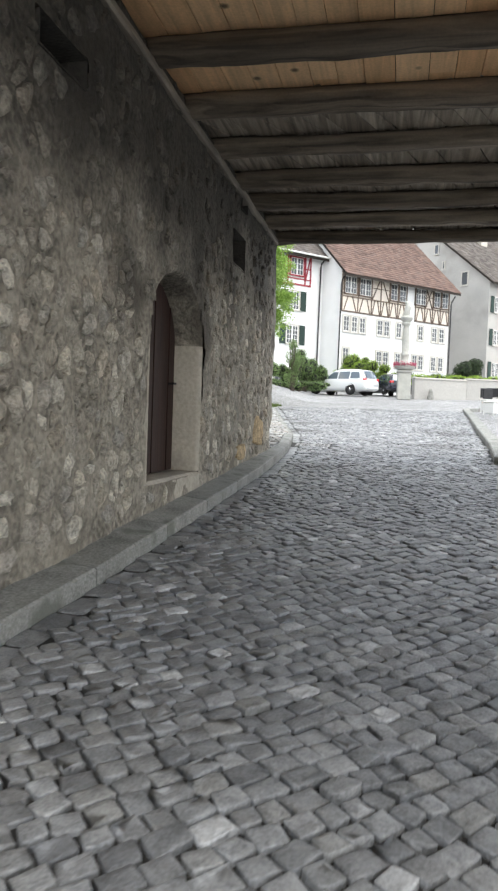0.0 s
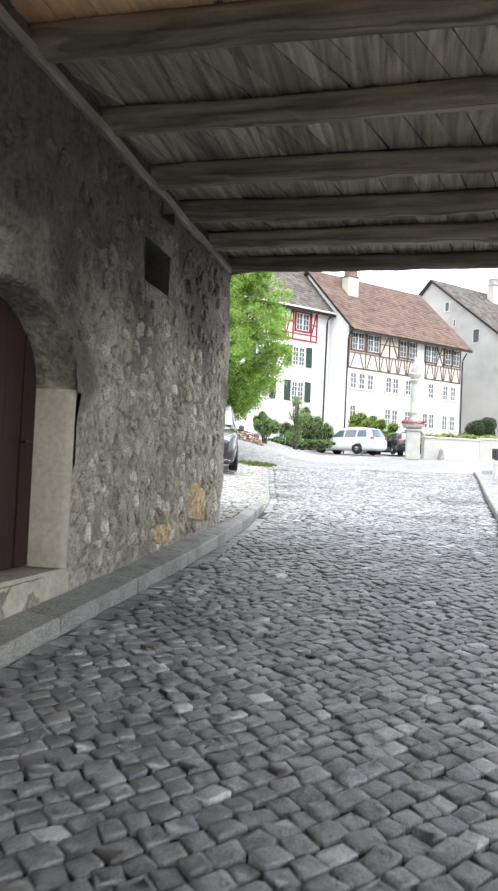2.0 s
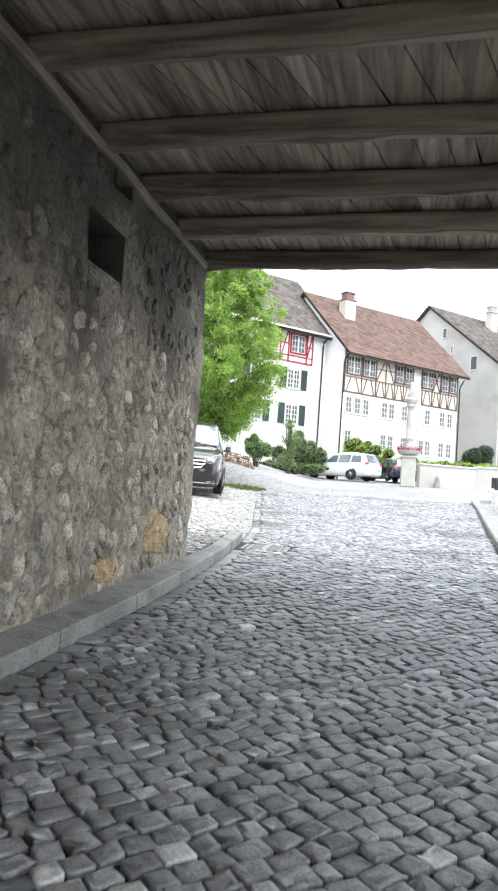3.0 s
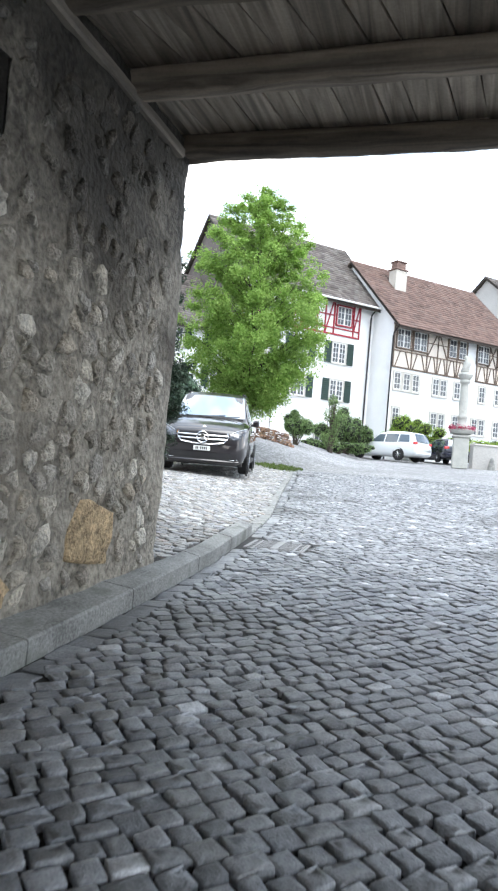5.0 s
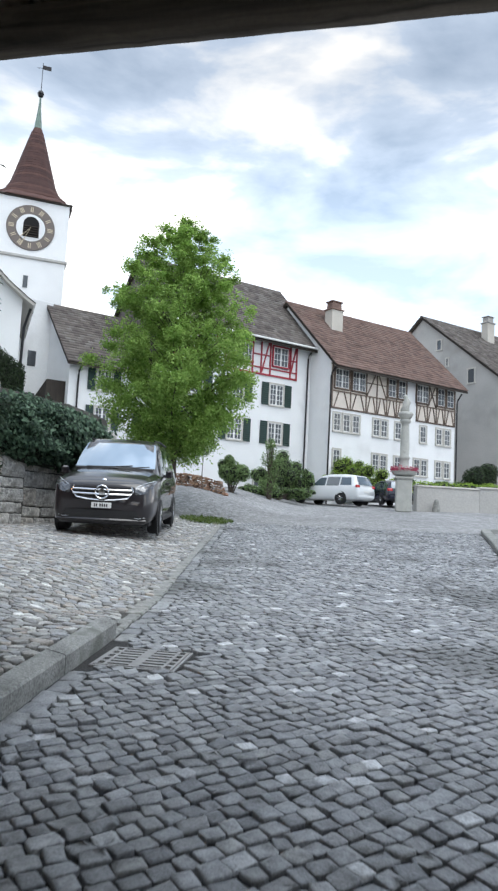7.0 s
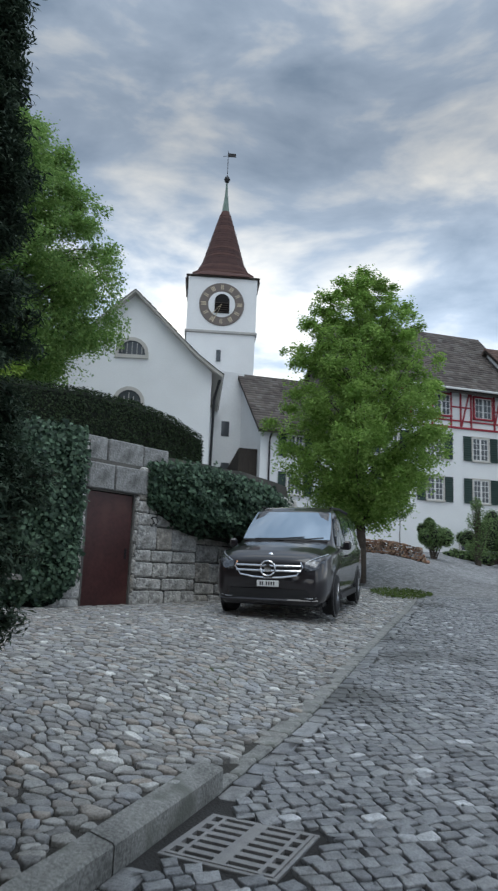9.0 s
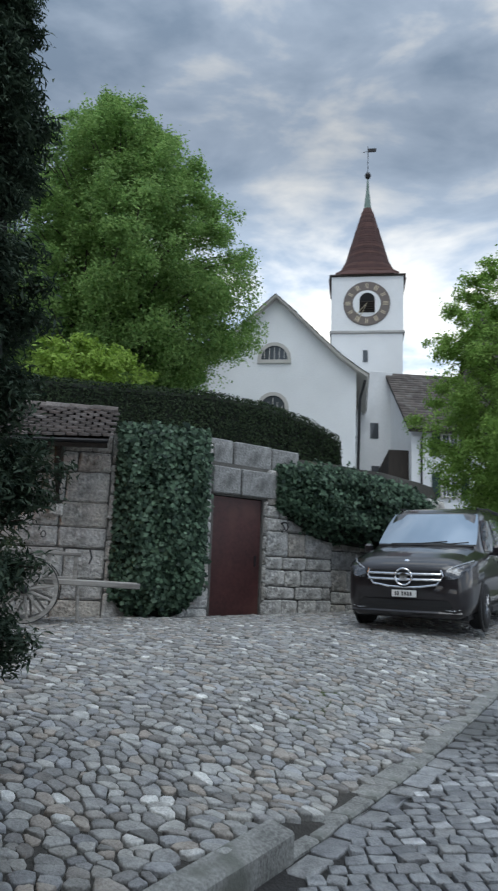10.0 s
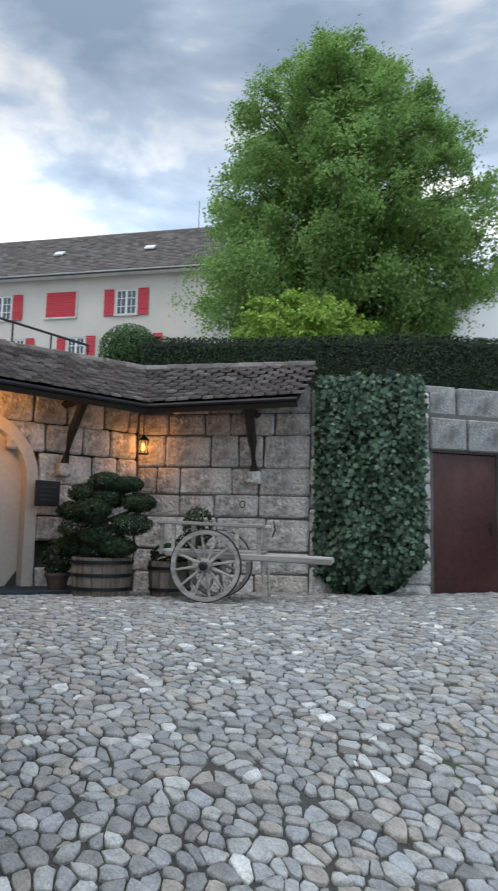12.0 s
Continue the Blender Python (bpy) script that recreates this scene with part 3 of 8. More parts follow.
HOLES = ((2.37, 2.96, 3.66, 4.04), (-1.98, -1.42, 3.84, 4.02), (2.72, 3.02, 4.36, 4.5))


def in_hole(u, z, grow=0.0):
    return any(a - grow < u < b + grow and c - grow < z < d + grow for a, b, c, d in HOLES)


def build_gate_wall():
    du, z0, z1 = 0.06, 0.2, 4.64
    us = np.arange(T0, T1 + 1e-6, du)
    zs = np.arange(z0, z1 + 1e-6, du)
    V, idx = [], {}
    F = []

    def vert(i, j):
        if (i, j) not in idx:
            u, z = us[i], zs[j]
            p = on_wall(u, z)
            d = 0.035 * noise.noise(Vector((u * 1.1, z * 1.1, 3))) + 0.02 * noise.noise(Vector((u * 4, z * 4, 7))) + 0.010 * noise.noise(Vector((u * 11, z * 11, 1)))
            if u > T1 - 0.14:
                d -= (0.10 + 0.05 * noise.noise(Vector((z * 3.2, 0, 5)))) * ((u - T1 + 0.14) / 0.14) ** 2
            q = p + TN * d
            if u > T1 - 0.01:
                q += TU * 0.06 * noise.noise(Vector((z * 2.6, 4, 9)))
            idx[(i, j)] = len(V)
            V.append(q)
        return idx[(i, j)]

    for i in range(len(us) - 1):
        for j in range(len(zs) - 1):
            u, z = us[i] + du / 2, zs[j] + du / 2
            if in_door(u, z) or in_hole(u, z):
                continue
            F.append((vert(i, j), vert(i + 1, j), vert(i + 1, j + 1), vert(i, j + 1)))
    # the end of the wall, turning west along the forecourt
    n = len(zs)
    cols = [[vert(len(us) - 1, j) for j in range(n)]]
    for k in range(1, 40):
        col = []
        for j in range(n):
            p = on_wall(T1, zs[j]) - TN * (k * 0.22) + TU * (0.05 * noise.noise(Vector((k * 0.3, zs[j] * 2, 2))))
            col.append(len(V))
            V.append(p)
        cols.append(col)
    for a, b in zip(cols, cols[1:]):
        for j in range(n - 1):
            F.append((a[j], b[j], b[j + 1], a[j + 1]))
    ob = new("wall_west", np_mesh("wall_west", [tuple(v) for v in V], F, M_GATEM))
    return tagged(ob, "old rubble wall of the gate passage, grey lime mortar and worn stones", "wall", kind="structure")


WALL_W = build_gate_wall()


def build_niche():
    """Plastered arch round the plank door, its threshold and the leaf."""
    a, b = DOOR_U
    c, h = (a + b) / 2, (b - a) / 2
    arc = [(a, DOOR_Z0)] + [(c - h * math.cos(t), DOOR_SP + (DOOR_TOP - DOOR_SP) * math.sin(t)) for t in np.linspace(0, math.pi, 15)] + [(b, DOOR_Z0)]
    bm = bmesh.new()
    rings = []
    for grow, out in ((0.05, -0.05), (0.03, 0.004), (-0.0, 0.002), (-0.03, -0.04), (-0.05, -0.34)):
        ring = []
        for u, z in arc:
            sc = 1 + grow / h
            zz = z if z <= DOOR_Z0 + 0.01 else DOOR_SP + (z - DOOR_SP) * (1 + grow / (DOOR_TOP - DOOR_SP)) if z > DOOR_SP else z
            jit = 0.016 * noise.noise(Vector((u * 5, zz * 5, grow * 30)))
            ring.append(bm.verts.new(on_wall(c + (u - c) * sc + jit, zz, out + jit)))
        rings.append(ring)
    for r0, r1 in zip(rings, rings[1:]):
        for k in range(len(arc) - 1):
            bm.faces.new((r0[k], r0[k + 1], r1[k + 1], r1[k])).material_index = 0 if k in (0, len(arc) - 2) else 1
    me = bm_mesh("door_surround", bm, M_PLASTER, True)
    me.materials.append(M_GATEM)
    ob = new("trim", me)
    tagged(ob, "rounded grey plaster surround of the arched passage door", "door surround", kind="structure")
    door = tagged(new("door_1"), "closed arched door of dark brown planks", "door", kind="structure")
    w = (b - a) / 7
    for k in range(7):
        u0 = a + w * k
        pb = bmesh.new()
        top = []
        for uu in (u0 + 0.006, u0 + w - 0.006):
            t = min(1.0, abs((uu - c) / h))
            top.append(DOOR_SP + (DOOR_TOP - DOOR_SP) * math.sqrt(max(0, 1 - t * t)) + 0.02)
        pts = [(u0 + 0.006, DOOR_Z0 + 0.01), (u0 + w - 0.006, DOOR_Z0 + 0.01), (u0 + w - 0.006, top[1]), (u0 + 0.006, top[0])]
        f = [pb.verts.new(on_wall(u, z, -0.26 - 0.006 * (k % 2))) for u, z in pts]
        g = [pb.verts.new(on_wall(u, z, -0.32)) for u, z in pts]
        pb.faces.new(f)
        pb.faces.new(g[::-1])
        for i in range(4):
            pb.faces.new((f[i], g[i], g[(i + 1) % 4], f[(i + 1) % 4]))
        part("plank", pb, M_DOORW, door)
    hb = tube(bmesh.new(), [on_wall(b - 0.2, 2.25, -0.26), on_wall(b - 0.2, 2.25, -0.19), on_wall(b - 0.28, 2.25, -0.19)], 0.012, 6)
    part("door_handle", hb, M_IRON, door)
    sb = bmesh.new()
    m = Matrix.Translation(on_wall(c, 1.26, -0.315)) @ Matrix.Rotation(-math.atan2(TU.x, TU.y), 4, "Z")
    box(sb, (0, 0, 0), (0.62, 1.60, 0.30), m, 0.03, 0.015)
    tagged(new("door_step", bm_mesh("door_step", sb, M_PLASTER)), "worn sandstone threshold step under the passage door", "step", kind="structure")
    for i, (u0, u1, z0, z1) in enumerate(HOLES):
        bm = bmesh.new()
        fr = [on_wall(u, z, 0.012) for u, z in ((u0, z0), (u1, z0), (u1, z1), (u0, z1))]
        bk = [on_wall(u, z, -0.68) for u, z in ((u0, z0 + 0.03), (u1, z0 + 0.03), (u1, z1), (u0, z1))]
        fv, bv = [bm.verts.new(p) for p in fr], [bm.verts.new(p) for p in bk]
        for k in range(4):
            bm.faces.new((fv[k], fv[(k + 1) % 4], bv[(k + 1) % 4], bv[k]))
        bm.faces.new(bv)
        tagged(new("wall_niche", bm_mesh("wall_niche", bm, M_HOLESHADE_TEXT)), "dark square putlog hole in the rubble wall", "wall niche", kind="structure")


build_niche()


def slab(name, c, s, material, label, category, rot=None, bevel=0.0):
    ob = new(name, bm_mesh(name, box(bmesh.new(), c, s, rot, bevel), material))
    return tagged(ob, label, category, kind="structure")


RZ = Matrix.Rotation(-math.atan2(0.07, 1.0), 4, "Z")


def tunnel_m(u, across, z):
    p = on_wall(u, z, across)
    return Matrix.Translation(p) @ RZ


# the unseen street side: two piers and a lintel, opened wide and pale to brighten the passage
for nm, u0, u1, z0, z1 in (("wall_east_1", T0 - 0.05, -2.6, 0.1, 4.7), ("wall_east_2", 2.9, T1 + 0.05, 0.1, 4.7), ("wall_east_3", -2.6, 2.9, 3.9, 4.7)):
    slab(nm, on_wall((u0 + u1) / 2, (z0 + z1) / 2, 5.1), (0.8, u1 - u0, z1 - z0), M_CREAM, "plain unseen pier wall across the gate passage, pale to brighten it", "wall", RZ)
# unseen gatehouse blocks, kept low so that more skylight reaches the house fronts
slab("wall_gatehouse", on_wall(TC, 5.75, -4.3), (8.4, TL - 0.1, 2.1), M_MORTAR, "plain masonry of the gatehouse over the passage", "wall", RZ)
slab("wall_gatehouse_upper", on_wall(TC, 5.95, 2.35), (4.9, TL - 0.1, 2.0), M_GREYR, "plain unseen gatehouse top, kept low to let skylight past", "wall", RZ)
slab("wall_west_core", on_wall(TC, 2.4, -4.6), (7.8, TL - 0.1, 4.6), M_MORTAR, "solid masonry behind the passage wall", "wall", RZ)

BEAMS = (-5.15, -4.2, -3.2, -2.25, -1.35, -0.42, 0.50, 1.45, 2.42, 3.26, 4.10, 5.02)


def build_beams():
    for k, u in enumerate(BEAMS):
        bm = bmesh.new()
        w, h = random.uniform(0.17, 0.22), random.uniform(0.16, 0.20)
        nseg = 60
        rings = []
        bow, sag = random.uniform(0.006, 0.018), random.uniform(0.004, 0.010)
        for i in range(nseg + 1):
            x = -0.12 + 4.95 * i / nseg
            ring = []
            for a in np.linspace(0, 2 * math.pi, 12, endpoint=False):
                ca, sa = math.cos(a), math.sin(a)
                r = 1 / (abs(ca) ** 4 + abs(sa) ** 4) ** 0.25
                n1 = 0.030 * noise.noise(Vector((x * 1.5, a, k * 3.1))) + 0.014 * noise.noise(Vector((x * 5, a * 2, k))) + 0.007 * noise.noise(Vector((x * 13, a * 3, k)))
                ring.append(bm.verts.new((x, ca * r * w / 2 + n1 + bow * math.sin(x * 1.1 + 2 * k), sa * r * h / 2 + n1 + sag * math.sin(x * 1.7 + 3 * k))))
            rings.append(ring)
        for r0, r1 in zip(rings, rings[1:]):
            for i in range(12):
                bm.faces.new((r0[i], r1[i], r1[(i + 1) % 12], r0[(i + 1) % 12]))
        bm.faces.new(rings[0])
        bm.faces.new(rings[-1][::-1])
        ob = new("ceiling_beam", bm_mesh("ceiling_beam", bm, M_BEAM, True))
        ob.matrix_basis = tunnel_m(u + 0.10, 0, 4.60)
        tagged(ob, "rough-hewn dark oak ceiling beam across the passage", "beam", "ceiling beams", "structure")


def build_ceiling():
    """Boards laid along the passage on the beams; the first bays have new spruce boards."""
    fresh_end = 0.60
    bm = bmesh.new()
    x = -0.1
    while x < 4.8:
        w = random.uniform(0.19, 0.27)
        cuts = [T0 + 0.05]
        while cuts[-1] < fresh_end - 0.1:
            cuts.append(min(fresh_end, cuts[-1] + random.choice((1.5, 3.0, 4.5))))
        for a, b in zip(cuts, cuts[1:]):
            box(bm, (x + w / 2, (a + b) / 2, random.uniform(-0.006, 0.006)), (w - 0.005, b - a - 0.006, 0.03), None, 0.002)
        x += w
    ob = new("ceiling_fresh", bm_mesh("ceiling_fresh", bm, M_BOARDN))
    ob.matrix_basis = tunnel_m(0, 0, 4.715)
    tagged(ob, "fresh orange spruce ceiling boards with knots", "ceiling", kind="structure")
    bm = bmesh.new()
    bays = [fresh_end] + [u + 0.10 for u in BEAMS if u > fresh_end] + [5.22]
    for k, (a, b) in enumerate(zip(bays, bays[1:])):
        lean = (0.42, 0.30, 0.20, 0.24, 0.12, 0.1)[min(k, 5)]
        x = -0.6
        while x < 5.0:
            w = random.uniform(0.17, 0.30)
            rot = Matrix.Rotation(-lean + random.uniform(-0.02, 0.02), 4, "Z")
            box(bm, (x + w / 2, (a + b) / 2, random.uniform(-0.008, 0.008) + 0.004 * (k % 2)), ((w - 0.009) * math.cos(lean), (b - a) / math.cos(lean) + 0.03, 0.03), rot, 0.003)
            x += w
    ob = new("ceiling_old", bm_mesh("ceiling_old", bm, M_BOARDO))
    ob.matrix_basis = tunnel_m(0, 0, 4.715)
    tagged(ob, "weathered grey-brown ceiling boards laid askew on the beams", "ceiling", kind="structure")
    slab("ceiling_top", on_wall(TC, 4.82, 2.35), (5.3, TL + 0.06, 0.12), M_DKWOOD, "dark timber deck above the ceiling boards", "ceiling", RZ)


build_beams()
build_ceiling()


def build_wall_plate():
    """Weathered timber that carries the beam ends along the top of the wall."""
    bm = bmesh.new()
    rings = []
    for i in range(81):
        u = T0 + 0.1 + (T1 - T0 - 0.42) * i / 80
        d = 0.012 * noise.noise(Vector((u * 1.6, 2, 8)))
        rings.append([bm.verts.new(on_wall(u, z + d, o + d)) for o, z in ((-0.10, 4.465), (0.035, 4.465), (0.05, 4.48), (0.045, 4.53), (-0.10, 4.53))])
    for r0, r1 in zip(rings, rings[1:]):
        for k in range(5):
            bm.faces.new((r0[k], r0[(k + 1) % 5], r1[(k + 1) % 5], r1[k]))
    bm.faces.new(rings[0])
    bm.faces.new(rings[-1][::-1])
    bmesh.ops.recalc_face_normals(bm, faces=bm.faces)
    tagged(new("trim", bm_mesh("wall_plate", bm, M_PLATEW)), "weathered grey timber plate along the top of the passage wall", "wall plate", kind="structure")


build_wall_plate()


# ---- kerb ----
def build_kerb():
    y = 2.2
    while y < 15.3:
        ln = min(random.uniform(1.05, 1.35), 15.46 - y)
        if 15.46 - (y + ln) < 0.5:
            ln = 15.46 - y
        bm = bmesh.new()
        nseg = 6
        rings = []
        for i in range(nseg + 1):
            yy = y + 0.006 + (ln - 0.012) * i / nseg
            xk = float(kerb_x(yy))
            wid = min(0.36, max(0.16, xk - (TA.x + 0.07 * (yy - 7.4)) + 0.02))
            wid += (0.14 - wid) * min(1.0, max(0.0, (yy - 12.3) / 0.5))
            zr = float(road_z(xk, yy))
            zt = zr + (0.105 + 0.02 * min(1, max(0, (yy - 9) / 4)) if yy < 15.5 else 0.03)
            prof = [(xk, zr - 0.10), (xk + 0.002, zt - 0.012), (xk - 0.010, zt), (xk - wid, zt + 0.025), (xk - wid - 0.02, zr - 0.10)]
            rings.append([bm.verts.new((px + 0.004 * noise.noise(Vector((yy * 3, pz * 9, 0))), yy, pz + 0.004 * noise.noise(Vector((yy * 4, px * 5, 5))))) for px, pz in prof])
        for r0, r1 in zip(rings, rings[1:]):
            for k in range(4):
                bm.faces.new((r0[k], r0[k + 1], r1[k + 1], r1[k]))
        bm.faces.new(rings[0][::-1])
        bm.faces.new(rings[-1])
        tagged(new("kerb_stone", bm_mesh("kerb_stone", bm, M_KERB)), "long grey granite kerb stone", "kerb", "kerb stones", "structure")
        y += ln
    # low border stones that carry the line on past the kerb
    for y in np.arange(15.55, 33, 0.34):
        x = float(kerb_x(y))
        a = math.atan2(float(kerb_x(y + 0.2) - kerb_x(y - 0.2)), 0.4)
        bm = box(bmesh.new(), (0, 0, 0), (0.17, 0.335, 0.12), None, 0.012, 0.008)
        ob = new("border_stone", bm_mesh("border_stone", bm, M_KERB))
        ob.matrix_basis = Matrix.Translation((x - 0.085, y, float(road_z(x, y)) - 0.048)) @ Matrix.Rotation(-a, 4, "Z") @ Matrix.Rotation(math.atan(0.0562), 4, "X")
        tagged(ob, "flat grey border stone along the gutter", "border stone", "border stones", "structure")
    # the kerb across the street
    pts = ((2.75, 12.9), (3.10, 15.2), (3.55, 19.0), (4.05, 23.0), (4.55, 27.0), (4.86, 29.8), (5.1, 31.6), (6.0, 32.6), (7.6, 33.2), (10, 33.6))
    for (x0, y0), (x1, y1) in zip(pts, pts[1:]):
        bm = box(bmesh.new(), (0, 0, 0), (0.26, math.hypot(x1 - x0, y1 - y0) - 0.01, 0.30), None, 0.02)
        ob = new("kerb_stone", bm_mesh("kerb_stone", bm, M_KERB))
        x, y = (x0 + x1) / 2 + 0.13, (y0 + y1) / 2
        ob.matrix_basis = Matrix.Translation((x, y, float(road_z(x, y)) - 0.02)) @ Matrix.Rotation(-math.atan2(x1 - x0, y1 - y0), 4, "Z") @ Matrix.Rotation(math.atan(0.0562), 4, "X")
        tagged(ob, "pale kerb stone at the far side of the street", "kerb", "kerb stones", "structure")


build_kerb()


# ---- terrace wall round the forecourt ----
def seg_frame(p, q):
    p, q = Vector((*p, 0)), Vector((*q, 0))
    d = (q - p).normalized()
    return p, d, Vector((d.y, -d.x, 0)), (q - p).length


def frame_m(p, d, n, z=0.0):
    return Matrix(((d.x, -n.x, 0, p.x), (d.y, -n.y, 0, p.y), (0, 0, 1, z), (0, 0, 0, 1)))


WALL_TOPS = {1: 5.15, 2: 5.10, 3: 5.10, 4: 4.78, 5: 4.78, 6: 4.75, 7: 4.70, 8: 4.6}
RUST_DOOR = (21.956, 23.042)


def ashlar(parent, p, q, z0, z1, seed, rows=None, skip=None, depth=0.16, proud=0.0):
    """Courses of squared blocks, each its own piece, with recessed joints."""
    rs = random.Random(seed)
    p, d, n, ln = seg_frame(p, q)
    z, out = z0, []
    while z < z1 - 0.05:
        h = rs.choice(rows or (0.24, 0.30, 0.36, 0.42, 0.46))
        if z + h > z1 - 0.14:
            h = z1 - z
        u = -rs.uniform(0, 0.25)
        while u < ln - 0.03:
            w = rs.uniform(0.32, 0.78) * (1.15 if h > 0.33 else 0.85)
            a, b = max(u, 0), min(u + w, ln)
            if ln - b < 0.16:
                b, w = ln, 9
            if b - a > 0.06 and not (skip and skip(a, b, z, z + h)):
                bm = box(bmesh.new(), (0, 0, 0), (b - a - 0.022, depth, h - 0.022), None, 0.026, 0.016)
                ob = new("stone_block", bm_mesh("stone_block", bm, M_ASH))
                ob.matrix_basis = frame_m(p + d * ((a + b) / 2) + n * (proud - depth / 2 + rs.uniform(0.0, 0.02)), d, n, z + h / 2)
                ob.parent = parent
                out.append(ob)
            u += w
        z += h
    return out


def build_terrace_wall():
    ob = tagged(new("wall_terrace"), "old terrace wall of pale limestone blocks with dark joints", "wall", kind="structure")
    for i in range(1, 9):
        a, b = WALLLINE[i], WALLLINE[i + 1]
        p, d, n, ln = seg_frame(a, b)
        z0 = float(min(court_z(a[0], a[1]), court_z(b[0], b[1]))) - 0.15
        zt = WALL_TOPS[i]
        if i == 4:
            # the door opening goes through this length
            ln_d = 1.115
            u0 = 0.06
            for (ua, ub, za, zb) in ((0, u0, z0, zt), (u0 + ln_d, ln, z0, zt), (u0, u0 + ln_d, 4.19, zt)):
                bm = box(bmesh.new(), (0, 0, 0), (ub - ua, 0.5, zb - za))
                c = part("wall_core", bm, M_ASHJ, ob)
                c.matrix_basis = frame_m(p + d * ((ua + ub) / 2) - n * 0.29, d, n, (za + zb) / 2)
        else:
            bm = box(bmesh.new(), (0, 0, 0), (ln + 0.04, 0.5, zt - z0))
            c = part("wall_core", bm, M_ASHJ, ob)
            c.matrix_basis = frame_m(p + d * (ln / 2) - n * 0.29, d, n, (z0 + zt) / 2)
        if i in (1, 2, 3, 5, 6, 7, 8):
            ashlar(ob, a, b, z0 + 0.05, zt, 40 + i, rows=(0.34, 0.42, 0.50) if i < 3 else None)
    # jambs, lintel and parapet of the door
    p, d, n, ln = seg_frame(WALLLINE[3], WALLLINE[4])
    ashlar(ob, WALLLINE[4], (WALLLINE[4][0] + 0.014, WALLLINE[4][1] + 0.058), 2.0, 4.19, 51, rows=(0.3, 0.42), depth=0.2, proud=0.03)
    ashlar(ob, (-6.335, 23.06), WALLLINE[5], 2.0, 4.19, 52, rows=(0.26, 0.34), depth=0.2, proud=0.02)
    pd, dd, nd, _ = seg_frame(WALLLINE[4], WALLLINE[5])
    for u, w, z, h, off in ((-0.02, 0.62, 4.46, 0.50, 0.04), (0.62, 0.86, 4.46, 0.50, 0.04), (-0.45, 0.42, 4.46, 0.5, 0.02), (-0.2, 0.75, 4.98, 0.52, -0.16), (0.58, 0.9, 4.98, 0.52, -0.16), (1.48, 0.7, 4.98, 0.5, -0.16)):
        bm = box(bmesh.new(), (0, 0, 0), (w - 0.02, 0.3, h - 0.02), None, 0.02, 0.008)
        o = part("stone_block", bm, M_ASHD, ob)
        o.matrix_basis = frame_m(pd + dd * (u + w / 2) + nd * (off - 0.15), dd, nd, z)
    # left wall with the portal
    a, b = (-8.93, 15.0), WALLLINE[1]
    p, d, n, ln = seg_frame(a, b)
    bm = box(bmesh.new(), (0, 0, 0), (ln + 0.1, 0.5, 3.7))
    c = part("wall_core", bm, M_ASHJ, ob)
    c.matrix_basis = frame_m(p + d * (ln / 2) - n * 0.45, d, n, 3.5)

    def portal(ua, ub, za, zb):
        um, zm = (ua + ub) / 2, (za + zb) / 2
        return um < 1.95 and (zm < 3.6 or (um - 0.8) ** 2 + (zm - 3.5) ** 2 < 0.95)

    ashlar(ob, a, b, 1.95, 5.1, 61, skip=portal)
    return ob


WALL_T = build_terrace_wall()


def build_rust_door():
    p, d, n, _ = seg_frame(WALLLINE[4], WALLLINE[5])
    ob = tagged(new("door_2"), "closed oxblood-red metal door in the terrace wall", "door", kind="structure")
    ob.matrix_basis = frame_m(p + d * 0.06 - n * 0.10, d, n, 2.085)
    part("door_leaf", box(bmesh.new(), (0.557, 0, 1.045), (1.105, 0.05, 2.09), None, 0.006), M_RUST, ob)
    part("keyhole_plate", box(bmesh.new(), (1.0, -0.03, 0.98), (0.05, 0.012, 0.2), None, 0.004), M_IRON, ob)
    return ob


build_rust_door()


# ---- houses ----
def house_m(x, y, deg):
    return Matrix.Translation((x, y, 0)) @ Matrix.Rotation(radians(deg), 4, "Z")


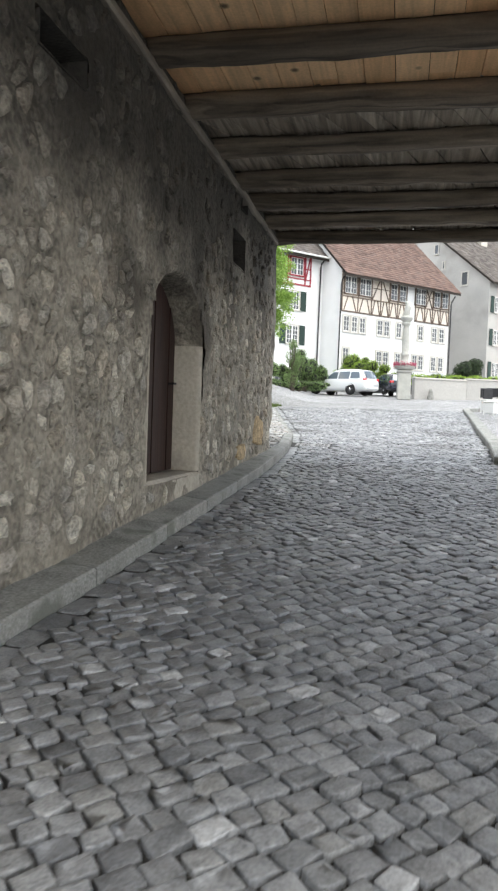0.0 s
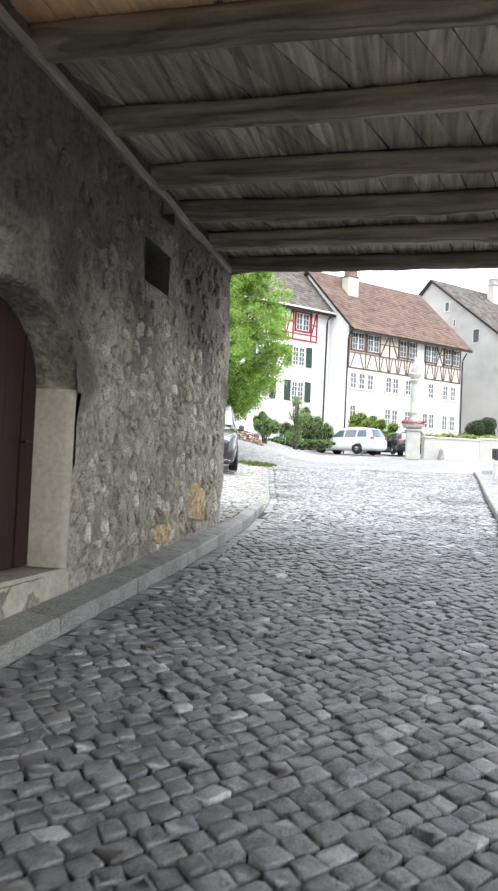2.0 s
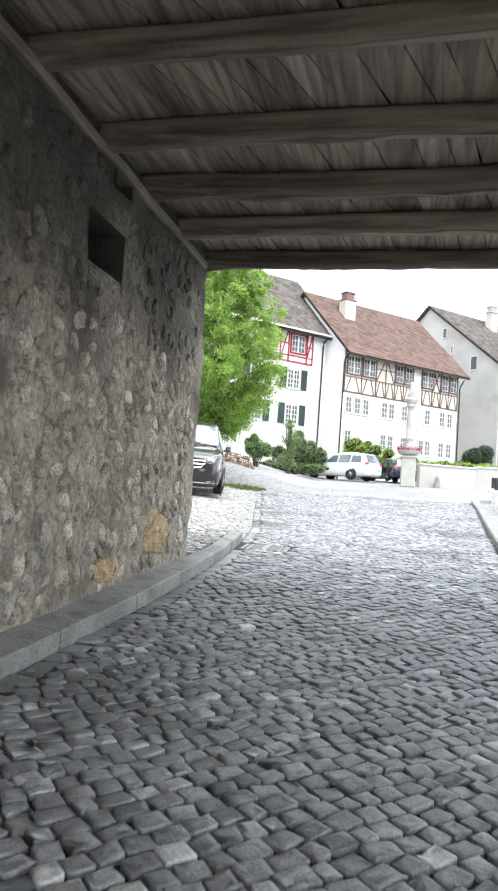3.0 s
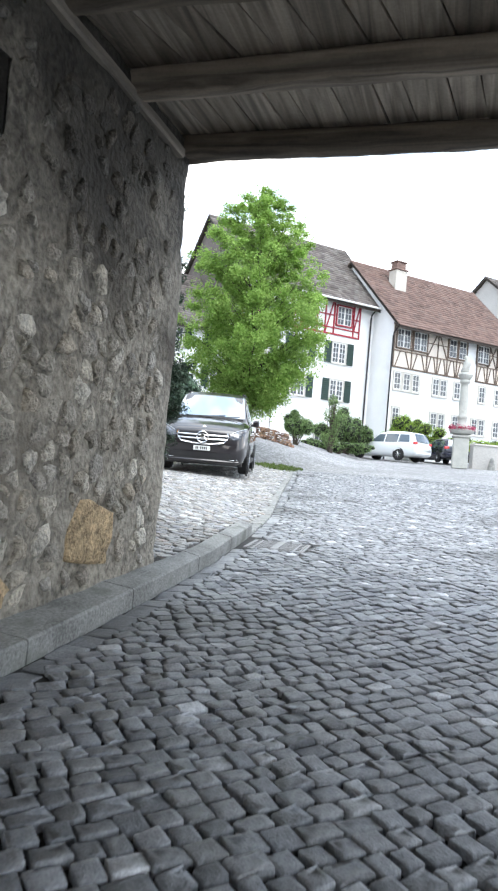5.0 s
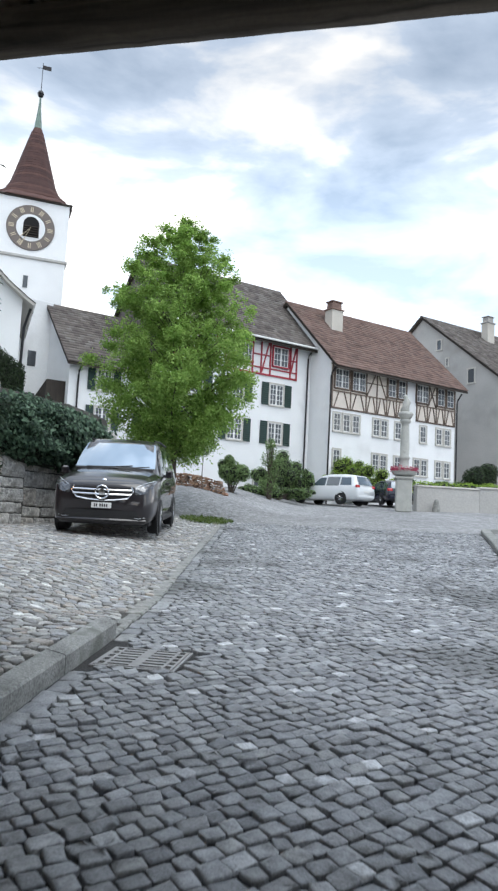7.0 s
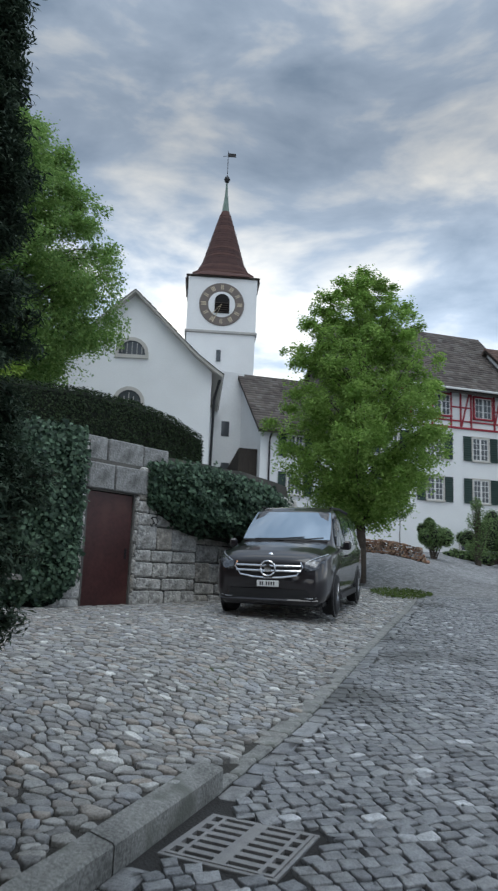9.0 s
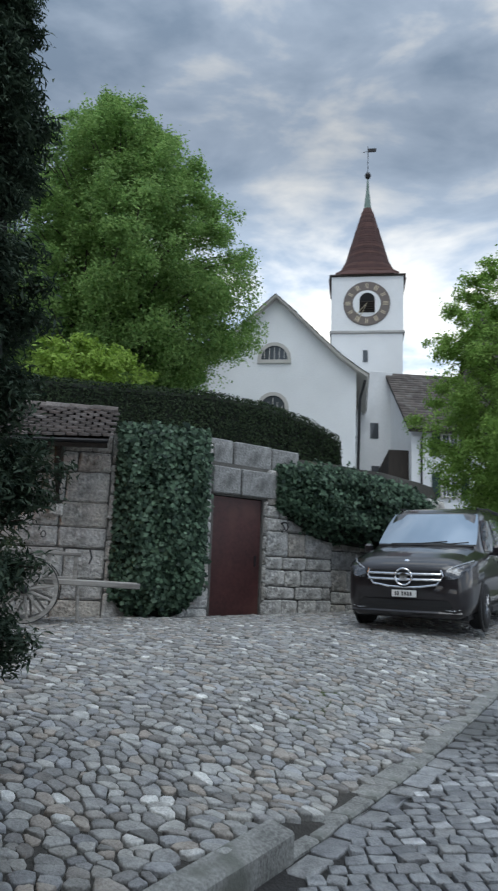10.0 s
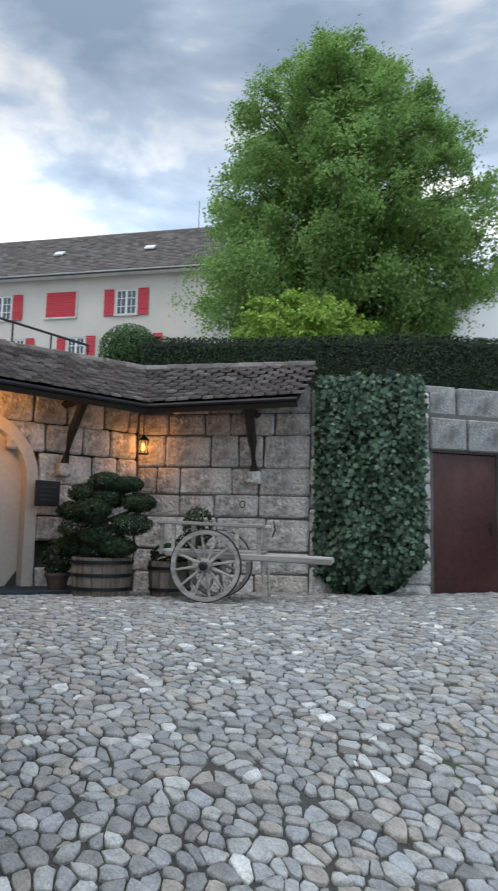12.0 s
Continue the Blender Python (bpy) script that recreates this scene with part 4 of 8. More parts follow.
def window_at(parent, x, z, w, h, rows=3, leaves_n=2, shutters=None, trim=M_TRIM, y=0.0, open_sh=True):
    """A casement window with frame, panes, sill and shutters, set in a facade that faces local -y."""
    win = new("window")
    win.parent = parent
    win.matrix_basis = Matrix.Translation((x, y, z))
    t = 0.09
    bm = bmesh.new()
    for c, s in (((-w / 2 - t / 2, -0.02, 0), (t, 0.1, h + 2 * t)), ((w / 2 + t / 2, -0.02, 0), (t, 0.1, h + 2 * t)), ((0, -0.02, h / 2 + t / 2), (w, 0.1, t)), ((0, -0.04, -h / 2 - t / 2), (w + 2 * t, 0.16, t))):
        box(bm, c, s)
    part("window_frame", bm, trim, win)
    for k in range(leaves_n):
        x0 = -w / 2 + w * k / leaves_n
        lw = w / leaves_n
        part("pane", box(bmesh.new(), (x0 + lw / 2, -0.010, 0), (lw, 0.01, h)), M_PANE, win)
        bm = bmesh.new()
        f = 0.055
        for c, s in (((x0 + f / 2, -0.01, 0), (f, 0.05, h)), ((x0 + lw - f / 2, -0.01, 0), (f, 0.05, h)), ((x0 + lw / 2, -0.01, h / 2 - f / 2), (lw - 2 * f, 0.05, f)), ((x0 + lw / 2, -0.01, -h / 2 + f / 2), (lw - 2 * f, 0.05, f))):
            box(bm, c, s)
        for r in range(1, rows):
            box(bm, (x0 + lw / 2, -0.02, -h / 2 + h * r / rows), (lw - 2 * f, 0.024, 0.03))
        box(bm, (x0 + lw / 2, -0.022, 0), (0.03, 0.03, h - 2 * f))
        part("casement", bm, M_WFRAME, win)
    if shutters:
        sw = w / 2
        for sgn in (-1, 1):
            cx = sgn * (w / 2 + t + sw / 2 + 0.02) if open_sh else sgn * sw / 2
            # louvres: one board with a stepped face
            k = 10
            steps = [(-0.095 + 0.025 * e, -h / 2 + h * (q + 0.92 * e) / k) for q in range(k) for e in (0, 1)]
            face = [(-0.05, -h / 2 - 0.05), (-0.09, -h / 2 - 0.05)] + steps + [(-0.09, h / 2 + 0.05), (-0.05, h / 2 + 0.05)]
            bm = prism(bmesh.new(), face, sw, Matrix.Translation((cx + sw / 2, 0, 0)) @ Matrix.Rotation(radians(90), 4, "Z"))
            bmesh.ops.recalc_face_normals(bm, faces=bm.faces)
            part("shutter", bm, shutters, win)
    return win


def tiled_slope(p, ex, ey, up, nx, ny, material, name, parent, seed, wob=0.03):
    """A roof slope of overlapping tile courses: corner p, edge vectors along the eave and up the slope."""
    rs = np.random.RandomState(seed)
    p, ex, ey, up = (np.array(a, float) for a in (p, ex, ey, up))
    V, F = [], []
    base = 0
    for j in range(ny):
        v0, v1 = j / ny, min(1.0, (j + 1.25) / ny)
        off = 0.5 * (j % 2) / nx
        us = np.clip(np.arange(nx + 1) / nx + off + rs.uniform(-0.1, 0.1, nx + 1) / nx, 0, 1)
        us[0] = 0
        us[-1] = 1
        a, b = us[:-1], us[1:]
        lift0 = 0.045 + rs.uniform(-wob, wob, nx) * 0.4
        for u0, u1, lf in ((a, b, lift0),):
            c0 = p[None] + ex[None] * u0[:, None] + ey[None] * v0 + up[None] * lf[:, None]
            c1 = p[None] + ex[None] * u1[:, None] + ey[None] * v0 + up[None] * lf[:, None]
            c2 = p[None] + ex[None] * u1[:, None] + ey[None] * v1 + up[None] * 0.004
            c3 = p[None] + ex[None] * u0[:, None] + ey[None] * v1 + up[None] * 0.004
            d0, d1 = c0 - up * 0.04, c1 - up * 0.04
            blk = np.stack([c0, c1, c2, c3, d0, d1], 1).reshape(-1, 3)
            V.append(blk)
            k = base + 6 * np.arange(nx)
            F.append(np.stack([k, k + 1, k + 2, k + 3], 1))
            F.append(np.stack([k + 4, k + 5, k + 1, k], 1))
            base += 6 * nx
    me = np_mesh(name, np.concatenate(V), np.concatenate(F), material, smooth=False)
    ob = new(name, me)
    ob.parent = parent
    return ob


def gable_house(name, m, x0, x1, depth, base, eave, ridge, wall_m, roof_m, label, over=0.6, ridge_in=0.0, half=None, tile=0.33):
    """Walls with two gables and a tiled saddle roof; the front faces local -y."""
    h = thing(name, m, label, "house")
    half = half or depth / 2
    bm = bmesh.new()
    pr = [(0, base), (depth, base), (depth, eave), (half, ridge - 0.12), (0, eave)]
    a = [bm.verts.new((x0, y, z)) for y, z in pr]
    b = [bm.verts.new((x1, y, z)) for y, z in pr]
    bm.faces.new(a)
    bm.faces.new(b[::-1])
    for i in range(5):
        bm.faces.new((a[i], b[i], b[(i + 1) % 5], a[(i + 1) % 5]))
    bmesh.ops.recalc_face_normals(bm, faces=bm.faces)
    part("wall", bm, wall_m, h)
    roof = new("roof")
    roof.parent = h
    k = (ridge - eave) / half
    lnx = x1 - x0 + 0.6
    up = Vector((0, -k, 1)).normalized()
    bm = bmesh.new()
    for sgn, y_e in ((-1, -over), (1, depth + over)):
        z_e = eave - over * k * 0.75
        q = [(x0 - 0.3, y_e, z_e - 0.08), (x1 + 0.3, y_e, z_e - 0.08), (x1 + 0.3, half, ridge - 0.08), (x0 - 0.3, half, ridge - 0.08)]
        lo = [bm.verts.new(Vector(c) - Vector((0, 0, 0.10))) for c in q]
        hi = [bm.verts.new(Vector(c) + Vector((0, 0, 0.05))) for c in q]
        bm.faces.new(lo)
        bm.faces.new(hi)
        for i in range(4):
            bm.faces.new((lo[i], hi[i], hi[(i + 1) % 4], lo[(i + 1) % 4]))
    bmesh.ops.recalc_face_normals(bm, faces=bm.faces)
    part("roof_deck", bm, M_DKWOOD, roof)
    z_e = eave - over * k * 0.75
    ey = Vector((0, half + over, ridge - z_e))
    upn = Vector((0, -ey.z, ey.y)).normalized()
    nx, ny = int(lnx / tile), int(ey.length / 0.30)
    tiled_slope((x0 - 0.32, -over - 0.03, z_e + 0.0), (lnx + 0.04, 0, 0), ey, upn, nx, ny, roof_m, "roof_tiles", roof, len(name))
    ey2 = Vector((0, -(depth - half + over), ridge - z_e))
    upn2 = Vector((0, ey2.z, -ey2.y)).normalized()
    tiled_slope((x0 - 0.32, depth + over + 0.03, z_e), (lnx + 0.04, 0, 0), ey2, upn2, nx // 2, ny // 2, roof_m, "roof_tiles", roof, len(name) + 1)
    part("ridge_cap", tube(bmesh.new(), [(x0 - 0.3, half, ridge - 0.02), (x1 + 0.3, half, ridge - 0.02)], 0.11, 8), roof_m, roof)
    return h


def timbers(parent, bars, material, y=-0.03, depth=0.10, thin=0.68):
    """Half-timbering: bars of (x0, z0, x1, z1, width), each a beam of its own."""
    for k, (x0, z0, x1, z1, w) in enumerate(bars):
        ln = math.hypot(x1 - x0, z1 - z0)
        rot = Matrix.Rotation(-math.atan2(z1 - z0, x1 - x0), 4, "Y")
        bm = box(bmesh.new(), ((x0 + x1) / 2, y - 0.002 * (k % 3), (z0 + z1) / 2), (ln, depth, w * thin), rot)
        part("timber", bm, material, parent)


def pipe(parent, x, z0, z1, y=-0.12, lean=0.0):
    part("downpipe", tube(bmesh.new(), [(x, y, z0), (x + lean * 0.2, y, z1 - 0.7), (x + lean * 0.2, y - 0.05, z1 - 0.5), (x + lean, y - 0.35, z1)], 0.055, 8), M_IRON, parent, "dark metal downpipe")


def chimney(parent, x, y, z0, z1, w=0.9, cap=M_TILER):
    """A rendered shaft with a band of brick under a tiled cap."""
    c = new("chimney")
    c.parent = parent
    part("shaft", box(bmesh.new(), (x, y, (z0 + z1) / 2), (w, w * 0.8, z1 - z0), None, 0.02), M_CREAM, c)
    part("crown", box(bmesh.new(), (x, y, z1 + 0.05), (w + 0.16, w * 0.8 + 0.16, 0.10), None, 0.02), cap, c)
    part("brick_head", box(bmesh.new(), (x, y, z1 + 0.34), (w * 0.86, w * 0.66, 0.48), None, 0.03, 0.02), cap, c)
    part("cover_slab", box(bmesh.new(), (x, y, z1 + 0.62), (w * 1.0, w * 0.8, 0.09), None, 0.02), cap, c)


HD = math.degrees(math.atan2(0.66, 0.75))


def build_red_house():
    h = gable_house("red_timbered_house", house_m(-2.1, 56.5, HD), -10.1, 0.75, 10, 2.2, 14.35, 19.3, M_WHITE, M_TILEG, "tall white house with red half-timbering and dark green shutters", over=0.7)
    lo, hi = 11.75, 14.05
    bars = [(-9.9, lo, -0.8, lo, 0.20), (-9.9, lo + 0.42, -0.8, lo + 0.42, 0.13), (-9.9, hi, -0.8, hi, 0.18)]
    xs = [-0.85, -1.35, -2.95, -3.65, -4.3, -5.55, -6.3, -7.0, -8.2, -8.9, -9.8]
    bars += [(x, lo, x, hi, 0.15) for x in xs]
    bars += [(-0.85, lo + 1.2, -1.35, lo + 1.2, 0.12), (-3.65, lo + 1.25, -2.95, lo + 1.25, 0.12), (-4.3, lo + 1.25, -3.65, lo + 1.25, 0.12), (-1.3, lo + 0.45, -0.9, hi - 0.1, 0.12), (-3.6, lo + 0.1, -3.05, hi - 0.1, 0.12), (-6.25, lo, -5.65, hi, 0.12), (-7.0, lo + 1.2, -6.3, lo + 1.2, 0.12), (-8.8, lo, -8.3, hi, 0.12)]
    timbers(h, bars, M_REDT, thin=0.55)
    for x in (-2.15, -4.95, -7.6):
        window_at(h, x, 13.05, 1.15, 1.25, 3, 2, trim=M_REDT, y=-0.05)
    for x in (-2.35, -5.4, -8.3):
        window_at(h, x, 10.55, 1.05, 1.35, 4, 2, M_GREENS)
        window_at(h, x, 8.05, 1.05, 1.35, 4, 2, M_GREENS)
    window_at(h, -3.4, 4.6, 0.8, 0.9, 2, 1)
    pipe(h, -0.02, 3.0, 14.0, lean=0.3)
    part("gutter", tube(bmesh.new(), [(-10.2, -0.82, 13.9), (1.0, -0.82, 13.9)], 0.07, 8), M_WFRAME, h, "pale metal gutter")
    bm = bmesh.new()
    q = [(0.2, 11.9), (9.8, 11.9), (9.8, 14.5), (5, 19.05), (0.2, 14.5)]
    prism(bm, q, 0.05, Matrix.Translation((-10.12, 0, 0)) @ Matrix.Rotation(radians(90), 4, "Z"))
    part("gable_cladding", bm, M_TILEG, h, "weathered shingle cladding on the gable")


def build_timber_house():
    o = Vector((-2.1, 56.5, 0)) + Vector((0.66, -0.75, 0)) * 2.2
    h = gable_house("half_timbered_house", house_m(o.x, o.y, HD), 0.35, 12.0, 10, 2.5, 13.1, 17.9, M_WHITE, M_TILER, "long white house with dark half-timbered top storey and red-brown roof", over=0.9)
    lo, hi, mid = 9.9, 12.75, 11.0
    bars = [(0.35, lo, 7.1, lo, 0.2), (8.0, lo, 11.95, lo, 0.2), (0.35, mid, 7.1, mid, 0.16), (8.0, mid, 11.95, mid, 0.16), (0.35, hi, 7.1, hi, 0.16), (8.0, hi, 11.95, hi, 0.16)]
    xs = [0.45, 2.0, 3.35, 4.3, 5.2, 6.1, 7.05, 8.05, 9.1, 10.0, 10.9, 11.9]
    bars += [(x, lo, x, hi, 0.14) for x in xs]
    for a, b in zip(xs, xs[1:]):
        if 7 < a < 8:
            continue
        c, w = (a + b) / 2, (b - a)
        bars += [(c - w * 0.40, lo, c - w * 0.14, mid, 0.10), (c + w * 0.40, lo, c + w * 0.14, mid, 0.10)]
    bars += [(3.4, mid, 4.25, hi, 0.12), (5.15, mid, 4.35, hi, 0.12), (9.15, mid, 9.95, hi, 0.12), (9.95, mid, 9.15, hi, 0.12), (3.35, 11.9, 5.2, 11.9, 0.10), (9.1, 11.9, 10.0, 11.9, 0.10)]
    fill = mat("beige_infill", (0.66, 0.60, 0.53), 0.9, 0.08, 1.5, 20, 0.2, 0.006)
    for xa, xb in ((0.37, 7.08), (8.02, 11.93)):
        part("infill_panel", box(bmesh.new(), ((xa + xb) / 2, -0.006, (lo + hi) / 2), (xb - xa, 0.03, hi - lo)), fill, h, "beige plaster infill between the timbers")
    timbers(h, bars, M_BRTIM, thin=0.46)
    for x, n in ((1.22, 2), (2.68, 2), (5.65, 1), (6.58, 1), (8.58, 2), (10.45, 1), (11.4, 1)):
        window_at(h, x, 11.85, 0.42 * n + 0.28, 1.25, 3, n, trim=M_BRTIM, y=-0.05)
    for x in (0.95, 1.75, 2.55, 4.35, 5.05, 6.35, 8.75, 10.35, 11.2):
        window_at(h, x, 9.0, 0.58, 1.15, 3, 1)
    for x in (1.0, 4.35, 5.05, 6.35, 8.2, 8.9, 10.35, 11.2):
        window_at(h, x, 6.65, 0.58, 1.15, 3, 1)
    pipe(h, 0.22, 2.8, 12.6, lean=0.25)
    pipe(h, 12.05, 2.8, 12.3, lean=0.1)
    chimney(h, 3.0, 3.2, 15.0, 17.4, 1.0)
    chimney(h, 1.0, 6.6, 15.4, 17.7, 0.8)


def build_grey_house():
    g = Vector((11.73, 65.74, 0))
    n = Vector((0.66, -0.75, 0))
    o = g + n * 0.35
    h = gable_house("grey_gabled_house", house_m(o.x, o.y, HD), 0.0, 14, 16, 3.0, 14.3, 20.6, M_GREYR, M_TILEG, "weathered grey rendered house with a tall gable", over=0.6)
    for y, z, w, hh in ((2.7, 14.7, 0.7, 1.2), (6.1, 17.8, 0.5, 0.9), (5.2, 16.2, 0.25, 0.7)):
        win = new("window")
        win.parent = h
        win.matrix_basis = Matrix.Translation((0, y, z)) @ Matrix.Rotation(radians(-90), 4, "Z")
        part("pane", box(bmesh.new(), (0, -0.01, 0), (w, 0.04, hh)), M_PANE, win)
        part("window_frame", boxes(((0, -0.02, hh / 2), (w + 0.2, 0.08, 0.1)), ((0, -0.03, -hh / 2), (w + 0.2, 0.12, 0.1)), ((-w / 2, -0.02, 0), (0.1, 0.08, hh)), ((w / 2, -0.02, 0), (0.1, 0.08, hh))), M_TRIM, win)
    for x in (1.2, 3.6, 6.2):
        for z in (12.2, 9.4, 6.6):
            window_at(h, x, z, 0.9, 1.3, 3, 2, M_GREENS)
    timbers(h, [(-0.06, 6.0, -0.06, 9.0, 0.2)], M_GREYR)
    chimney(h, 6.5, 6.4, 18.8, 20.9, 0.9, M_GREYR)


def build_low_house():
    h = gable_house("white_parish_house", house_m(-14.8, 47.5, HD), 0.0, 7.6, 9, 3.0, 11.2, 15.2, M_WHITE, M_TILEG, "white parish house with brown roof and dark shutters", over=0.6)
    for x in (2.1, 5.0):
        for z in (7.9, 10.1, 5.6):
            window_at(h, x, z, 0.9, 1.2, 3, 2, M_GREENS)
    for y, z in ((2.5, 8.8), (2.5, 6.4), (6, 8.8)):
        win = new("window")
        win.parent = h
        win.matrix_basis = Matrix.Translation((0, y, z)) @ Matrix.Rotation(radians(-90), 4, "Z")
        part("pane", box(bmesh.new(), (0, -0.01, 0), (0.6, 0.04, 1.1)), M_PANE, win)
        part("shutter", box(bmesh.new(), (0.55, -0.05, 0), (0.42, 0.05, 1.15)), M_GREENS, win)
    pipe(h, 0.5, 3.4, 10.9, lean=0.1)
    part("side_wing", box(bmesh.new(), (-1.95, 6.9, 9.1), (4.1, 5.2, 12.4), None, 0.02), M_WHITE, h, "plain white wing between house and church")
    for y, z in ((5.2, 11.6), (5.4, 9.0)):
        win = new("window")
        win.parent = h
        win.matrix_basis = Matrix.Translation((-1.0, 4.3, z))
        part("pane", box(bmesh.new(), (0.4 * (y - 5.2), -0.01, 0), (0.5, 0.04, 0.95)), M_PANE, win)
    porch = prism(bmesh.new(), [(0.5, 7.9), (0.5, 9.8), (3.7, 8.7), (3.7, 7.9)], 1.1, Matrix.Rotation(radians(90), 4, "Z"))
    part("porch", porch, M_DKWOOD, h, "dark timber lean-to porch")


def build_shutter_house():
    d = Vector((0.68, 0.73, 0)).normalized()
    h = gable_house("red_shuttered_house", house_m(-40.6, 19.9, math.degrees(math.atan2(d.y, d.x))), -8, 14.2, 11, 5.0, 16.9, 21.2, M_CREAM, M_TILEG, "pale rendered house with bright red shutters and slate-brown roof", over=0.7)
    for x, cl in ((2.0, False), (5.6, True), (9.4, False), (-2, False)):
        window_at(h, x, 14.9, 1.75 if cl else 1.15, 1.35, 3, 2, M_REDS, open_sh=not cl)
        window_at(h, x + 1.0, 12.4, 1.0, 1.35, 3, 2, M_REDS)
    for x in (4.2, 9.8):
        part("roof_window", box(bmesh.new(), (x, 2.0, 18.75), (0.55, 0.5, 0.1), Matrix.Rotation(radians(38), 4, "X"), 0.01), M_WFRAME, h, "small white roof window")
    part("eave_soffit", box(bmesh.new(), (3.1, -0.36, 16.48), (22.4, 0.68, 0.16), None, 0.02), M_WFRAME, h, "pale boarded eave")
    part("aerial", tube(bmesh.new(), [(11.5, 5.5, 21.1), (11.5, 5.5, 23)], 0.02, 6), M_IRON, h)


build_red_house()
build_timber_house()
build_grey_house()
build_low_house()
build_shutter_house()


# ---- church ----
def arch_pts(w, z0, z1, k=10):
    r = w / 2
    return [(-r, z0)] + [(-r * math.cos(t), z1 - r + r * math.sin(t)) for t in np.linspace(0, math.pi, k)] + [(r, z0)]


def church_window(parent, x, z0, z1, w, lattice=True):
    win = new("window")
    win.parent = parent
    win.matrix_basis = Matrix.Translation((x, 0, 0))
    po, pi = arch_pts(w + 0.36, z0 - 0.18, z1 + 0.18), arch_pts(w, z0, z1)
    bm = bmesh.new()
    r = []
    for pts, y in ((po, 0.0), (po, -0.10), (pi, -0.10), (pi, 0.02)):
        r.append([bm.verts.new((a, y, b)) for a, b in pts])
    for r0, r1 in zip(r, r[1:]):
        for i in range(len(po)):
            j = (i + 1) % len(po)
            bm.faces.new((r0[i], r0[j], r1[j], r1[i]))
    bmesh.ops.recalc_face_normals(bm, faces=bm.faces)
    part("window_frame", bm, M_TRIM, win)
    part("pane", prism(bmesh.new(), pi, 0.02, Matrix.Translation((0, -0.03, 0))), M_PANE, win)
    if lattice:
        bm = bmesh.new()
        for t in np.linspace(-0.75, 0.75, 5):
            box(bm, (t * w / 2, -0.045, (z0 + z1) / 2 - 0.05), (0.03, 0.02, (z1 - z0) * (0.95 - 0.4 * abs(t))))
        part("glazing_bar", bm, M_TRIM, win)


def build_church():
    h = thing("church", house_m(-19.1, 40.7, math.degrees(math.atan2(0.49, 0.87))), "white village church with flared gable and clock tower", "church")
    base, L = 5.5, 14.0
    curve = [(4.72, 12.72), (4.2, 13.08), (3.3, 13.78), (2.2, 14.85), (1.1, 15.95), (0.0, 17.0)]
    wl = [(-4.12, base), (4.12, base), (4.12, 12.95)] + [(a, b - 0.12) for a, b in curve[2:]] + [(-a, b - 0.12) for a, b in curve[2:-1][::-1]] + [(-4.12, 12.95)]
    part("wall", prism(bmesh.new(), wl, L), M_WHITE, h, "smooth white rendered nave walls")
    roof = new("roof")
    roof.parent = h
    full = [(-a, b) for a, b in curve] + [(a, b) for a, b in curve[::-1][1:]]
    under = [(a * 0.985, b - 0.12) for a, b in full[::-1]]
    part("roof_deck", prism(bmesh.new(), full + under, L + 0.5, Matrix.Translation((0, -0.45, 0))), M_TRIM, roof, "pale verge boards")
    for (a0, b0), (a1, b1) in zip(curve, curve[1:]):
        for sg in (-1, 1):
            e = Vector((sg * (a1 - a0), 0, b1 - b0))
            up = Vector((sg * (b1 - b0) * -1, 0, (a1 - a0)))
            up = up if up.z > 0 else -up
            tiled_slope((sg * a0, -0.5, b0), (0, L + 0.6, 0), e, up.normalized(), 40, 4, M_TILEG, "roof_tiles", roof, 5)
    church_window(h, -0.02, 13.62, 14.36, 1.35)
    church_window(h, -0.02, 9.0, 11.75, 1.25)
    # side wall buttress with pipe
    part("downpipe", tube(bmesh.new(), [(4.55, 0.2, 12.6), (4.3, 0.25, 11.6), (4.22, 0.25, 6)], 0.07, 8), M_IRON, h)
    for z in (10.4, 12.0, 8.2):
        w = new("window")
        w.parent = h
        w.matrix_basis = Matrix.Translation((4.12, 6, z)) @ Matrix.Rotation(radians(90), 4, "Z")
        part("pane", box(bmesh.new(), (0, -0.01, 0), (0.5, 0.04, 1.0)), M_PANE, w)
    tow = new("tower")
    tow.parent = h
    tow.matrix_basis = Matrix.Translation((4.82, 14.0, 0))
    part("tower_wall", box(bmesh.new(), (0, 2.5, 15.0), (4.97, 5.0, 18.6), None, 0.02), M_WHITE, tow)
    part("string_course", box(bmesh.new(), (0, 2.5, 19.97), (5.25, 5.25, 0.22), None, 0.05), M_GREYR, tow, "grey stone string course")
    # upper stage is a little wider
    part("belfry_wall", box(bmesh.new(), (0, 2.5, 22.1), (5.05, 5.08, 4.1), None, 0.02), M_WHITE, tow)
    sp = bmesh.new()
    prof = [(2.78, 24.25), (2.72, 24.38), (2.10, 25.0), (1.55, 26.1), (1.15, 27.6), (0.72, 29.2), (0.30, 30.7)]
    rings = []
    for r, z in prof:
        k = min(1, max(0, (z - 24.3) / 1.2))
        ring = []
        for i in range(16):
            a = 2 * math.pi * (i + 0.5) / 16
            ca, sa = math.cos(a), math.sin(a)
            sq = r / max(abs(ca), abs(sa))
            oc = r * 1.04 / max(math.cos((a + math.pi / 8) % (math.pi / 4) - math.pi / 8), 0.5)
            q = sq * (1 - k) + oc * k
            ring.append(sp.verts.new((q * ca, 2.5 + q * sa, z)))
        rings.append(ring)
    for r0, r1 in zip(rings, rings[1:]):
        for i in range(16):
            sp.faces.new((r0[i], r0[(i + 1) % 16], r1[(i + 1) % 16], r1[i]))
    sp.faces.new(rings[0][::-1])
    sp.faces.new(rings[-1])
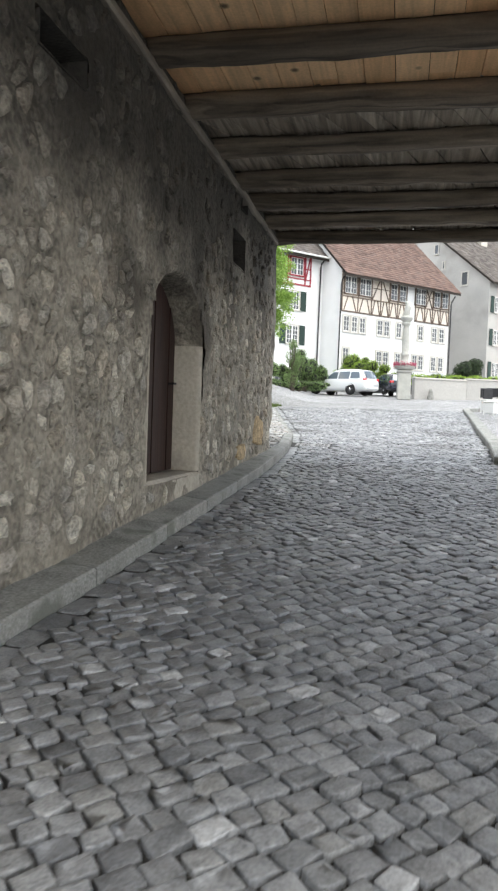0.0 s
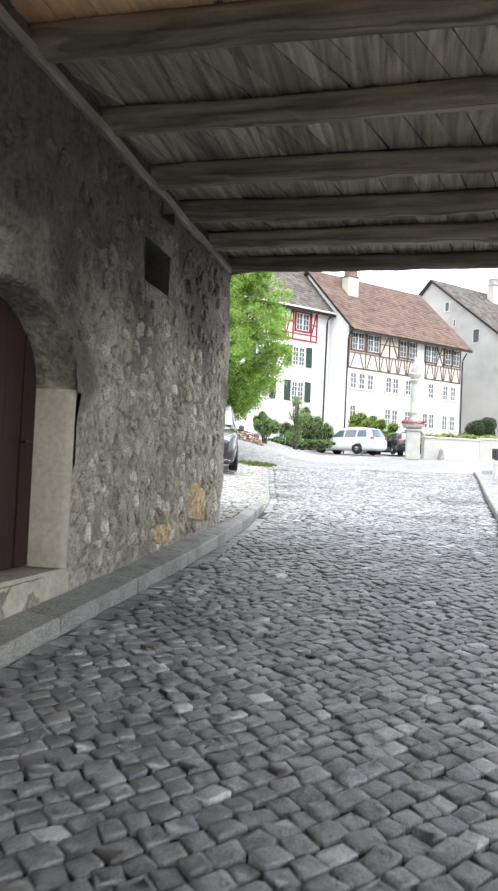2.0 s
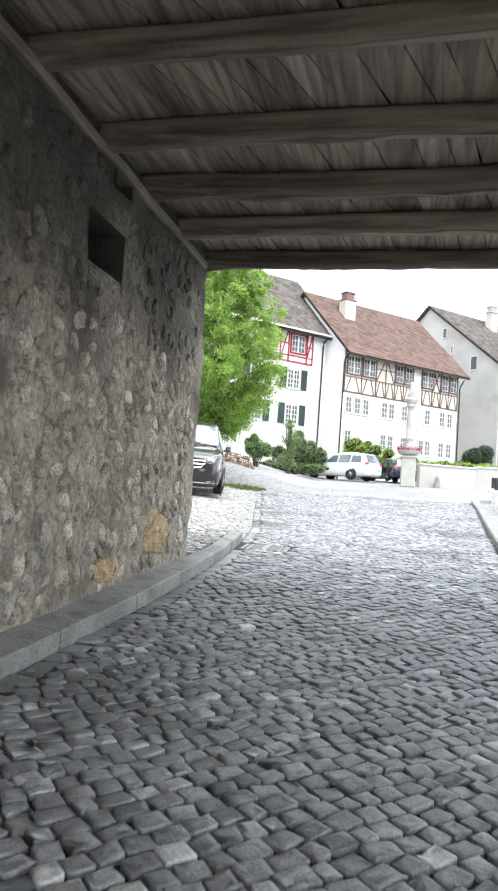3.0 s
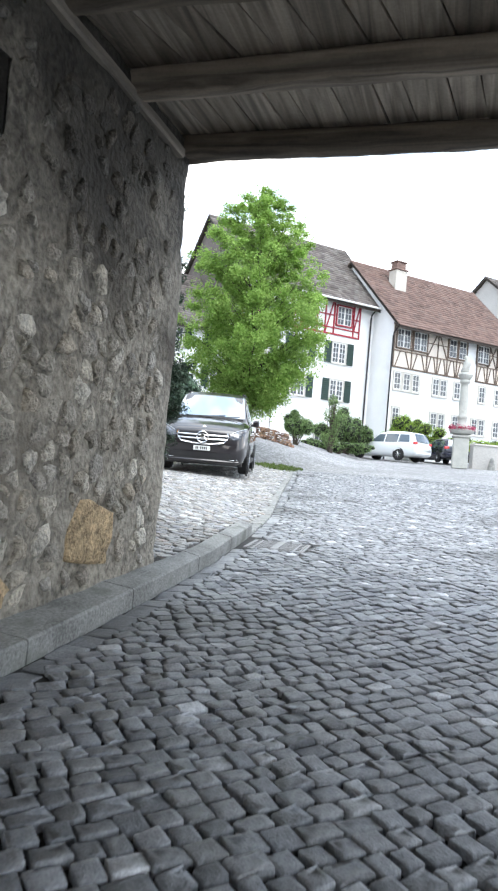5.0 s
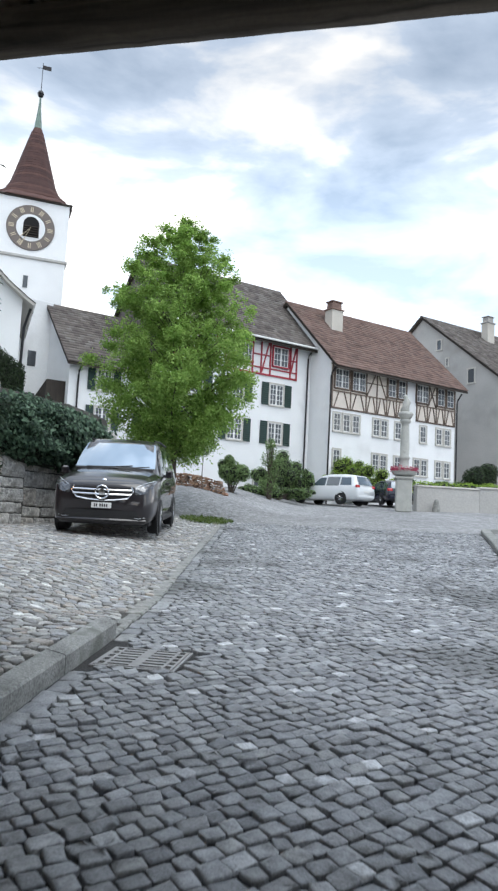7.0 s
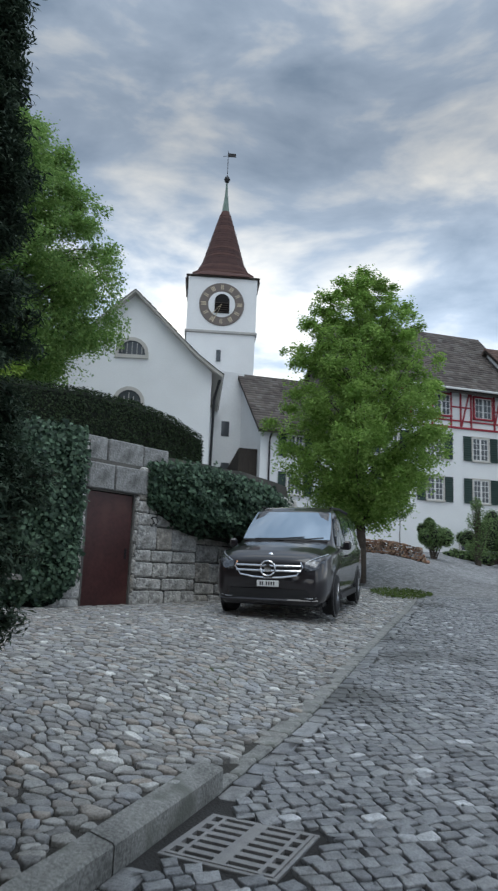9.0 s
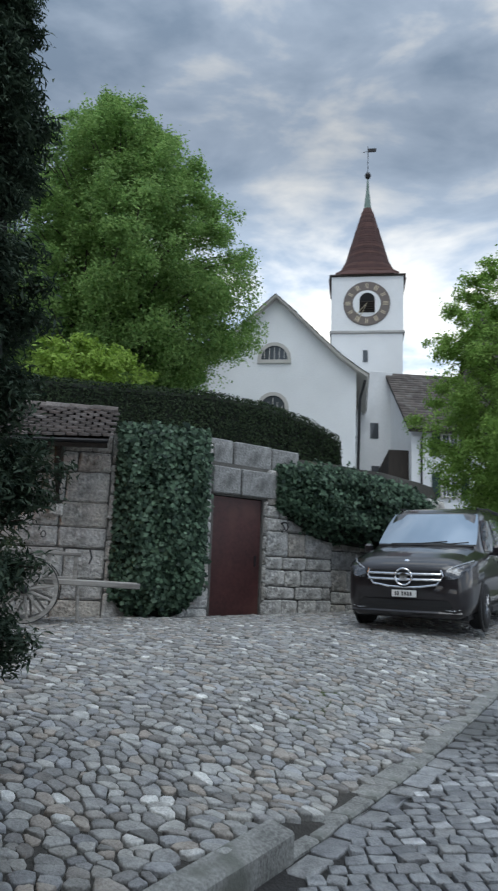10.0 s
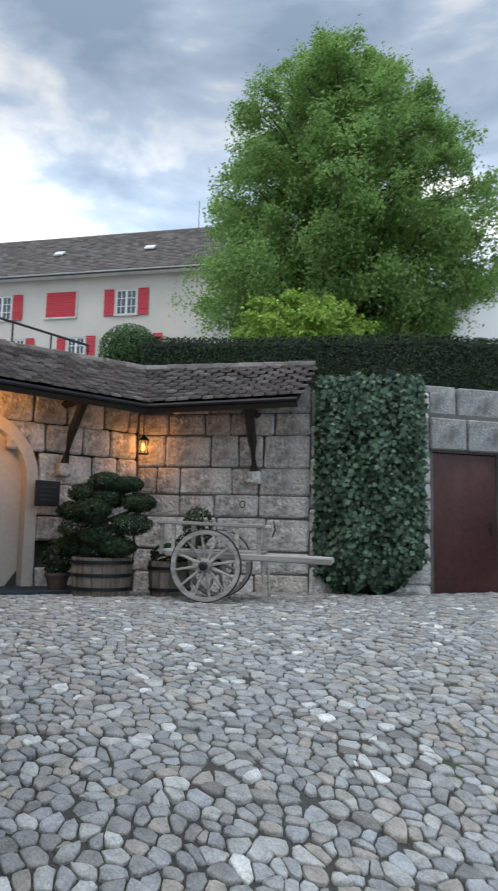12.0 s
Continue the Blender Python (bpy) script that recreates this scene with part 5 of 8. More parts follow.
    spire = part("spire", sp, M_TILES, tow, "steep red-brown tiled spire")
    # tile courses on the spire
    cb = bmesh.new()
    for zz in np.arange(24.7, 30.4, 0.22):
        rr = np.interp(zz, [p[1] for p in prof], [p[0] for p in prof])
        k = min(1, max(0, (zz - 24.3) / 1.2))
        pts = []
        for i in range(16):
            a = 2 * math.pi * (i + 0.5) / 16
            ca, sa = math.cos(a), math.sin(a)
            sq = rr / max(abs(ca), abs(sa))
            oc = rr * 1.04 / max(math.cos((a + math.pi / 8) % (math.pi / 4) - math.pi / 8), 0.5)
            q = (sq * (1 - k) + oc * k)
            pts.append(((q + 0.028) * ca, 2.5 + (q + 0.028) * sa, zz, (q - 0.02) * ca, 2.5 + (q - 0.02) * sa))
        lo = [cb.verts.new((x, y, z)) for x, y, z, _, _ in pts]
        hi = [cb.verts.new((x, y, z + 0.19)) for _, _, z, x, y in pts]
        inn = [cb.verts.new((x, y, z - 0.02)) for _, _, z, x, y in pts]
        for i in range(16):
            j = (i + 1) % 16
            cb.faces.new((lo[i], lo[j], hi[j], hi[i]))
            cb.faces.new((inn[i], inn[j], lo[j], lo[i]))
    part("tile_course", cb, M_TILES, spire)
    part("eaves_board", box(bmesh.new(), (0, 2.5, 24.2), (5.4, 5.4, 0.12), None, 0.03), M_DKWOOD, tow)
    fin = lathe(bmesh.new(), [(0.30, 30.6), (0.26, 31.0), (0.12, 32.2), (0.07, 33.1), (0.05, 33.25)], 12, Matrix.Translation((0, 2.5, 0)))
    part("spire_tip", fin, mat("green_copper", (0.16, 0.22, 0.19), 0.7, 0.2, 3, 30, 0.2), tow, "verdigris copper tip")
    part("ball", lathe(bmesh.new(), [(0.03, 33.2), (0.17, 33.3), (0.25, 33.5), (0.17, 33.7), (0.03, 33.8)], 14, Matrix.Translation((0, 2.5, 0))), M_IRON, tow)
    vane = tube(bmesh.new(), [(0, 2.5, 33.7), (0, 2.5, 36.0)], 0.025, 6)
    box(vane, (0.32, 2.5, 35.65), (0.6, 0.02, 0.32))
    tube(vane, [(-0.4, 2.5, 35.5), (0.2, 2.5, 35.62)], 0.02, 6)
    part("weather_vane", vane, M_IRON, tow)
    # clock
    clk = new("clock")
    clk.parent = tow
    clk.matrix_basis = Matrix.Translation((-0.03, -0.06, 22.08)) @ Matrix.Rotation(radians(90), 4, "X")
    part("dial", lathe(bmesh.new(), [(1.00, 0.0), (1.00, 0.05), (1.60, 0.05), (1.64, 0.03), (1.64, 0.0)], 48), mat("slate_dial", (0.15, 0.125, 0.11), 0.6, 0.1, 3, 20, 0.0), clk, "dark ring-shaped dial with gilt numerals")
    gold = mat("gilt", (0.58, 0.50, 0.36), 0.6, 0.1, 3, 20, 0.0)
    for k in range(12):
        a = 2 * math.pi * k / 12
        nb = bmesh.new()
        for o in ((-0.1, 0.0, 0.1) if k % 2 else (-0.06, 0.06)):
            box(nb, (o, 1.31, 0.06), (0.05, 0.36, 0.02))
        num = part("numeral", nb, gold, clk)
        num.matrix_basis = Matrix.Rotation(a, 4, "Z")
    part("centre_field", lathe(bmesh.new(), [(0.98, 0.0), (0.98, 0.04), (0.01, 0.041)], 40), M_WHITE, clk)
    op = new("belfry_opening")
    op.parent = tow
    op.matrix_basis = Matrix.Translation((0, -0.12, 0))
    part("void", prism(bmesh.new(), arch_pts(1.08, 21.40, 22.88), 0.04), M_BLACK, op)
    for z in np.arange(21.4, 22.1, 0.17):
        part("louvre", box(bmesh.new(), (0, -0.04, z + 0.08), (1.06, 0.12, 0.03), Matrix.Rotation(0.6, 4, "X")), M_DKWOOD, op)
    hb = bmesh.new()
    for a, ln in ((radians(204), 1.5), (radians(221), 1.05)):
        box(hb, (math.sin(a) * ln / 2, math.cos(a) * ln / 2, 0.09), (0.05, ln, 0.02), Matrix.Rotation(-a, 4, "Z"))
    part("clock_pointer", hb, gold, clk)
    part("slit_window", box(bmesh.new(), (-0.1, -0.03, 18.2), (0.32, 0.08, 0.85)), M_PANE, tow)
    part("slit_window", box(bmesh.new(), (2.52, 2.5, 17.4), (0.08, 0.32, 0.85)), M_PANE, tow)


build_church()


# ---- plants ----
def blob_points(rs, n, lobes, shell=0.35):
    """Points scattered in the outer shell of a set of ellipsoid lobes, with outward normals."""
    w = np.array([l[1][0] * l[1][1] + l[1][2] * l[1][0] for l in lobes])
    pick = rs.choice(len(lobes), n, p=w / w.sum())
    c = np.array([l[0] for l in lobes])[pick]
    r = np.array([l[1] for l in lobes])[pick]
    d = rs.normal(0, 1, (n, 3))
    d /= np.linalg.norm(d, axis=1)[:, None]
    k = 1 - shell * rs.beta(1.2, 2.2, n)
    return c + d * r * k[:, None], d


def foliage(name, parent, pts, nrm, size, material, seed, **kw):
    V, F = leaves(pts, nrm, size, seed, **kw)
    ob = new(name, np_mesh(name, V, F, material, smooth=False))
    ob.parent = parent
    return ob


def crown_shape(h, widest):
    """Outline of a crown: its breadth at the height share h."""
    return (h / widest) ** 0.55 if h < widest else max(0.0, 1 - ((h - widest) / (1.03 - widest)) ** 2.1) ** 0.8


def tree(name, x, y, z, crown, trunk_r, n_limbs, per, leaf, leaf_m, seed, label, widest=0.32, lift=0.25, spread=0.20, category="tree"):
    """A broadleaf tree: a tapered trunk, limbs that leave it all the way up, and layered sprays of leaves along the limbs. crown: foot, top, radius."""
    rs = np.random.RandomState(seed)
    z0, z1, rad = crown
    t = thing(name, Matrix.Translation((x, y, z)), label, category)
    wig = min(1.0, trunk_r / 0.15)
    pts = [(0.06 * wig * math.sin(i * 1.3), 0.05 * wig * math.cos(i * 1.7) - 0.05 * wig, (z1 - 0.4) * i / 10) for i in range(11)]
    part("trunk", tube(bmesh.new(), pts, [trunk_r * (1.25 if i == 0 else 1) * (1 - 0.9 * i / 10) for i in range(11)], 10), M_BARK, t, smooth=True)
    P = []
    size = (z1 - z0) * 0.1
    for k in range(n_limbs):
        h = (k + rs.rand()) / n_limbs
        a = k * 2.39996 + rs.uniform(-0.35, 0.35)
        reach = rad * crown_shape(max(h, 0.03), widest) * (0.72 + 0.36 * rs.rand()) * (1 + 0.12 * math.sin(3 * a + seed))
        zt = z0 + (z1 - z0) * h
        base = Vector((0, 0, max(0.75 * z0, zt - reach * (0.35 + lift) - 0.3)))
        tip = Vector((math.cos(a) * reach, math.sin(a) * reach, zt))
        mid = base.lerp(tip, 0.5) + Vector((rs.normal(0, 0.05), rs.normal(0, 0.05), 0.10)) * reach
        path = [base, base.lerp(mid, 0.5) + Vector((0, 0, 0.03 * reach)), mid, mid.lerp(tip, 0.55) + Vector((0, 0, 0.05 * reach)), tip]
        r0 = trunk_r * 0.30 * (1 - 0.75 * h) * min(1.0, 0.4 + reach / rad)
        part("limb", tube(bmesh.new(), path, [r0, r0 * 0.8, r0 * 0.55, r0 * 0.35, 0.006], 5, False), M_BARK, t)
        arr = np.array([list(p) for p in path])
        # sprays: flat, ragged fans of leaves along the outer part of the limb
        n_spray = max(4, int(8 * reach / rad) + 4)
        for q in range(n_spray):
            s = rs.uniform(0.14, 1.02) if q else 1.0
            c = np.array([np.interp(s * 4, range(5), arr[:, j]) for j in range(3)])
            b = a + rs.normal(0, 0.9)
            ln = spread * rad * rs.uniform(0.5, 1.15) * (0.55 + 0.45 * (1 - h))
            m = int(per * rs.uniform(0.5, 1.3))
            u, v, w = rs.beta(1.1, 1.3, m), rs.normal(0, 0.36, m), rs.normal(0, 0.30, m)
            d1, d2 = np.array([math.cos(b), math.sin(b), -0.16]), np.array([-math.sin(b), math.cos(b), 0.0])
            P.append(c + ln * (u[:, None] * d1 * 1.5 + (v * (1.05 - 0.5 * u))[:, None] * d2 + (w - 0.15 * v * v)[:, None] * np.array([0, 0, 1.0])))
    P = np.concatenate(P)
    N = np.tile([0.0, 0.0, 0.6], (len(P), 1)) + 0.5 * (P - np.array([0, 0, (z0 + z1) / 2])) / rad
    foliage("crown", t, P, N, np.full(len(P), leaf), leaf_m, seed)
    return t


def shrub(name, x, y, z, lobes, n, leaf, leaf_m, seed, label, stems=True, core=True, loose=0.0):
    """A bush of leafy clumps on stems, over a core painted as inner shade; loose breaks its outline up into sprays."""
    rs = np.random.RandomState(seed)
    if loose:
        sprays = []
        for c, r in lobes:
            for q in range(11):
                d = rs.normal(0, 1, 3)
                d[2] = abs(d[2]) * 0.9 - 0.15
                d /= np.linalg.norm(d)
                k = rs.uniform(0.24, 0.42)
                sprays.append((tuple(np.array(c) + d * np.array(r) * rs.uniform(0.55, 0.75 + 0.35 * loose)), (r[0] * k, r[1] * k, r[2] * k * 1.15)))
        lobes = [(c, tuple(0.72 * v for v in r)) for c, r in lobes] + sprays
    t = thing(name, Matrix.Translation((x, y, z)), label, "shrub")
    if stems:
        bm = bmesh.new()
        for c, r in lobes:
            tube(bm, [(0.05 * rs.normal(), 0.05 * rs.normal(), -0.05), (c[0] * 0.5, c[1] * 0.5, c[2] * 0.6), c], [0.035, 0.02, 0.008], 5, False)
        part("stem", bm, M_BARK, t)
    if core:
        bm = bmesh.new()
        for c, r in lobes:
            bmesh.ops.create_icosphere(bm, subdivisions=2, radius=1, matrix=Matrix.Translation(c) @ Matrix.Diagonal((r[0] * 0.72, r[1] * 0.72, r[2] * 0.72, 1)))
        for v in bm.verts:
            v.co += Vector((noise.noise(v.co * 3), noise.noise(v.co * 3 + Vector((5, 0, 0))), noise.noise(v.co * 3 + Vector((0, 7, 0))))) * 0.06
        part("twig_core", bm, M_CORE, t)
    P, N = blob_points(rs, n, lobes, 0.55 if loose else 0.30)
    foliage("foliage", t, P, N, np.full(n, leaf), leaf_m, seed)
    return t


# maple by the parked van
tree("maple_tree", -4.45, 32.0, 2.65, (2.1, 9.5, 2.7), 0.15, 135, 125, 0.092, M_LEAFT, 11, "young maple with bright green spring leaves beside the street", widest=0.26)
# great tree on the terrace
tree("beech_tree", -17.9, 28.7, 6.6, (1.4, 13.4, 4.9), 0.42, 270, 190, 0.12, M_LEAFB, 23, "large dense broadleaf tree on the terrace above the wall", widest=0.30, spread=0.20)

# shrubs on the terrace
tree("lime_green_bush", -11.6, 22.8, 5.9, (0.7, 2.25, 1.35), 0.06, 46, 40, 0.11, M_LEAFY, 31, "fresh yellow-green bush behind the hedge", widest=0.35, spread=0.28, category="shrub")
shrub("box_ball", -11.9, 19.05, 5.6, [((0, 0, 0.78), (0.63, 0.63, 0.56))], 6500, 0.05, M_BOX, 32, "clipped round box bush above the tiled roof")
# shrubs below the white houses
def on_ground(x, y, dz=0.0):
    return float(ground_z(np.array(x), np.array(y))) + dz


shrub("lilac_bush", -2.6, 51.6, on_ground(-2.6, 51.6, -0.1), [((0, 0, 1.4), (1.3, 1.1, 1.4)), ((-1.1, 0.3, 1.0), (1.0, 0.9, 0.9)), ((0.9, 0.2, 1.0), (0.9, 0.8, 0.9))], 14000, 0.10, M_LEAFS, 33, "loose grey-green garden bush below the white house", loose=1.0)
shrub("golden_bush", 1.4, 55.4, 3.9, [((0, 0, 1.5), (1.4, 1.1, 1.3)), ((1.4, 0.4, 1.0), (1.3, 1.0, 0.9)), ((-1.3, 0.2, 0.9), (1.0, 0.9, 0.8))], 15000, 0.10, M_LEAFY, 34, "yellow-green rounded shrub behind the parked cars", loose=0.6)
shrub("garden_hedge", 4.6, 55.6, 3.9, [((x, 0, 0.75), (1.1, 0.7, 0.75)) for x in (-1.4, 0, 1.4, 2.8)], 11000, 0.10, M_LEAFS, 35, "low green hedge at the foot of the timbered house", loose=0.4)
shrub("round_bush", -4.3, 42.6, on_ground(-4.3, 42.6, -0.1), [((0, 0, 1.0), (0.78, 0.78, 0.85))], 6500, 0.085, M_LEAFS, 36, "round green bush in the garden", loose=0.15)
shrub("columnar_bush", -3.0, 46.5, on_ground(-3.0, 46.5, -0.1), [((0, 0, 0.8), (0.5, 0.5, 0.8)), ((0.15, 0, 1.9), (0.45, 0.4, 0.9)), ((-0.1, 0.1, 2.7), (0.3, 0.3, 0.6))], 3200, 0.085, M_LEAFS, 37, "loose upright garden shrub with grey-green leaves", core=False, loose=1.3)
shrub("bank_shrub", -3.0, 48.4, on_ground(-3.0, 48.4, -0.1), [((x, 0.2 * x, 0.35), (1.0, 0.7, 0.45)) for x in (-1.2, 0, 1.2)], 7000, 0.09, M_LEAFS, 38, "low ground-cover shrubs on the garden bank", loose=0.8)
shrub("ball_bush", 8.4, 52.3, 4.5, [((0, 0, 0.9), (1.0, 0.9, 0.8)), ((0.5, 0, 1.4), (0.6, 0.6, 0.5))], 2600, 0.13, M_HEDGE, 39, "dark evergreen bush on the low wall")
shrub("flower_border", 7.6, 51.0, 4.35, [((x, 0, 0.35), (0.9, 0.5, 0.45)) for x in (-2.4, -1.2, 0, 1.2, 2.4, 3.6)], 4200, 0.12, M_LEAFY, 40, "leafy plants growing along the top of the low wall")
tree("standard_rose_tree", -5.5, 41.5, on_ground(-5.5, 41.5), (1.75, 2.4, 0.72), 0.028, 14, 9, 0.08, M_LEAFS, 41, "thin young standard tree with a small umbrella crown", widest=0.4)


def build_conifer():
    """A dark conifer: drooping sprays round a straight stem."""
    rs = np.random.RandomState(61)
    z0 = 2.25
    t = thing("conifer_tree", Matrix.Translation((-1.50, 14.06, z0)), "dark green conifer growing from the wooden tub", "tree")
    part("trunk", tube(bmesh.new(), [(0, 0, -0.25), (0.02, 0, 2.2), (0, 0, 4.3)], [0.06, 0.045, 0.01], 8), M_BARK, t)
    bl = bmesh.new()
    P, N = [], []
    for k in range(230):
        h = 0.12 + 4.2 * (k + rs.rand()) / 230
        a = rs.uniform(0, 2 * math.pi)
        ln = (0.62 * (1 - h / 4.6) ** 1.05 + 0.04) * min(1.0, 0.55 + h * 0.6) * rs.uniform(0.75, 1.18)
        tip = Vector((math.cos(a) * ln, math.sin(a) * ln, h - 0.10 * ln + rs.uniform(-0.05, 0.15)))
        tube(bl, [(0, 0, h), Vector((tip.x * 0.5, tip.y * 0.5, h + 0.02)), tip], [0.012, 0.008, 0.003], 4, False)
        m = 680
        s = rs.beta(1.6, 1.1, m)
        base = np.array([[0, 0, h]]) * (1 - s[:, None]) + np.array([list(tip)]) * s[:, None]
        off = rs.normal(0, 1, (m, 3)) * (0.035 + 0.055 * (1 - s[:, None])) * np.array([1, 1, 0.8])
        P.append(base + off)
        N.append(np.tile([math.cos(a) * 0.3, math.sin(a) * 0.3, 0.9], (m, 1)))
    part("branch", bl, M_BARK, t)
    P, N = np.concatenate(P), np.concatenate(N)
    foliage("crown", t, P, N, np.full(len(P), 0.054), M_CONIF, 62, aspect=0.24)
    # dark core stands for the shade between the sprays
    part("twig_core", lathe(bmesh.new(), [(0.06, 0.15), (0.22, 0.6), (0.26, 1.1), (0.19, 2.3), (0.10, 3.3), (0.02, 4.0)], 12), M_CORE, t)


def build_hedge():
    """Clipped yew hedge that follows the terrace wall, its top cut level."""
    t = thing("clipped_hedge", I4, "dark clipped yew hedge along the top of the terrace wall", "hedge")
    line = [(-11.15, 19.0), (-10.5, 20.2), (-9.6, 21.6), (-8.15, 23.6), (-7.75, 25.0), (-7.75, 26.6), (-8.0, 28.4), (-8.7, 29.6)]
    tops = [6.48, 6.52, 6.56, 6.60, 6.6, 6.58, 6.5, 6.1]
    rs = np.random.RandomState(71)
    bm = bmesh.new()
    P, N = [], []
    rings = []
    for i, (x, y) in enumerate(line):
        a, b = Vector(line[max(i - 1, 0)]), Vector(line[min(i + 1, len(line) - 1)])
        d = (b - a).normalized()
        n = Vector((d.y, -d.x))
        zt = tops[i]
        rings.append([bm.verts.new((x + n.x * o, y + n.y * o, z)) for o, z in ((0.05, 4.9), (0.0, zt - 0.15), (-0.12, zt - 0.05), (-0.8, zt - 0.05), (-0.9, 4.9))])
    for r0, r1 in zip(rings, rings[1:]):
        for k in range(4):
            bm.faces.new((r0[k], r0[k + 1], r1[k + 1], r1[k]))
    bm.faces.new(rings[-1])
    bm.faces.new(rings[0][::-1])
    # solid near-black body, painted shade behind the hedge leaves
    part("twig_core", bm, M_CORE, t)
    for i in range(len(line) - 1):
        p, q = np.array(line[i]), np.array(line[i + 1])
        ln = np.linalg.norm(q - p)
        d = (q - p) / ln
        n = np.array([d[1], -d[0]])
        m = int(ln * 3300)
        s = rs.rand(m)
        face = rs.rand(m) < 0.68
        zt = tops[i] * (1 - s) + tops[i + 1] * s
        base = p[None] * (1 - s[:, None]) + q[None] * s[:, None]
        o = np.where(face, rs.normal(0.05, 0.03, m), -rs.rand(m) * 0.9)
        z = np.where(face, 4.9 + (zt - 4.9) * rs.rand(m), zt + rs.normal(0, 0.025, m))
        P.append(np.column_stack([base + n[None] * o[:, None], z]))
        N.append(np.where(face[:, None], np.array([[n[0], n[1], 0.25]]), np.array([[0, 0, 1.0]])))
    m = 3500
    d = rs.rand(m)
    P.append(np.column_stack([-8.7 - 0.8 * d, 29.65 + 0.12 * rs.normal(0, 1, m), 4.9 + 1.25 * rs.rand(m)]))
    N.append(np.tile([0.5, 0.8, 0.2], (m, 1)))
    P, N = np.concatenate(P), np.concatenate(N)
    foliage("foliage", t, P, N, np.full(len(P), 0.055), M_HEDGE, 72)


def build_ivy(name, segs, seed, label, n, leaf=0.10):
    """Ivy over a stretch of the wall: swelling mat of leaves with ragged edges. segs: (x, y) line, top, bottom, bulge."""
    rs = np.random.RandomState(seed)
    t = thing(name, I4, label, "ivy")
    P, N = [], []
    bm = bmesh.new()
    grid = []
    line, tops, bots, bul = segs
    line = np.array(line, float)
    ns, nz = 14, 14
    ts = np.linspace(0, len(line) - 1, ns)
    px = np.interp(ts, range(len(line)), line[:, 0])
    py = np.interp(ts, range(len(line)), line[:, 1])
    zt, zb, bu = (np.interp(ts, range(len(line)), a) for a in (tops, bots, bul))
    d = np.column_stack([np.gradient(px), np.gradient(py)])
    d /= np.linalg.norm(d, axis=1)[:, None]
    nn = np.column_stack([d[:, 1], -d[:, 0]])

    def surf(u, v):
        k = u * (ns - 1)
        g = lambda a: np.interp(k, range(ns), a)
        edge = np.minimum(1, 5 * np.minimum(u, 1 - u) + 0.25) * np.minimum(1, 3.5 * (1 - v) + 0.3) * np.minimum(1, 4 * v + 0.35)
        wob = 0.06 * np.sin(u * 17 + v * 9) + 0.05 * np.sin(v * 23 - u * 11)
        o = g(bu) * edge + wob * edge
        z = g(zb) + (g(zt) - g(zb)) * v
        return np.column_stack([g(px) + g(nn[:, 0]) * o, g(py) + g(nn[:, 1]) * o, z]), np.column_stack([g(nn[:, 0]), g(nn[:, 1]), 0.35 + 0 * u])

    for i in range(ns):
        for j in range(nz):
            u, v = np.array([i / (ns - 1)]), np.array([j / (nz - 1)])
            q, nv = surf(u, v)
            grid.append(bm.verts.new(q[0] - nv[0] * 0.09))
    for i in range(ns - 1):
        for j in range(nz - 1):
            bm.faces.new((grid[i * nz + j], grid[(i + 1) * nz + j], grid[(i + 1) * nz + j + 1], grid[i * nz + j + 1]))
    # near-black sheet under the leaves stands for shade in the gaps
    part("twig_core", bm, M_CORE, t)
    u, v = rs.uniform(-0.03, 1.03, n), rs.rand(n) ** 0.95
    lim = 0.06 + 0.07 * np.sin(u * 31) + 0.05 * np.sin(u * 13 + 2)
    v = np.clip(v, lim * 0.4, 1.03)
    q, nv = surf(np.clip(u, 0, 1), v)
    ex = np.where(u < 0, u, np.where(u > 1, u - 1, 0))
    q[:, :2] += ex[:, None] * 2.0 * np.interp(np.clip(u, 0, 1) * (ns - 1), range(ns), d[:, 0])[:, None] * np.array([[1, 0]]) + ex[:, None] * 2.0 * np.interp(np.clip(u, 0, 1) * (ns - 1), range(ns), d[:, 1])[:, None] * np.array([[0, 1]])
    q += nv * rs.normal(0, 0.085, n)[:, None] + np.array([0, 0, 1]) * rs.normal(0, 0.03, n)[:, None]
    V, F = leaves(q, nv, np.full(n, leaf), seed, droop=0.8, aspect=0.85)
    ob = new("foliage", np_mesh("foliage", V, F, M_IVY, smooth=False))
    ob.parent = t


build_conifer()
build_hedge()
build_ivy("ivy_curtain", ([(-7.50, 20.52), (-7.15, 20.90), (-6.82, 21.28), (-6.68, 21.7)], [5.2, 5.25, 5.22, 5.2], [2.22, 2.08, 2.12, 2.45], [0.28, 0.40, 0.38, 0.22]), 81, "thick curtain of dark glossy ivy hanging over the terrace wall", 15000, 0.088)
build_ivy("ivy_mound", ([(-6.25, 23.35), (-5.95, 24.2), (-5.62, 25.2), (-5.3, 26.3), (-5.2, 27.4)], [4.85, 4.95, 4.9, 4.75, 4.5], [4.05, 3.55, 3.45, 3.45, 3.3], [0.35, 0.55, 0.6, 0.55, 0.4]), 82, "mound of dark ivy over the wall top behind the van", 12500, 0.088)


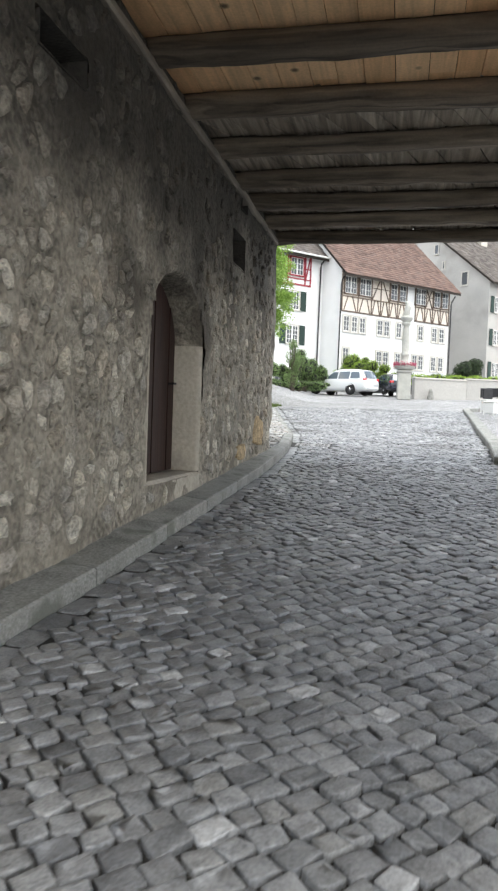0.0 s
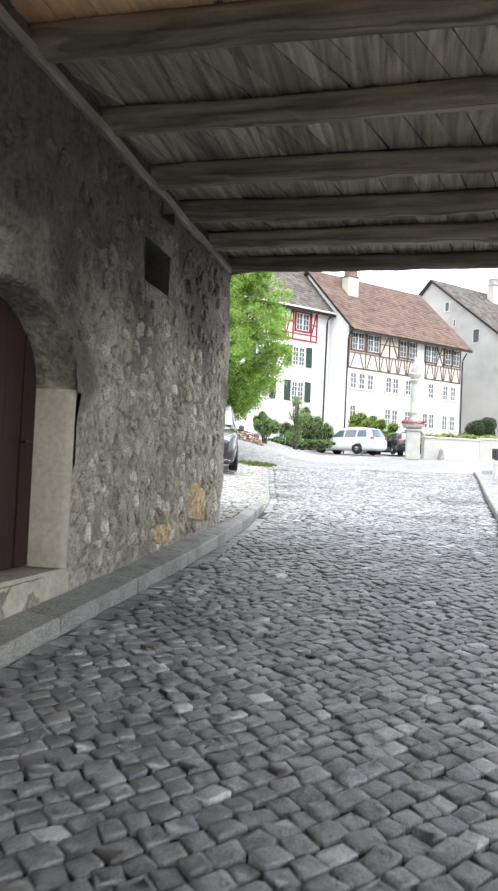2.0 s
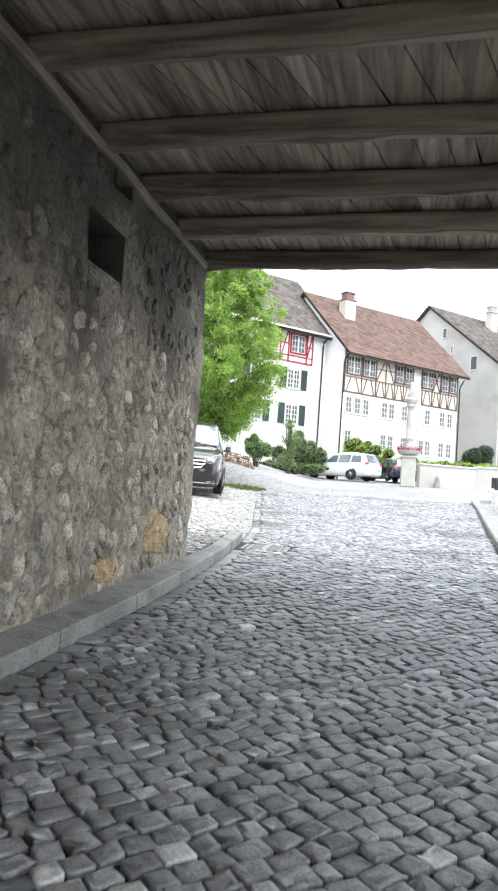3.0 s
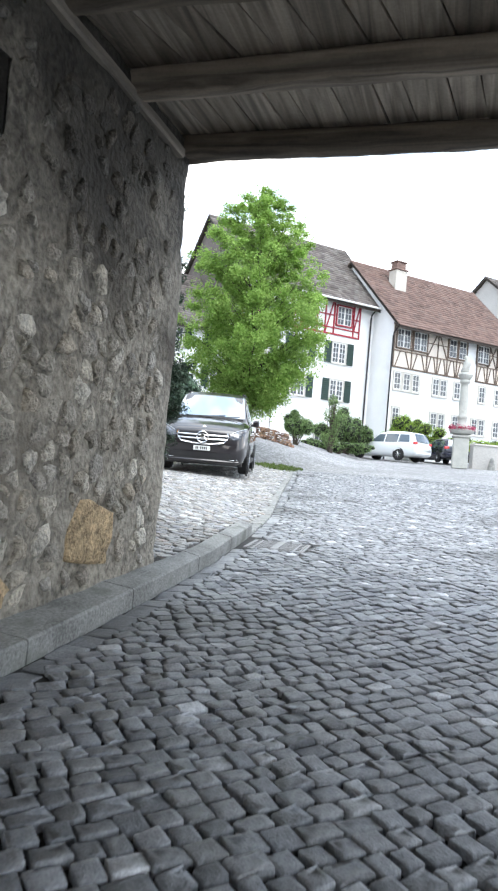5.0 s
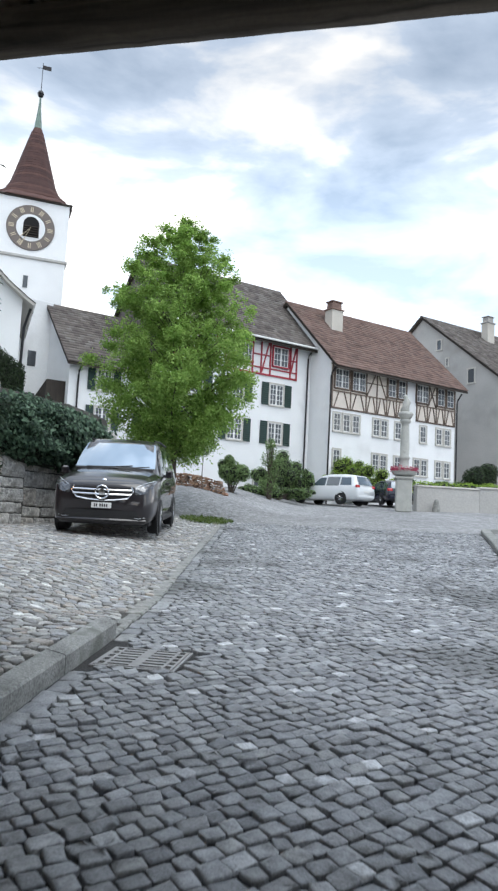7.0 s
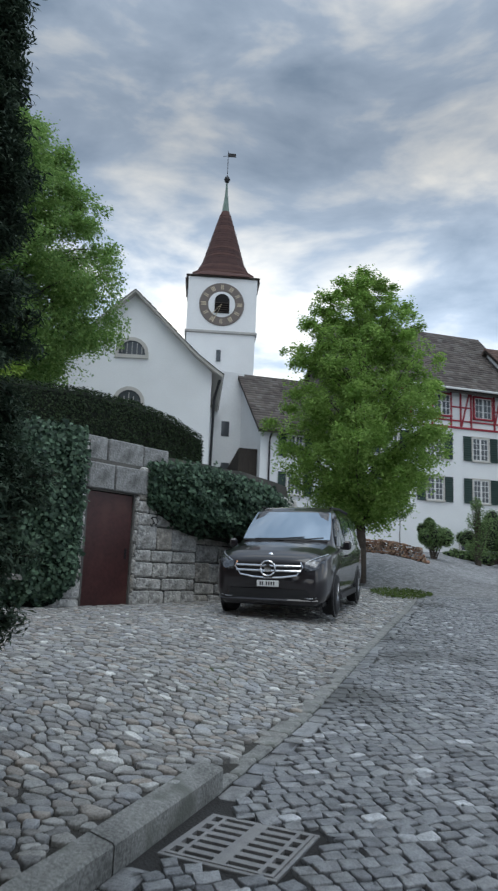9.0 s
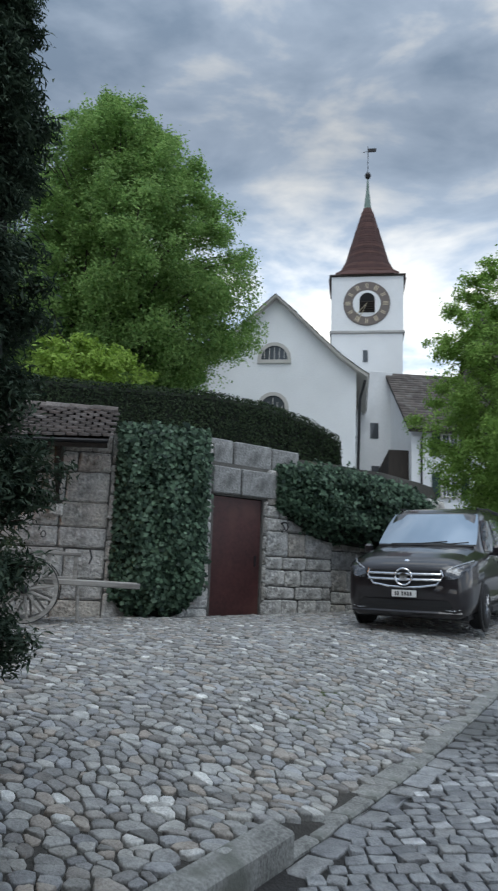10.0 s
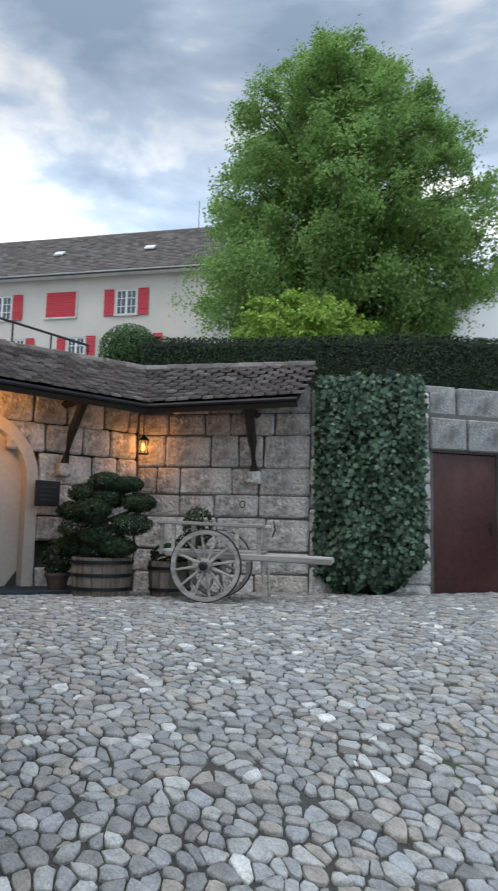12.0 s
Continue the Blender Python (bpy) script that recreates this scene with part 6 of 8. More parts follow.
def build_grass():
    rs = np.random.RandomState(91)
    n = 900
    a, r = rs.uniform(0, 2 * math.pi, n), np.sqrt(rs.rand(n))
    x, y = -2.9 + 0.75 * r * np.cos(a), 30.6 + 1.5 * r * np.sin(a)
    z = ground_z(x, y)
    P = np.column_stack([x, y, z + 0.05])
    V, F = leaves(P, np.tile([1.0, 0, 0.1], (n, 1)), np.full(n, 0.16), 92, aspect=0.2)
    ob = new("grass_tuft", np_mesh("grass_tuft", V, F, M_GRASS, smooth=False))
    tagged(ob, "patch of bright green grass beside the parked van", "grass", kind="stuff")


build_grass()


# ---- tiled lean-to roof on the forecourt wall ----
def tile_mesh():
    bm = bmesh.new()
    pts = [(-0.083, 0.0), (-0.083, 0.26), (0.083, 0.26), (0.083, 0.0), (0.06, -0.030), (0.0, -0.045), (-0.06, -0.030)]
    a = [bm.verts.new((x, y, 0.0)) for x, y in pts]
    b = [bm.verts.new((x, y, 0.030 + 0.010 * (1 - (x / 0.083) ** 2))) for x, y in pts]
    bm.faces.new(a[::-1])
    bm.faces.new(b)
    for i in range(len(pts)):
        bm.faces.new((a[i], a[(i + 1) % 7], b[(i + 1) % 7], b[i]))
    bmesh.ops.recalc_face_normals(bm, faces=bm.faces)
    return bm_mesh("roof_tile", bm, M_TILE1)


TILE = tile_mesh()


def lean_roof(label, e0, e1, r0, r1, seed):
    """A tiled slope from the eave line e0-e1 up to the ridge line r0-r1, with soffit, fascia and ridge tiles."""
    rs = random.Random(seed)
    t = thing("lean_to_roof", I4, label, "roof")
    e0, e1, r0, r1 = (Vector(v) for v in (e0, e1, r0, r1))
    bm = bmesh.new()
    dn = Vector((0, 0, -0.06))
    lo = [bm.verts.new(p + dn) for p in (e0, e1, r1, r0)]
    hi = [bm.verts.new(p + dn * 0.2) for p in (e0, e1, r1, r0)]
    bm.faces.new(lo[::-1])
    bm.faces.new(hi)
    for i in range(4):
        bm.faces.new((lo[i], lo[(i + 1) % 4], hi[(i + 1) % 4], hi[i]))
    part("soffit_board", bm, M_DKWOOD, t)
    d = (e1 - e0).normalized()
    n_out = Vector((d.y, -d.x, 0))
    fb = bmesh.new()
    tube(fb, [e0 - dn * 0 + Vector((0, 0, -0.07)), e1 + Vector((0, 0, -0.07))], 0.055, 4)
    part("fascia_board", fb, M_DKWOOD, t)
    part("gutter", tube(bmesh.new(), [e0 + n_out * 0.05 + Vector((0, 0, -0.02)), e1 + n_out * 0.05 + Vector((0, 0, -0.02))], 0.035, 8), M_IRON, t)
    rows = 10
    cols = int((e1 - e0).length / 0.175)
    for j in range(rows):
        for i in range(cols + 1):
            s = (i + (0.5 if j % 2 else 0.0)) / cols
            if s > 1.01:
                continue
            v = j / rows
            p = (e0.lerp(e1, s)).lerp(r0.lerp(r1, s), v)
            upd = (r0.lerp(r1, s) - e0.lerp(e1, s)).normalized()
            xd = (e1 - e0).lerp(r1 - r0, v).normalized()
            nz = xd.cross(upd).normalized()
            if nz.z < 0:
                nz = -nz
            yd = nz.cross(xd)
            m = Matrix(((xd.x, yd.x, nz.x, p.x), (xd.y, yd.y, nz.y, p.y), (xd.z, yd.z, nz.z, p.z), (0, 0, 0, 1)))
            o = new("roof_tile", TILE)
            o.parent = t
            o.matrix_basis = m @ Matrix.Translation((0, 0, 0.058 + rs.uniform(0, 0.014))) @ Matrix.Rotation(-0.30 + rs.uniform(-0.02, 0.02), 4, "X") @ Matrix.Rotation(rs.uniform(-0.03, 0.03), 4, "Z")
    k = max(2, int((r1 - r0).length / 0.38))
    for i in range(k):
        a, b = r0.lerp(r1, i / k), r0.lerp(r1, (i + 1.08) / k)
        up = Vector((0, 0, 0.035 + rs.uniform(0, 0.012)))
        part("ridge_tile", tube(bmesh.new(), [a + up, b + up], [0.085, 0.075], 8), M_TILE1, t)
    return t


lean_roof("small tiled lean-to roof over the hand cart", (-8.42, 18.08, 4.72), (-6.97, 19.74, 4.80), (-9.52, 18.46, 5.46), (-7.69, 20.50, 5.46), 3)
lean_roof("tiled lean-to roof over the portal", (-7.62, 13.4, 4.80), (-8.42, 18.08, 4.72), (-8.72, 13.4, 5.39), (-9.52, 18.46, 5.46), 4)


def roof_brace(p_wall, n, label):
    """A dark diagonal strut from a stone corbel up to the eave."""
    t = thing("roof_brace", Matrix.Translation(p_wall), label, "timber brace", "roof braces")
    n = Vector(n)
    part("corbel", box(bmesh.new(), n * 0.09 + Vector((0, 0, -0.06)), (0.20, 0.20, 0.18), Matrix.Rotation(math.atan2(n.y, n.x), 4, "Z"), 0.02, 0.01), M_ASH, t, "rough stone corbel")
    part("strut", tube(bmesh.new(), [n * 0.10, n * 0.30 + Vector((0, 0, 0.45)), n * 0.72 + Vector((0, 0, 0.93))], [0.075, 0.07, 0.075], 6), M_DKWOOD, t)
    part("plate", tube(bmesh.new(), [n * 0.0 + Vector((0, 0, 0.92)), n * 0.85 + Vector((0, 0, 0.92))], 0.07, 4), M_DKWOOD, t)


roof_brace((-8.14, 19.77, 3.80), (0.76, -0.65, 0), "dark timber roof brace on the cart wall")
roof_brace((-9.22, 17.1, 3.82), (0.99, 0.13, 0), "dark timber roof brace beside the portal")


# ---- portal ----
def build_portal():
    a, b = (-8.93, 15.0), WALLLINE[1]
    p, d, n, ln = seg_frame(a, b)
    t = tagged(new("door_3"), "arched portal with a pale plastered reveal", "portal", kind="structure")
    t.matrix_basis = frame_m(p + d * 0.8, d, n, 2.0)
    bm = bmesh.new()
    out, inn = arch_pts(1.95, 0.0, 2.55, 14), arch_pts(1.62, 0.0, 2.38, 14)
    rings = [[bm.verts.new((x, y, z)) for x, z in pts] for pts, y in ((out, 0.05), (out, -0.02), (inn, -0.02), (inn, 0.35))]
    for r0, r1 in zip(rings, rings[1:]):
        for i in range(len(out) - 1):
            bm.faces.new((r0[i], r0[i + 1], r1[i + 1], r1[i]))
    bmesh.ops.recalc_face_normals(bm, faces=bm.faces)
    part("reveal", bm, M_CREAM, t)
    part("door_leaf", prism(bmesh.new(), inn, 0.06, Matrix.Translation((0, 0.19, 0))), M_CREAM, t, "pale plastered back of the portal")


build_portal()
pl = thing("wall_plaque", frame_m(Vector((-9.08, 16.84, 0)) + Vector((0.12, 0.016, 0)), Vector((-0.13, 0.99, 0)), Vector((0.99, 0.13, 0)), 3.4), "dark square metal notice plaque on the stone wall", "plaque")
part("plate", box(bmesh.new(), (0, 0, 0), (0.36, 0.03, 0.36), None, 0.006), M_IRON, pl)
for k in range(4):
    part("text_bar", box(bmesh.new(), (0, -0.017, 0.09 - 0.06 * k), (0.22, 0.006, 0.018)), M_HOLESHADE_TEXT, pl)


def lantern(m, watts, label):
    t = thing("wall_lantern", m, label, "lantern")
    for sx, sy in ((-1, -1), (1, -1), (1, 1), (-1, 1)):
        part("post", box(bmesh.new(), (sx * 0.055, sy * 0.055, 0), (0.014, 0.014, 0.2)), M_IRON, t)
    part("base", box(bmesh.new(), (0, 0, -0.105), (0.14, 0.14, 0.02), None, 0.004), M_IRON, t)
    part("cap", lathe(bmesh.new(), [(0.10, 0.10), (0.095, 0.115), (0.04, 0.16), (0.012, 0.19)], 4, Matrix.Rotation(radians(45), 4, "Z")), M_IRON, t)
    part("hanger", tube(bmesh.new(), [(0, 0, 0.18), (0, 0, 0.62)], 0.008, 6), M_IRON, t)
    part("flame_bulb", lathe(bmesh.new(), [(0.008, -0.06), (0.028, -0.03), (0.030, 0.01), (0.012, 0.06)], 10), M_BULB, t, "glowing warm bulb")
    lamp = bpy.data.lights.new("lantern_light", "POINT")
    lamp.energy, lamp.color, lamp.shadow_soft_size = watts, (1.0, 0.36, 0.06), 0.05
    lo = new("lantern_light", lamp)
    lo.parent = t
    lo.matrix_basis = Matrix.Translation((0, 0, -0.0))
    return t


M_BULB = mat("warm_bulb", (1.0, 0.27, 0.04), 0.4, 0.02, 2, 10, 0.0, emit=4.0)
lantern(Matrix.Translation((-9.02, 18.28, 4.18)), 8, "small iron lantern glowing orange in the wall corner")
lantern(Matrix.Translation((-8.55, 15.75, 4.46)), 34, "glowing iron lantern under the portal roof")

mt = thing("door_mat", frame_m(Vector((-8.72, 16.2, 0)), Vector((-0.13, 0.99, 0)), Vector((0.99, 0.13, 0)), float(court_z(-8.72, 16.2)) + 0.012), "dark blue-grey mat on the step before the portal", "mat")
part("carpet", box(bmesh.new(), (0, 0, 0.01), (2.6, 1.0, 0.05), None, 0.01), mat("blue_mat", (0.02, 0.032, 0.045), 0.95, 0.2, 5, 80, 0.4, 0.004), mt)


# ---- hand cart ----
def build_cart():
    base = float(ground_z(np.array(-6.75), np.array(18.45)))
    hub = Vector((-6.62, 18.22, 0))
    d = Vector((0.64, 0.77, 0)).normalized()
    n = Vector((d.y, -d.x, 0))
    R = 0.44
    t = thing("hand_cart", frame_m(hub, d, n, base + R), "old grey wooden hand cart with large spoked wheels", "cart")

    def wheel(y):
        w = new("wheel")
        w.parent = t
        w.matrix_basis = Matrix.Translation((0, y, 0)) @ Matrix.Rotation(radians(90), 4, "X")
        bm = bmesh.new()
        rings = []
        for k in range(48):
            a = 2 * math.pi * k / 48
            rings.append([bm.verts.new((r * math.cos(a), r * math.sin(a), z)) for r, z in ((R - 0.012, -0.03), (R - 0.012, 0.03), (R - 0.065, 0.028), (R - 0.065, -0.028))])
        for k in range(48):
            for i in range(4):
                bm.faces.new((rings[k][i], rings[(k + 1) % 48][i], rings[(k + 1) % 48][(i + 1) % 4], rings[k][(i + 1) % 4]))
        part("rim", bm, M_CARTW, w, smooth=False)
        bm = bmesh.new()
        rings = []
        for k in range(48):
            a = 2 * math.pi * k / 48
            rings.append([bm.verts.new((r * math.cos(a), r * math.sin(a), z)) for r, z in ((R, -0.028), (R, 0.028), (R - 0.012, 0.028), (R - 0.012, -0.028))])
        for k in range(48):
            for i in range(4):
                bm.faces.new((rings[k][i], rings[(k + 1) % 48][i], rings[(k + 1) % 48][(i + 1) % 4], rings[k][(i + 1) % 4]))
        part("iron_tyre", bm, M_IRON, w)
        for k in range(12):
            a = 2 * math.pi * (k + 0.3) / 12
            c, s = math.cos(a), math.sin(a)
            part("spoke", tube(bmesh.new(), [(c * 0.06, s * 0.06, 0), (c * 0.25, s * 0.25, 0), (c * (R - 0.06), s * (R - 0.06), 0)], [0.022, 0.017, 0.014], 6), M_CARTW, w)
        hubm = part("hub", lathe(bmesh.new(), [(0.045, -0.12), (0.075, -0.06), (0.085, 0.0), (0.075, 0.06), (0.05, 0.12)], 14), M_CARTW, w)
        part("hub_cap", lathe(bmesh.new(), [(0.055, 0.10), (0.055, 0.13), (0.03, 0.145)], 12), M_IRON, hubm)

    wheel(-0.02)
    wheel(0.78)
    part("axle", tube(bmesh.new(), [(0, -0.1, 0), (0, 0.86, 0)], 0.03, 8), M_CARTW, t)
    for y in (0.12, 0.64):
        part("shaft", box(bmesh.new(), (0.48, y, 0.11), (2.05, 0.07, 0.08), Matrix.Rotation(radians(1.5), 4, "Y"), 0.012), M_CARTW, t)
        part("top_rail", box(bmesh.new(), (0.02, y - 0.02, 0.50), (1.35, 0.05, 0.045), Matrix.Rotation(radians(1.5), 4, "Y"), 0.008), M_CARTW, t)
        for x in (-0.6, -0.2, 0.25, 0.62):
            part("upright", box(bmesh.new(), (x, y, 0.31), (0.05, 0.045, 0.38), None, 0.006), M_CARTW, t)
    part("floor_board", box(bmesh.new(), (0.0, 0.38, 0.165), (1.3, 0.56, 0.03), None, 0.004), M_CARTW, t)
    for y in (0.15, 0.60):
        part("prop_leg", tube(bmesh.new(), [(0.66, y, 0.12), (0.70, y, -R)], 0.022, 6), M_CARTW, t)
    part("handle_hook", tube(bmesh.new(), [(0.80, 0.1, 0.55), (0.83, 0.05, 0.45), (0.80, 0.02, 0.36)], 0.012, 6), M_IRON, t)


build_cart()
shrub("cart_plant", -7.25, 18.4, 2.60, [((0, 0, 0.38), (0.24, 0.2, 0.26))], 500, 0.06, M_HEDGE, 43, "small dry dark plant standing in the hand cart", core=False)


# ---- tubs and pots ----
def stave_tub(x, y, r0, r1, h, label, n=18, hoops=(0.25, 0.75), sx=1.0):
    z = float(ground_z(np.array(x), np.array(y)))
    t = thing("wooden_tub", Matrix.Translation((x, y, z)), label, "planter")
    for k in range(n):
        a0, a1 = 2 * math.pi * (k + 0.03) / n, 2 * math.pi * (k + 0.97) / n
        bm = bmesh.new()
        vs = []
        for zz, r in ((0, r0), (h * 0.5, (r0 + r1) / 2 + 0.012), (h, r1)):
            for rr in (r, r - 0.03):
                for a in (a0, a1):
                    vs.append(bm.verts.new((rr * math.cos(a) * sx, rr * math.sin(a), zz)))
        for i in (0, 4):
            bm.faces.new((vs[i], vs[i + 1], vs[i + 5], vs[i + 4]))
            bm.faces.new((vs[i + 2], vs[i + 6], vs[i + 7], vs[i + 3]))
            bm.faces.new((vs[i], vs[i + 4], vs[i + 6], vs[i + 2]))
            bm.faces.new((vs[i + 1], vs[i + 3], vs[i + 7], vs[i + 5]))
        bm.faces.new((vs[8], vs[9], vs[11], vs[10]))
        part("stave", bm, M_TUBW, t)
    for f in hoops:
        r = r0 + (r1 - r0) * f + 0.016
        part("hoop", lathe(bmesh.new(), [(r - 0.004, h * f - 0.022), (r + 0.003, h * f - 0.022), (r + 0.005, h * f + 0.022), (r - 0.003, h * f + 0.022)], 28), M_IRON, t)
    part("soil", lathe(bmesh.new(), [(r1 - 0.05, h - 0.12), (r1 - 0.04, h - 0.06), (0.02, h - 0.04)], 20), M_DIRT, t)
    return t, z + h


_, zt = stave_tub(-1.50, 14.06, 0.25, 0.36, 0.80, "tapered grey wooden tub with black iron hoops", hoops=(0.42, 0.80))
shrub("tub_plant", -1.50, 14.06, zt - 0.06, [((0, 0, 0.10), (0.36, 0.34, 0.16)), ((-0.2, 0.15, 0.22), (0.2, 0.2, 0.15))], 1600, 0.055, M_CONIF, 44, "low dark evergreen plant filling the wooden tub", core=False)
_, zt = stave_tub(-8.05, 17.40, 0.37, 0.40, 0.50, "wide half-barrel planter of weathered grey staves", 20, (0.2, 0.55, 0.88))


def build_bonsai(x, y, z):
    """Cloud-pruned pine: pads of dense needles on bent branches."""
    pads = [((0.0, 0.0, 1.02), 0.24), ((0.28, 0.22, 0.98), 0.20), ((-0.22, -0.18, 0.86), 0.27), ((0.02, 0.05, 0.80), 0.26), ((0.36, 0.34, 0.74), 0.24), ((0.10, -0.20, 0.64), 0.27), ((-0.34, -0.30, 0.62), 0.26), ((0.34, 0.26, 0.46), 0.28), ((-0.24, -0.25, 0.38), 0.30), ((0.06, -0.05, 0.30), 0.32), ((-0.38, -0.28, 0.16), 0.26), ((0.30, 0.10, 0.16), 0.26), ((0.0, 0.0, 0.12), 0.30)]
    t = thing("cloud_pruned_pine", Matrix.Translation((x, y, z)), "dark cloud-pruned pine in the half-barrel planter", "tree")
    part("trunk", tube(bmesh.new(), [(0, 0, -0.15), (0.06, 0.04, 0.28), (-0.04, -0.02, 0.6), (0.02, 0, 0.98)], [0.09, 0.07, 0.05, 0.02], 8), M_BARK, t)
    rs = np.random.RandomState(64)
    for k, (c, r) in enumerate(pads):
        part("branch", tube(bmesh.new(), [(0.02, 0, c[2] - 0.25), (c[0] * 0.6, c[1] * 0.6, c[2] - 0.14), (c[0], c[1], c[2] - 0.06)], [0.03, 0.022, 0.012], 6), M_BARK, t)
        n = 2000
        P, N = blob_points(rs, n, [(np.array(c), np.array([r, r, r * 0.55]))], 0.45)
        foliage("needle_pad", t, P, N + np.array([0, 0, 0.5]), np.full(n, 0.045), M_PINE, 650 + k, aspect=0.35)


M_PINE = leaf_mat("pine_needle", (0.008, 0.018, 0.009), (0.045, 0.075, 0.032), 0.1)
build_bonsai(-8.05, 17.40, zt - 0.02)
_, zt2 = stave_tub(-7.75, 18.25, 0.26, 0.30, 0.46, "small round wooden planter beside the hand cart", 14, (0.2, 0.8))
shrub("planter_herb", -7.75, 18.25, zt2 - 0.08, [((0, 0, 0.16), (0.28, 0.28, 0.16)), ((0.18, 0.1, 0.28), (0.12, 0.12, 0.16))], 900, 0.06, M_PINE, 45, "leafy dark green plant in the small planter", core=False)
pt = thing("clay_pot", Matrix.Translation((-8.55, 16.95, float(ground_z(np.array(-8.55), np.array(16.95))))), "small dark clay pot beside the portal", "flower pot")
part("pot_body", lathe(bmesh.new(), [(0.10, 0), (0.15, 0.2), (0.17, 0.24), (0.17, 0.28), (0.13, 0.28), (0.12, 0.2)], 18), mat("clay", (0.09, 0.06, 0.05), 0.85, 0.2, 6, 40, 0.2), pt)
shrub("pot_plant", -8.55, 16.95, float(ground_z(np.array(-8.55), np.array(16.95))) + 0.24, [((0, 0, 0.25), (0.22, 0.22, 0.26))], 800, 0.06, M_PINE, 46, "small leafy plant in the clay pot", core=False)
for i, (x, y, z) in enumerate(((-6.28, 23.42, 3.70), (-6.20, 23.44, 3.72))):
    hk = thing("wall_hook", Matrix.Translation((x + 0.10, y, z)), "black wrought iron bracket on the terrace wall", "bracket", "wall hooks")
    part("rod", tube(bmesh.new(), [(-0.16, 0, 0.08), (0.0, 0, 0.08), (0.05, 0, 0.0), (0.0, 0, -0.08), (-0.04, 0, -0.02)], 0.012, 6), M_IRON, hk)
rg = thing("tether_ring", Matrix.Translation((-8.22, 19.58, 3.38)), "small iron tether ring on the stone wall", "ring")
rb = bmesh.new()
tube(rb, [(0.04 + 0.02 * math.cos(a) * 0.7, 0.05 * math.cos(a) * 0.7, -0.04 + 0.05 * math.sin(a)) for a in np.linspace(0, 2 * math.pi, 14)], 0.009, 6)
part("ring", rb, M_IRON, rg)


# ---- drain grate ----
def build_drain():
    (x, y), w, h = (-0.04, 14.83), 0.56, 0.50
    t = thing("drain_grate", Matrix.Translation((x, y, float(road_z(x, y)) - 0.008)) @ Matrix.Rotation(0.056, 4, "X") @ Matrix.Rotation(radians(-1), 4, "Z"), "flat cast iron drain grate beside the kerb", "drain")
    part("void", box(bmesh.new(), (0, 0, -0.03), (w - 0.02, h - 0.02, 0.01)), M_BLACK, t)
    bm = bmesh.new()
    for xa, xb in ((-0.28, -0.262), (-0.216, -0.196), (-0.036, 0.036), (0.196, 0.216), (0.262, 0.28)):
        box(bm, ((xa + xb) / 2, 0, 0), (xb - xa, h, 0.03))
    for x0, wd, n, slot in ((-0.239, 0.046, 5, 0.062), (-0.116, 0.16, 7, 0.034), (0.116, 0.16, 7, 0.034), (0.239, 0.046, 5, 0.062)):
        step = h / n
        box(bm, (x0, -h / 2 + (step - slot) / 4, 0), (wd, (step - slot) / 2, 0.03))
        box(bm, (x0, h / 2 - (step - slot) / 4, 0), (wd, (step - slot) / 2, 0.03))
        for k in range(1, n):
            box(bm, (x0, -h / 2 + k * step, 0), (wd, step - slot, 0.03))
    part("grate_plate", bm, M_GRATE, t, "worn slotted iron plate")
    for k, (c, sz) in enumerate((((0, h / 2 + 0.012, -0.004), (w + 0.05, 0.022, 0.03)), ((0, -h / 2 - 0.012, -0.004), (w + 0.05, 0.022, 0.03)), ((w / 2 + 0.013, 0, -0.004), (0.022, h, 0.03)), ((-w / 2 - 0.013, 0, -0.004), (0.022, h, 0.03)))):
        part("frame_bar", box(bmesh.new(), c, sz, None, 0.003), M_GRATE, t)


build_drain()


# ---- cars ----
def sweep(st, key, y):
    return float(np.interp(y, st["y"], st[key]))


def car_ring(st, y, grow=0.0):
    w, wt, top, zb, belt = (sweep(st, k, y) for k in ("w", "wt", "top", "zb", "belt"))
    belt = min(belt, top - 0.06)
    hw = [(0.0, zb), (w * 0.86, zb), (w * 0.97, zb + 0.07), (w, zb + 0.22), (w * 1.005, (zb + belt) / 2), (w * 0.995, belt - 0.05), (w * 0.965, belt)]
    for f in (0.35, 0.7, 0.92):
        hw.append((w * 0.965 + (wt - w * 0.965) * f, belt + (top - 0.05 - belt) * f))
    hw += [(wt * 0.93, top - 0.02), (wt * 0.75, top), (wt * 0.4, top + 0.012), (0.0, top + 0.016)]
    return [(x + (grow if x > 0 else 0), y, z) for x, z in hw] + [(-x - grow, y, z) for x, z in hw[-2:0:-1]]


def car_body(st, L):
    bm = bmesh.new()
    ys = sorted(set([round(v, 3) for v in st["y"]] + [round(L * i / 36, 3) for i in range(37)]))
    rings = [[bm.verts.new(p) for p in car_ring(st, y)] for y in ys]
    k = len(rings[0])
    for r0, r1 in zip(rings, rings[1:]):
        for i in range(k):
            bm.faces.new((r0[i], r1[i], r1[(i + 1) % k], r0[(i + 1) % k]))
    bm.faces.new(rings[0])
    bm.faces.new(rings[-1][::-1])
    bmesh.ops.recalc_face_normals(bm, faces=bm.faces)
    return bm


def side_x(st, y, z):
    w, wt, top, belt = (sweep(st, k, y) for k in ("w", "wt", "top", "belt"))
    f = max(0.0, min(1.0, (z - belt) / max(top - 0.05 - belt, 0.05)))
    return w * 0.965 + (wt - w * 0.965) * f


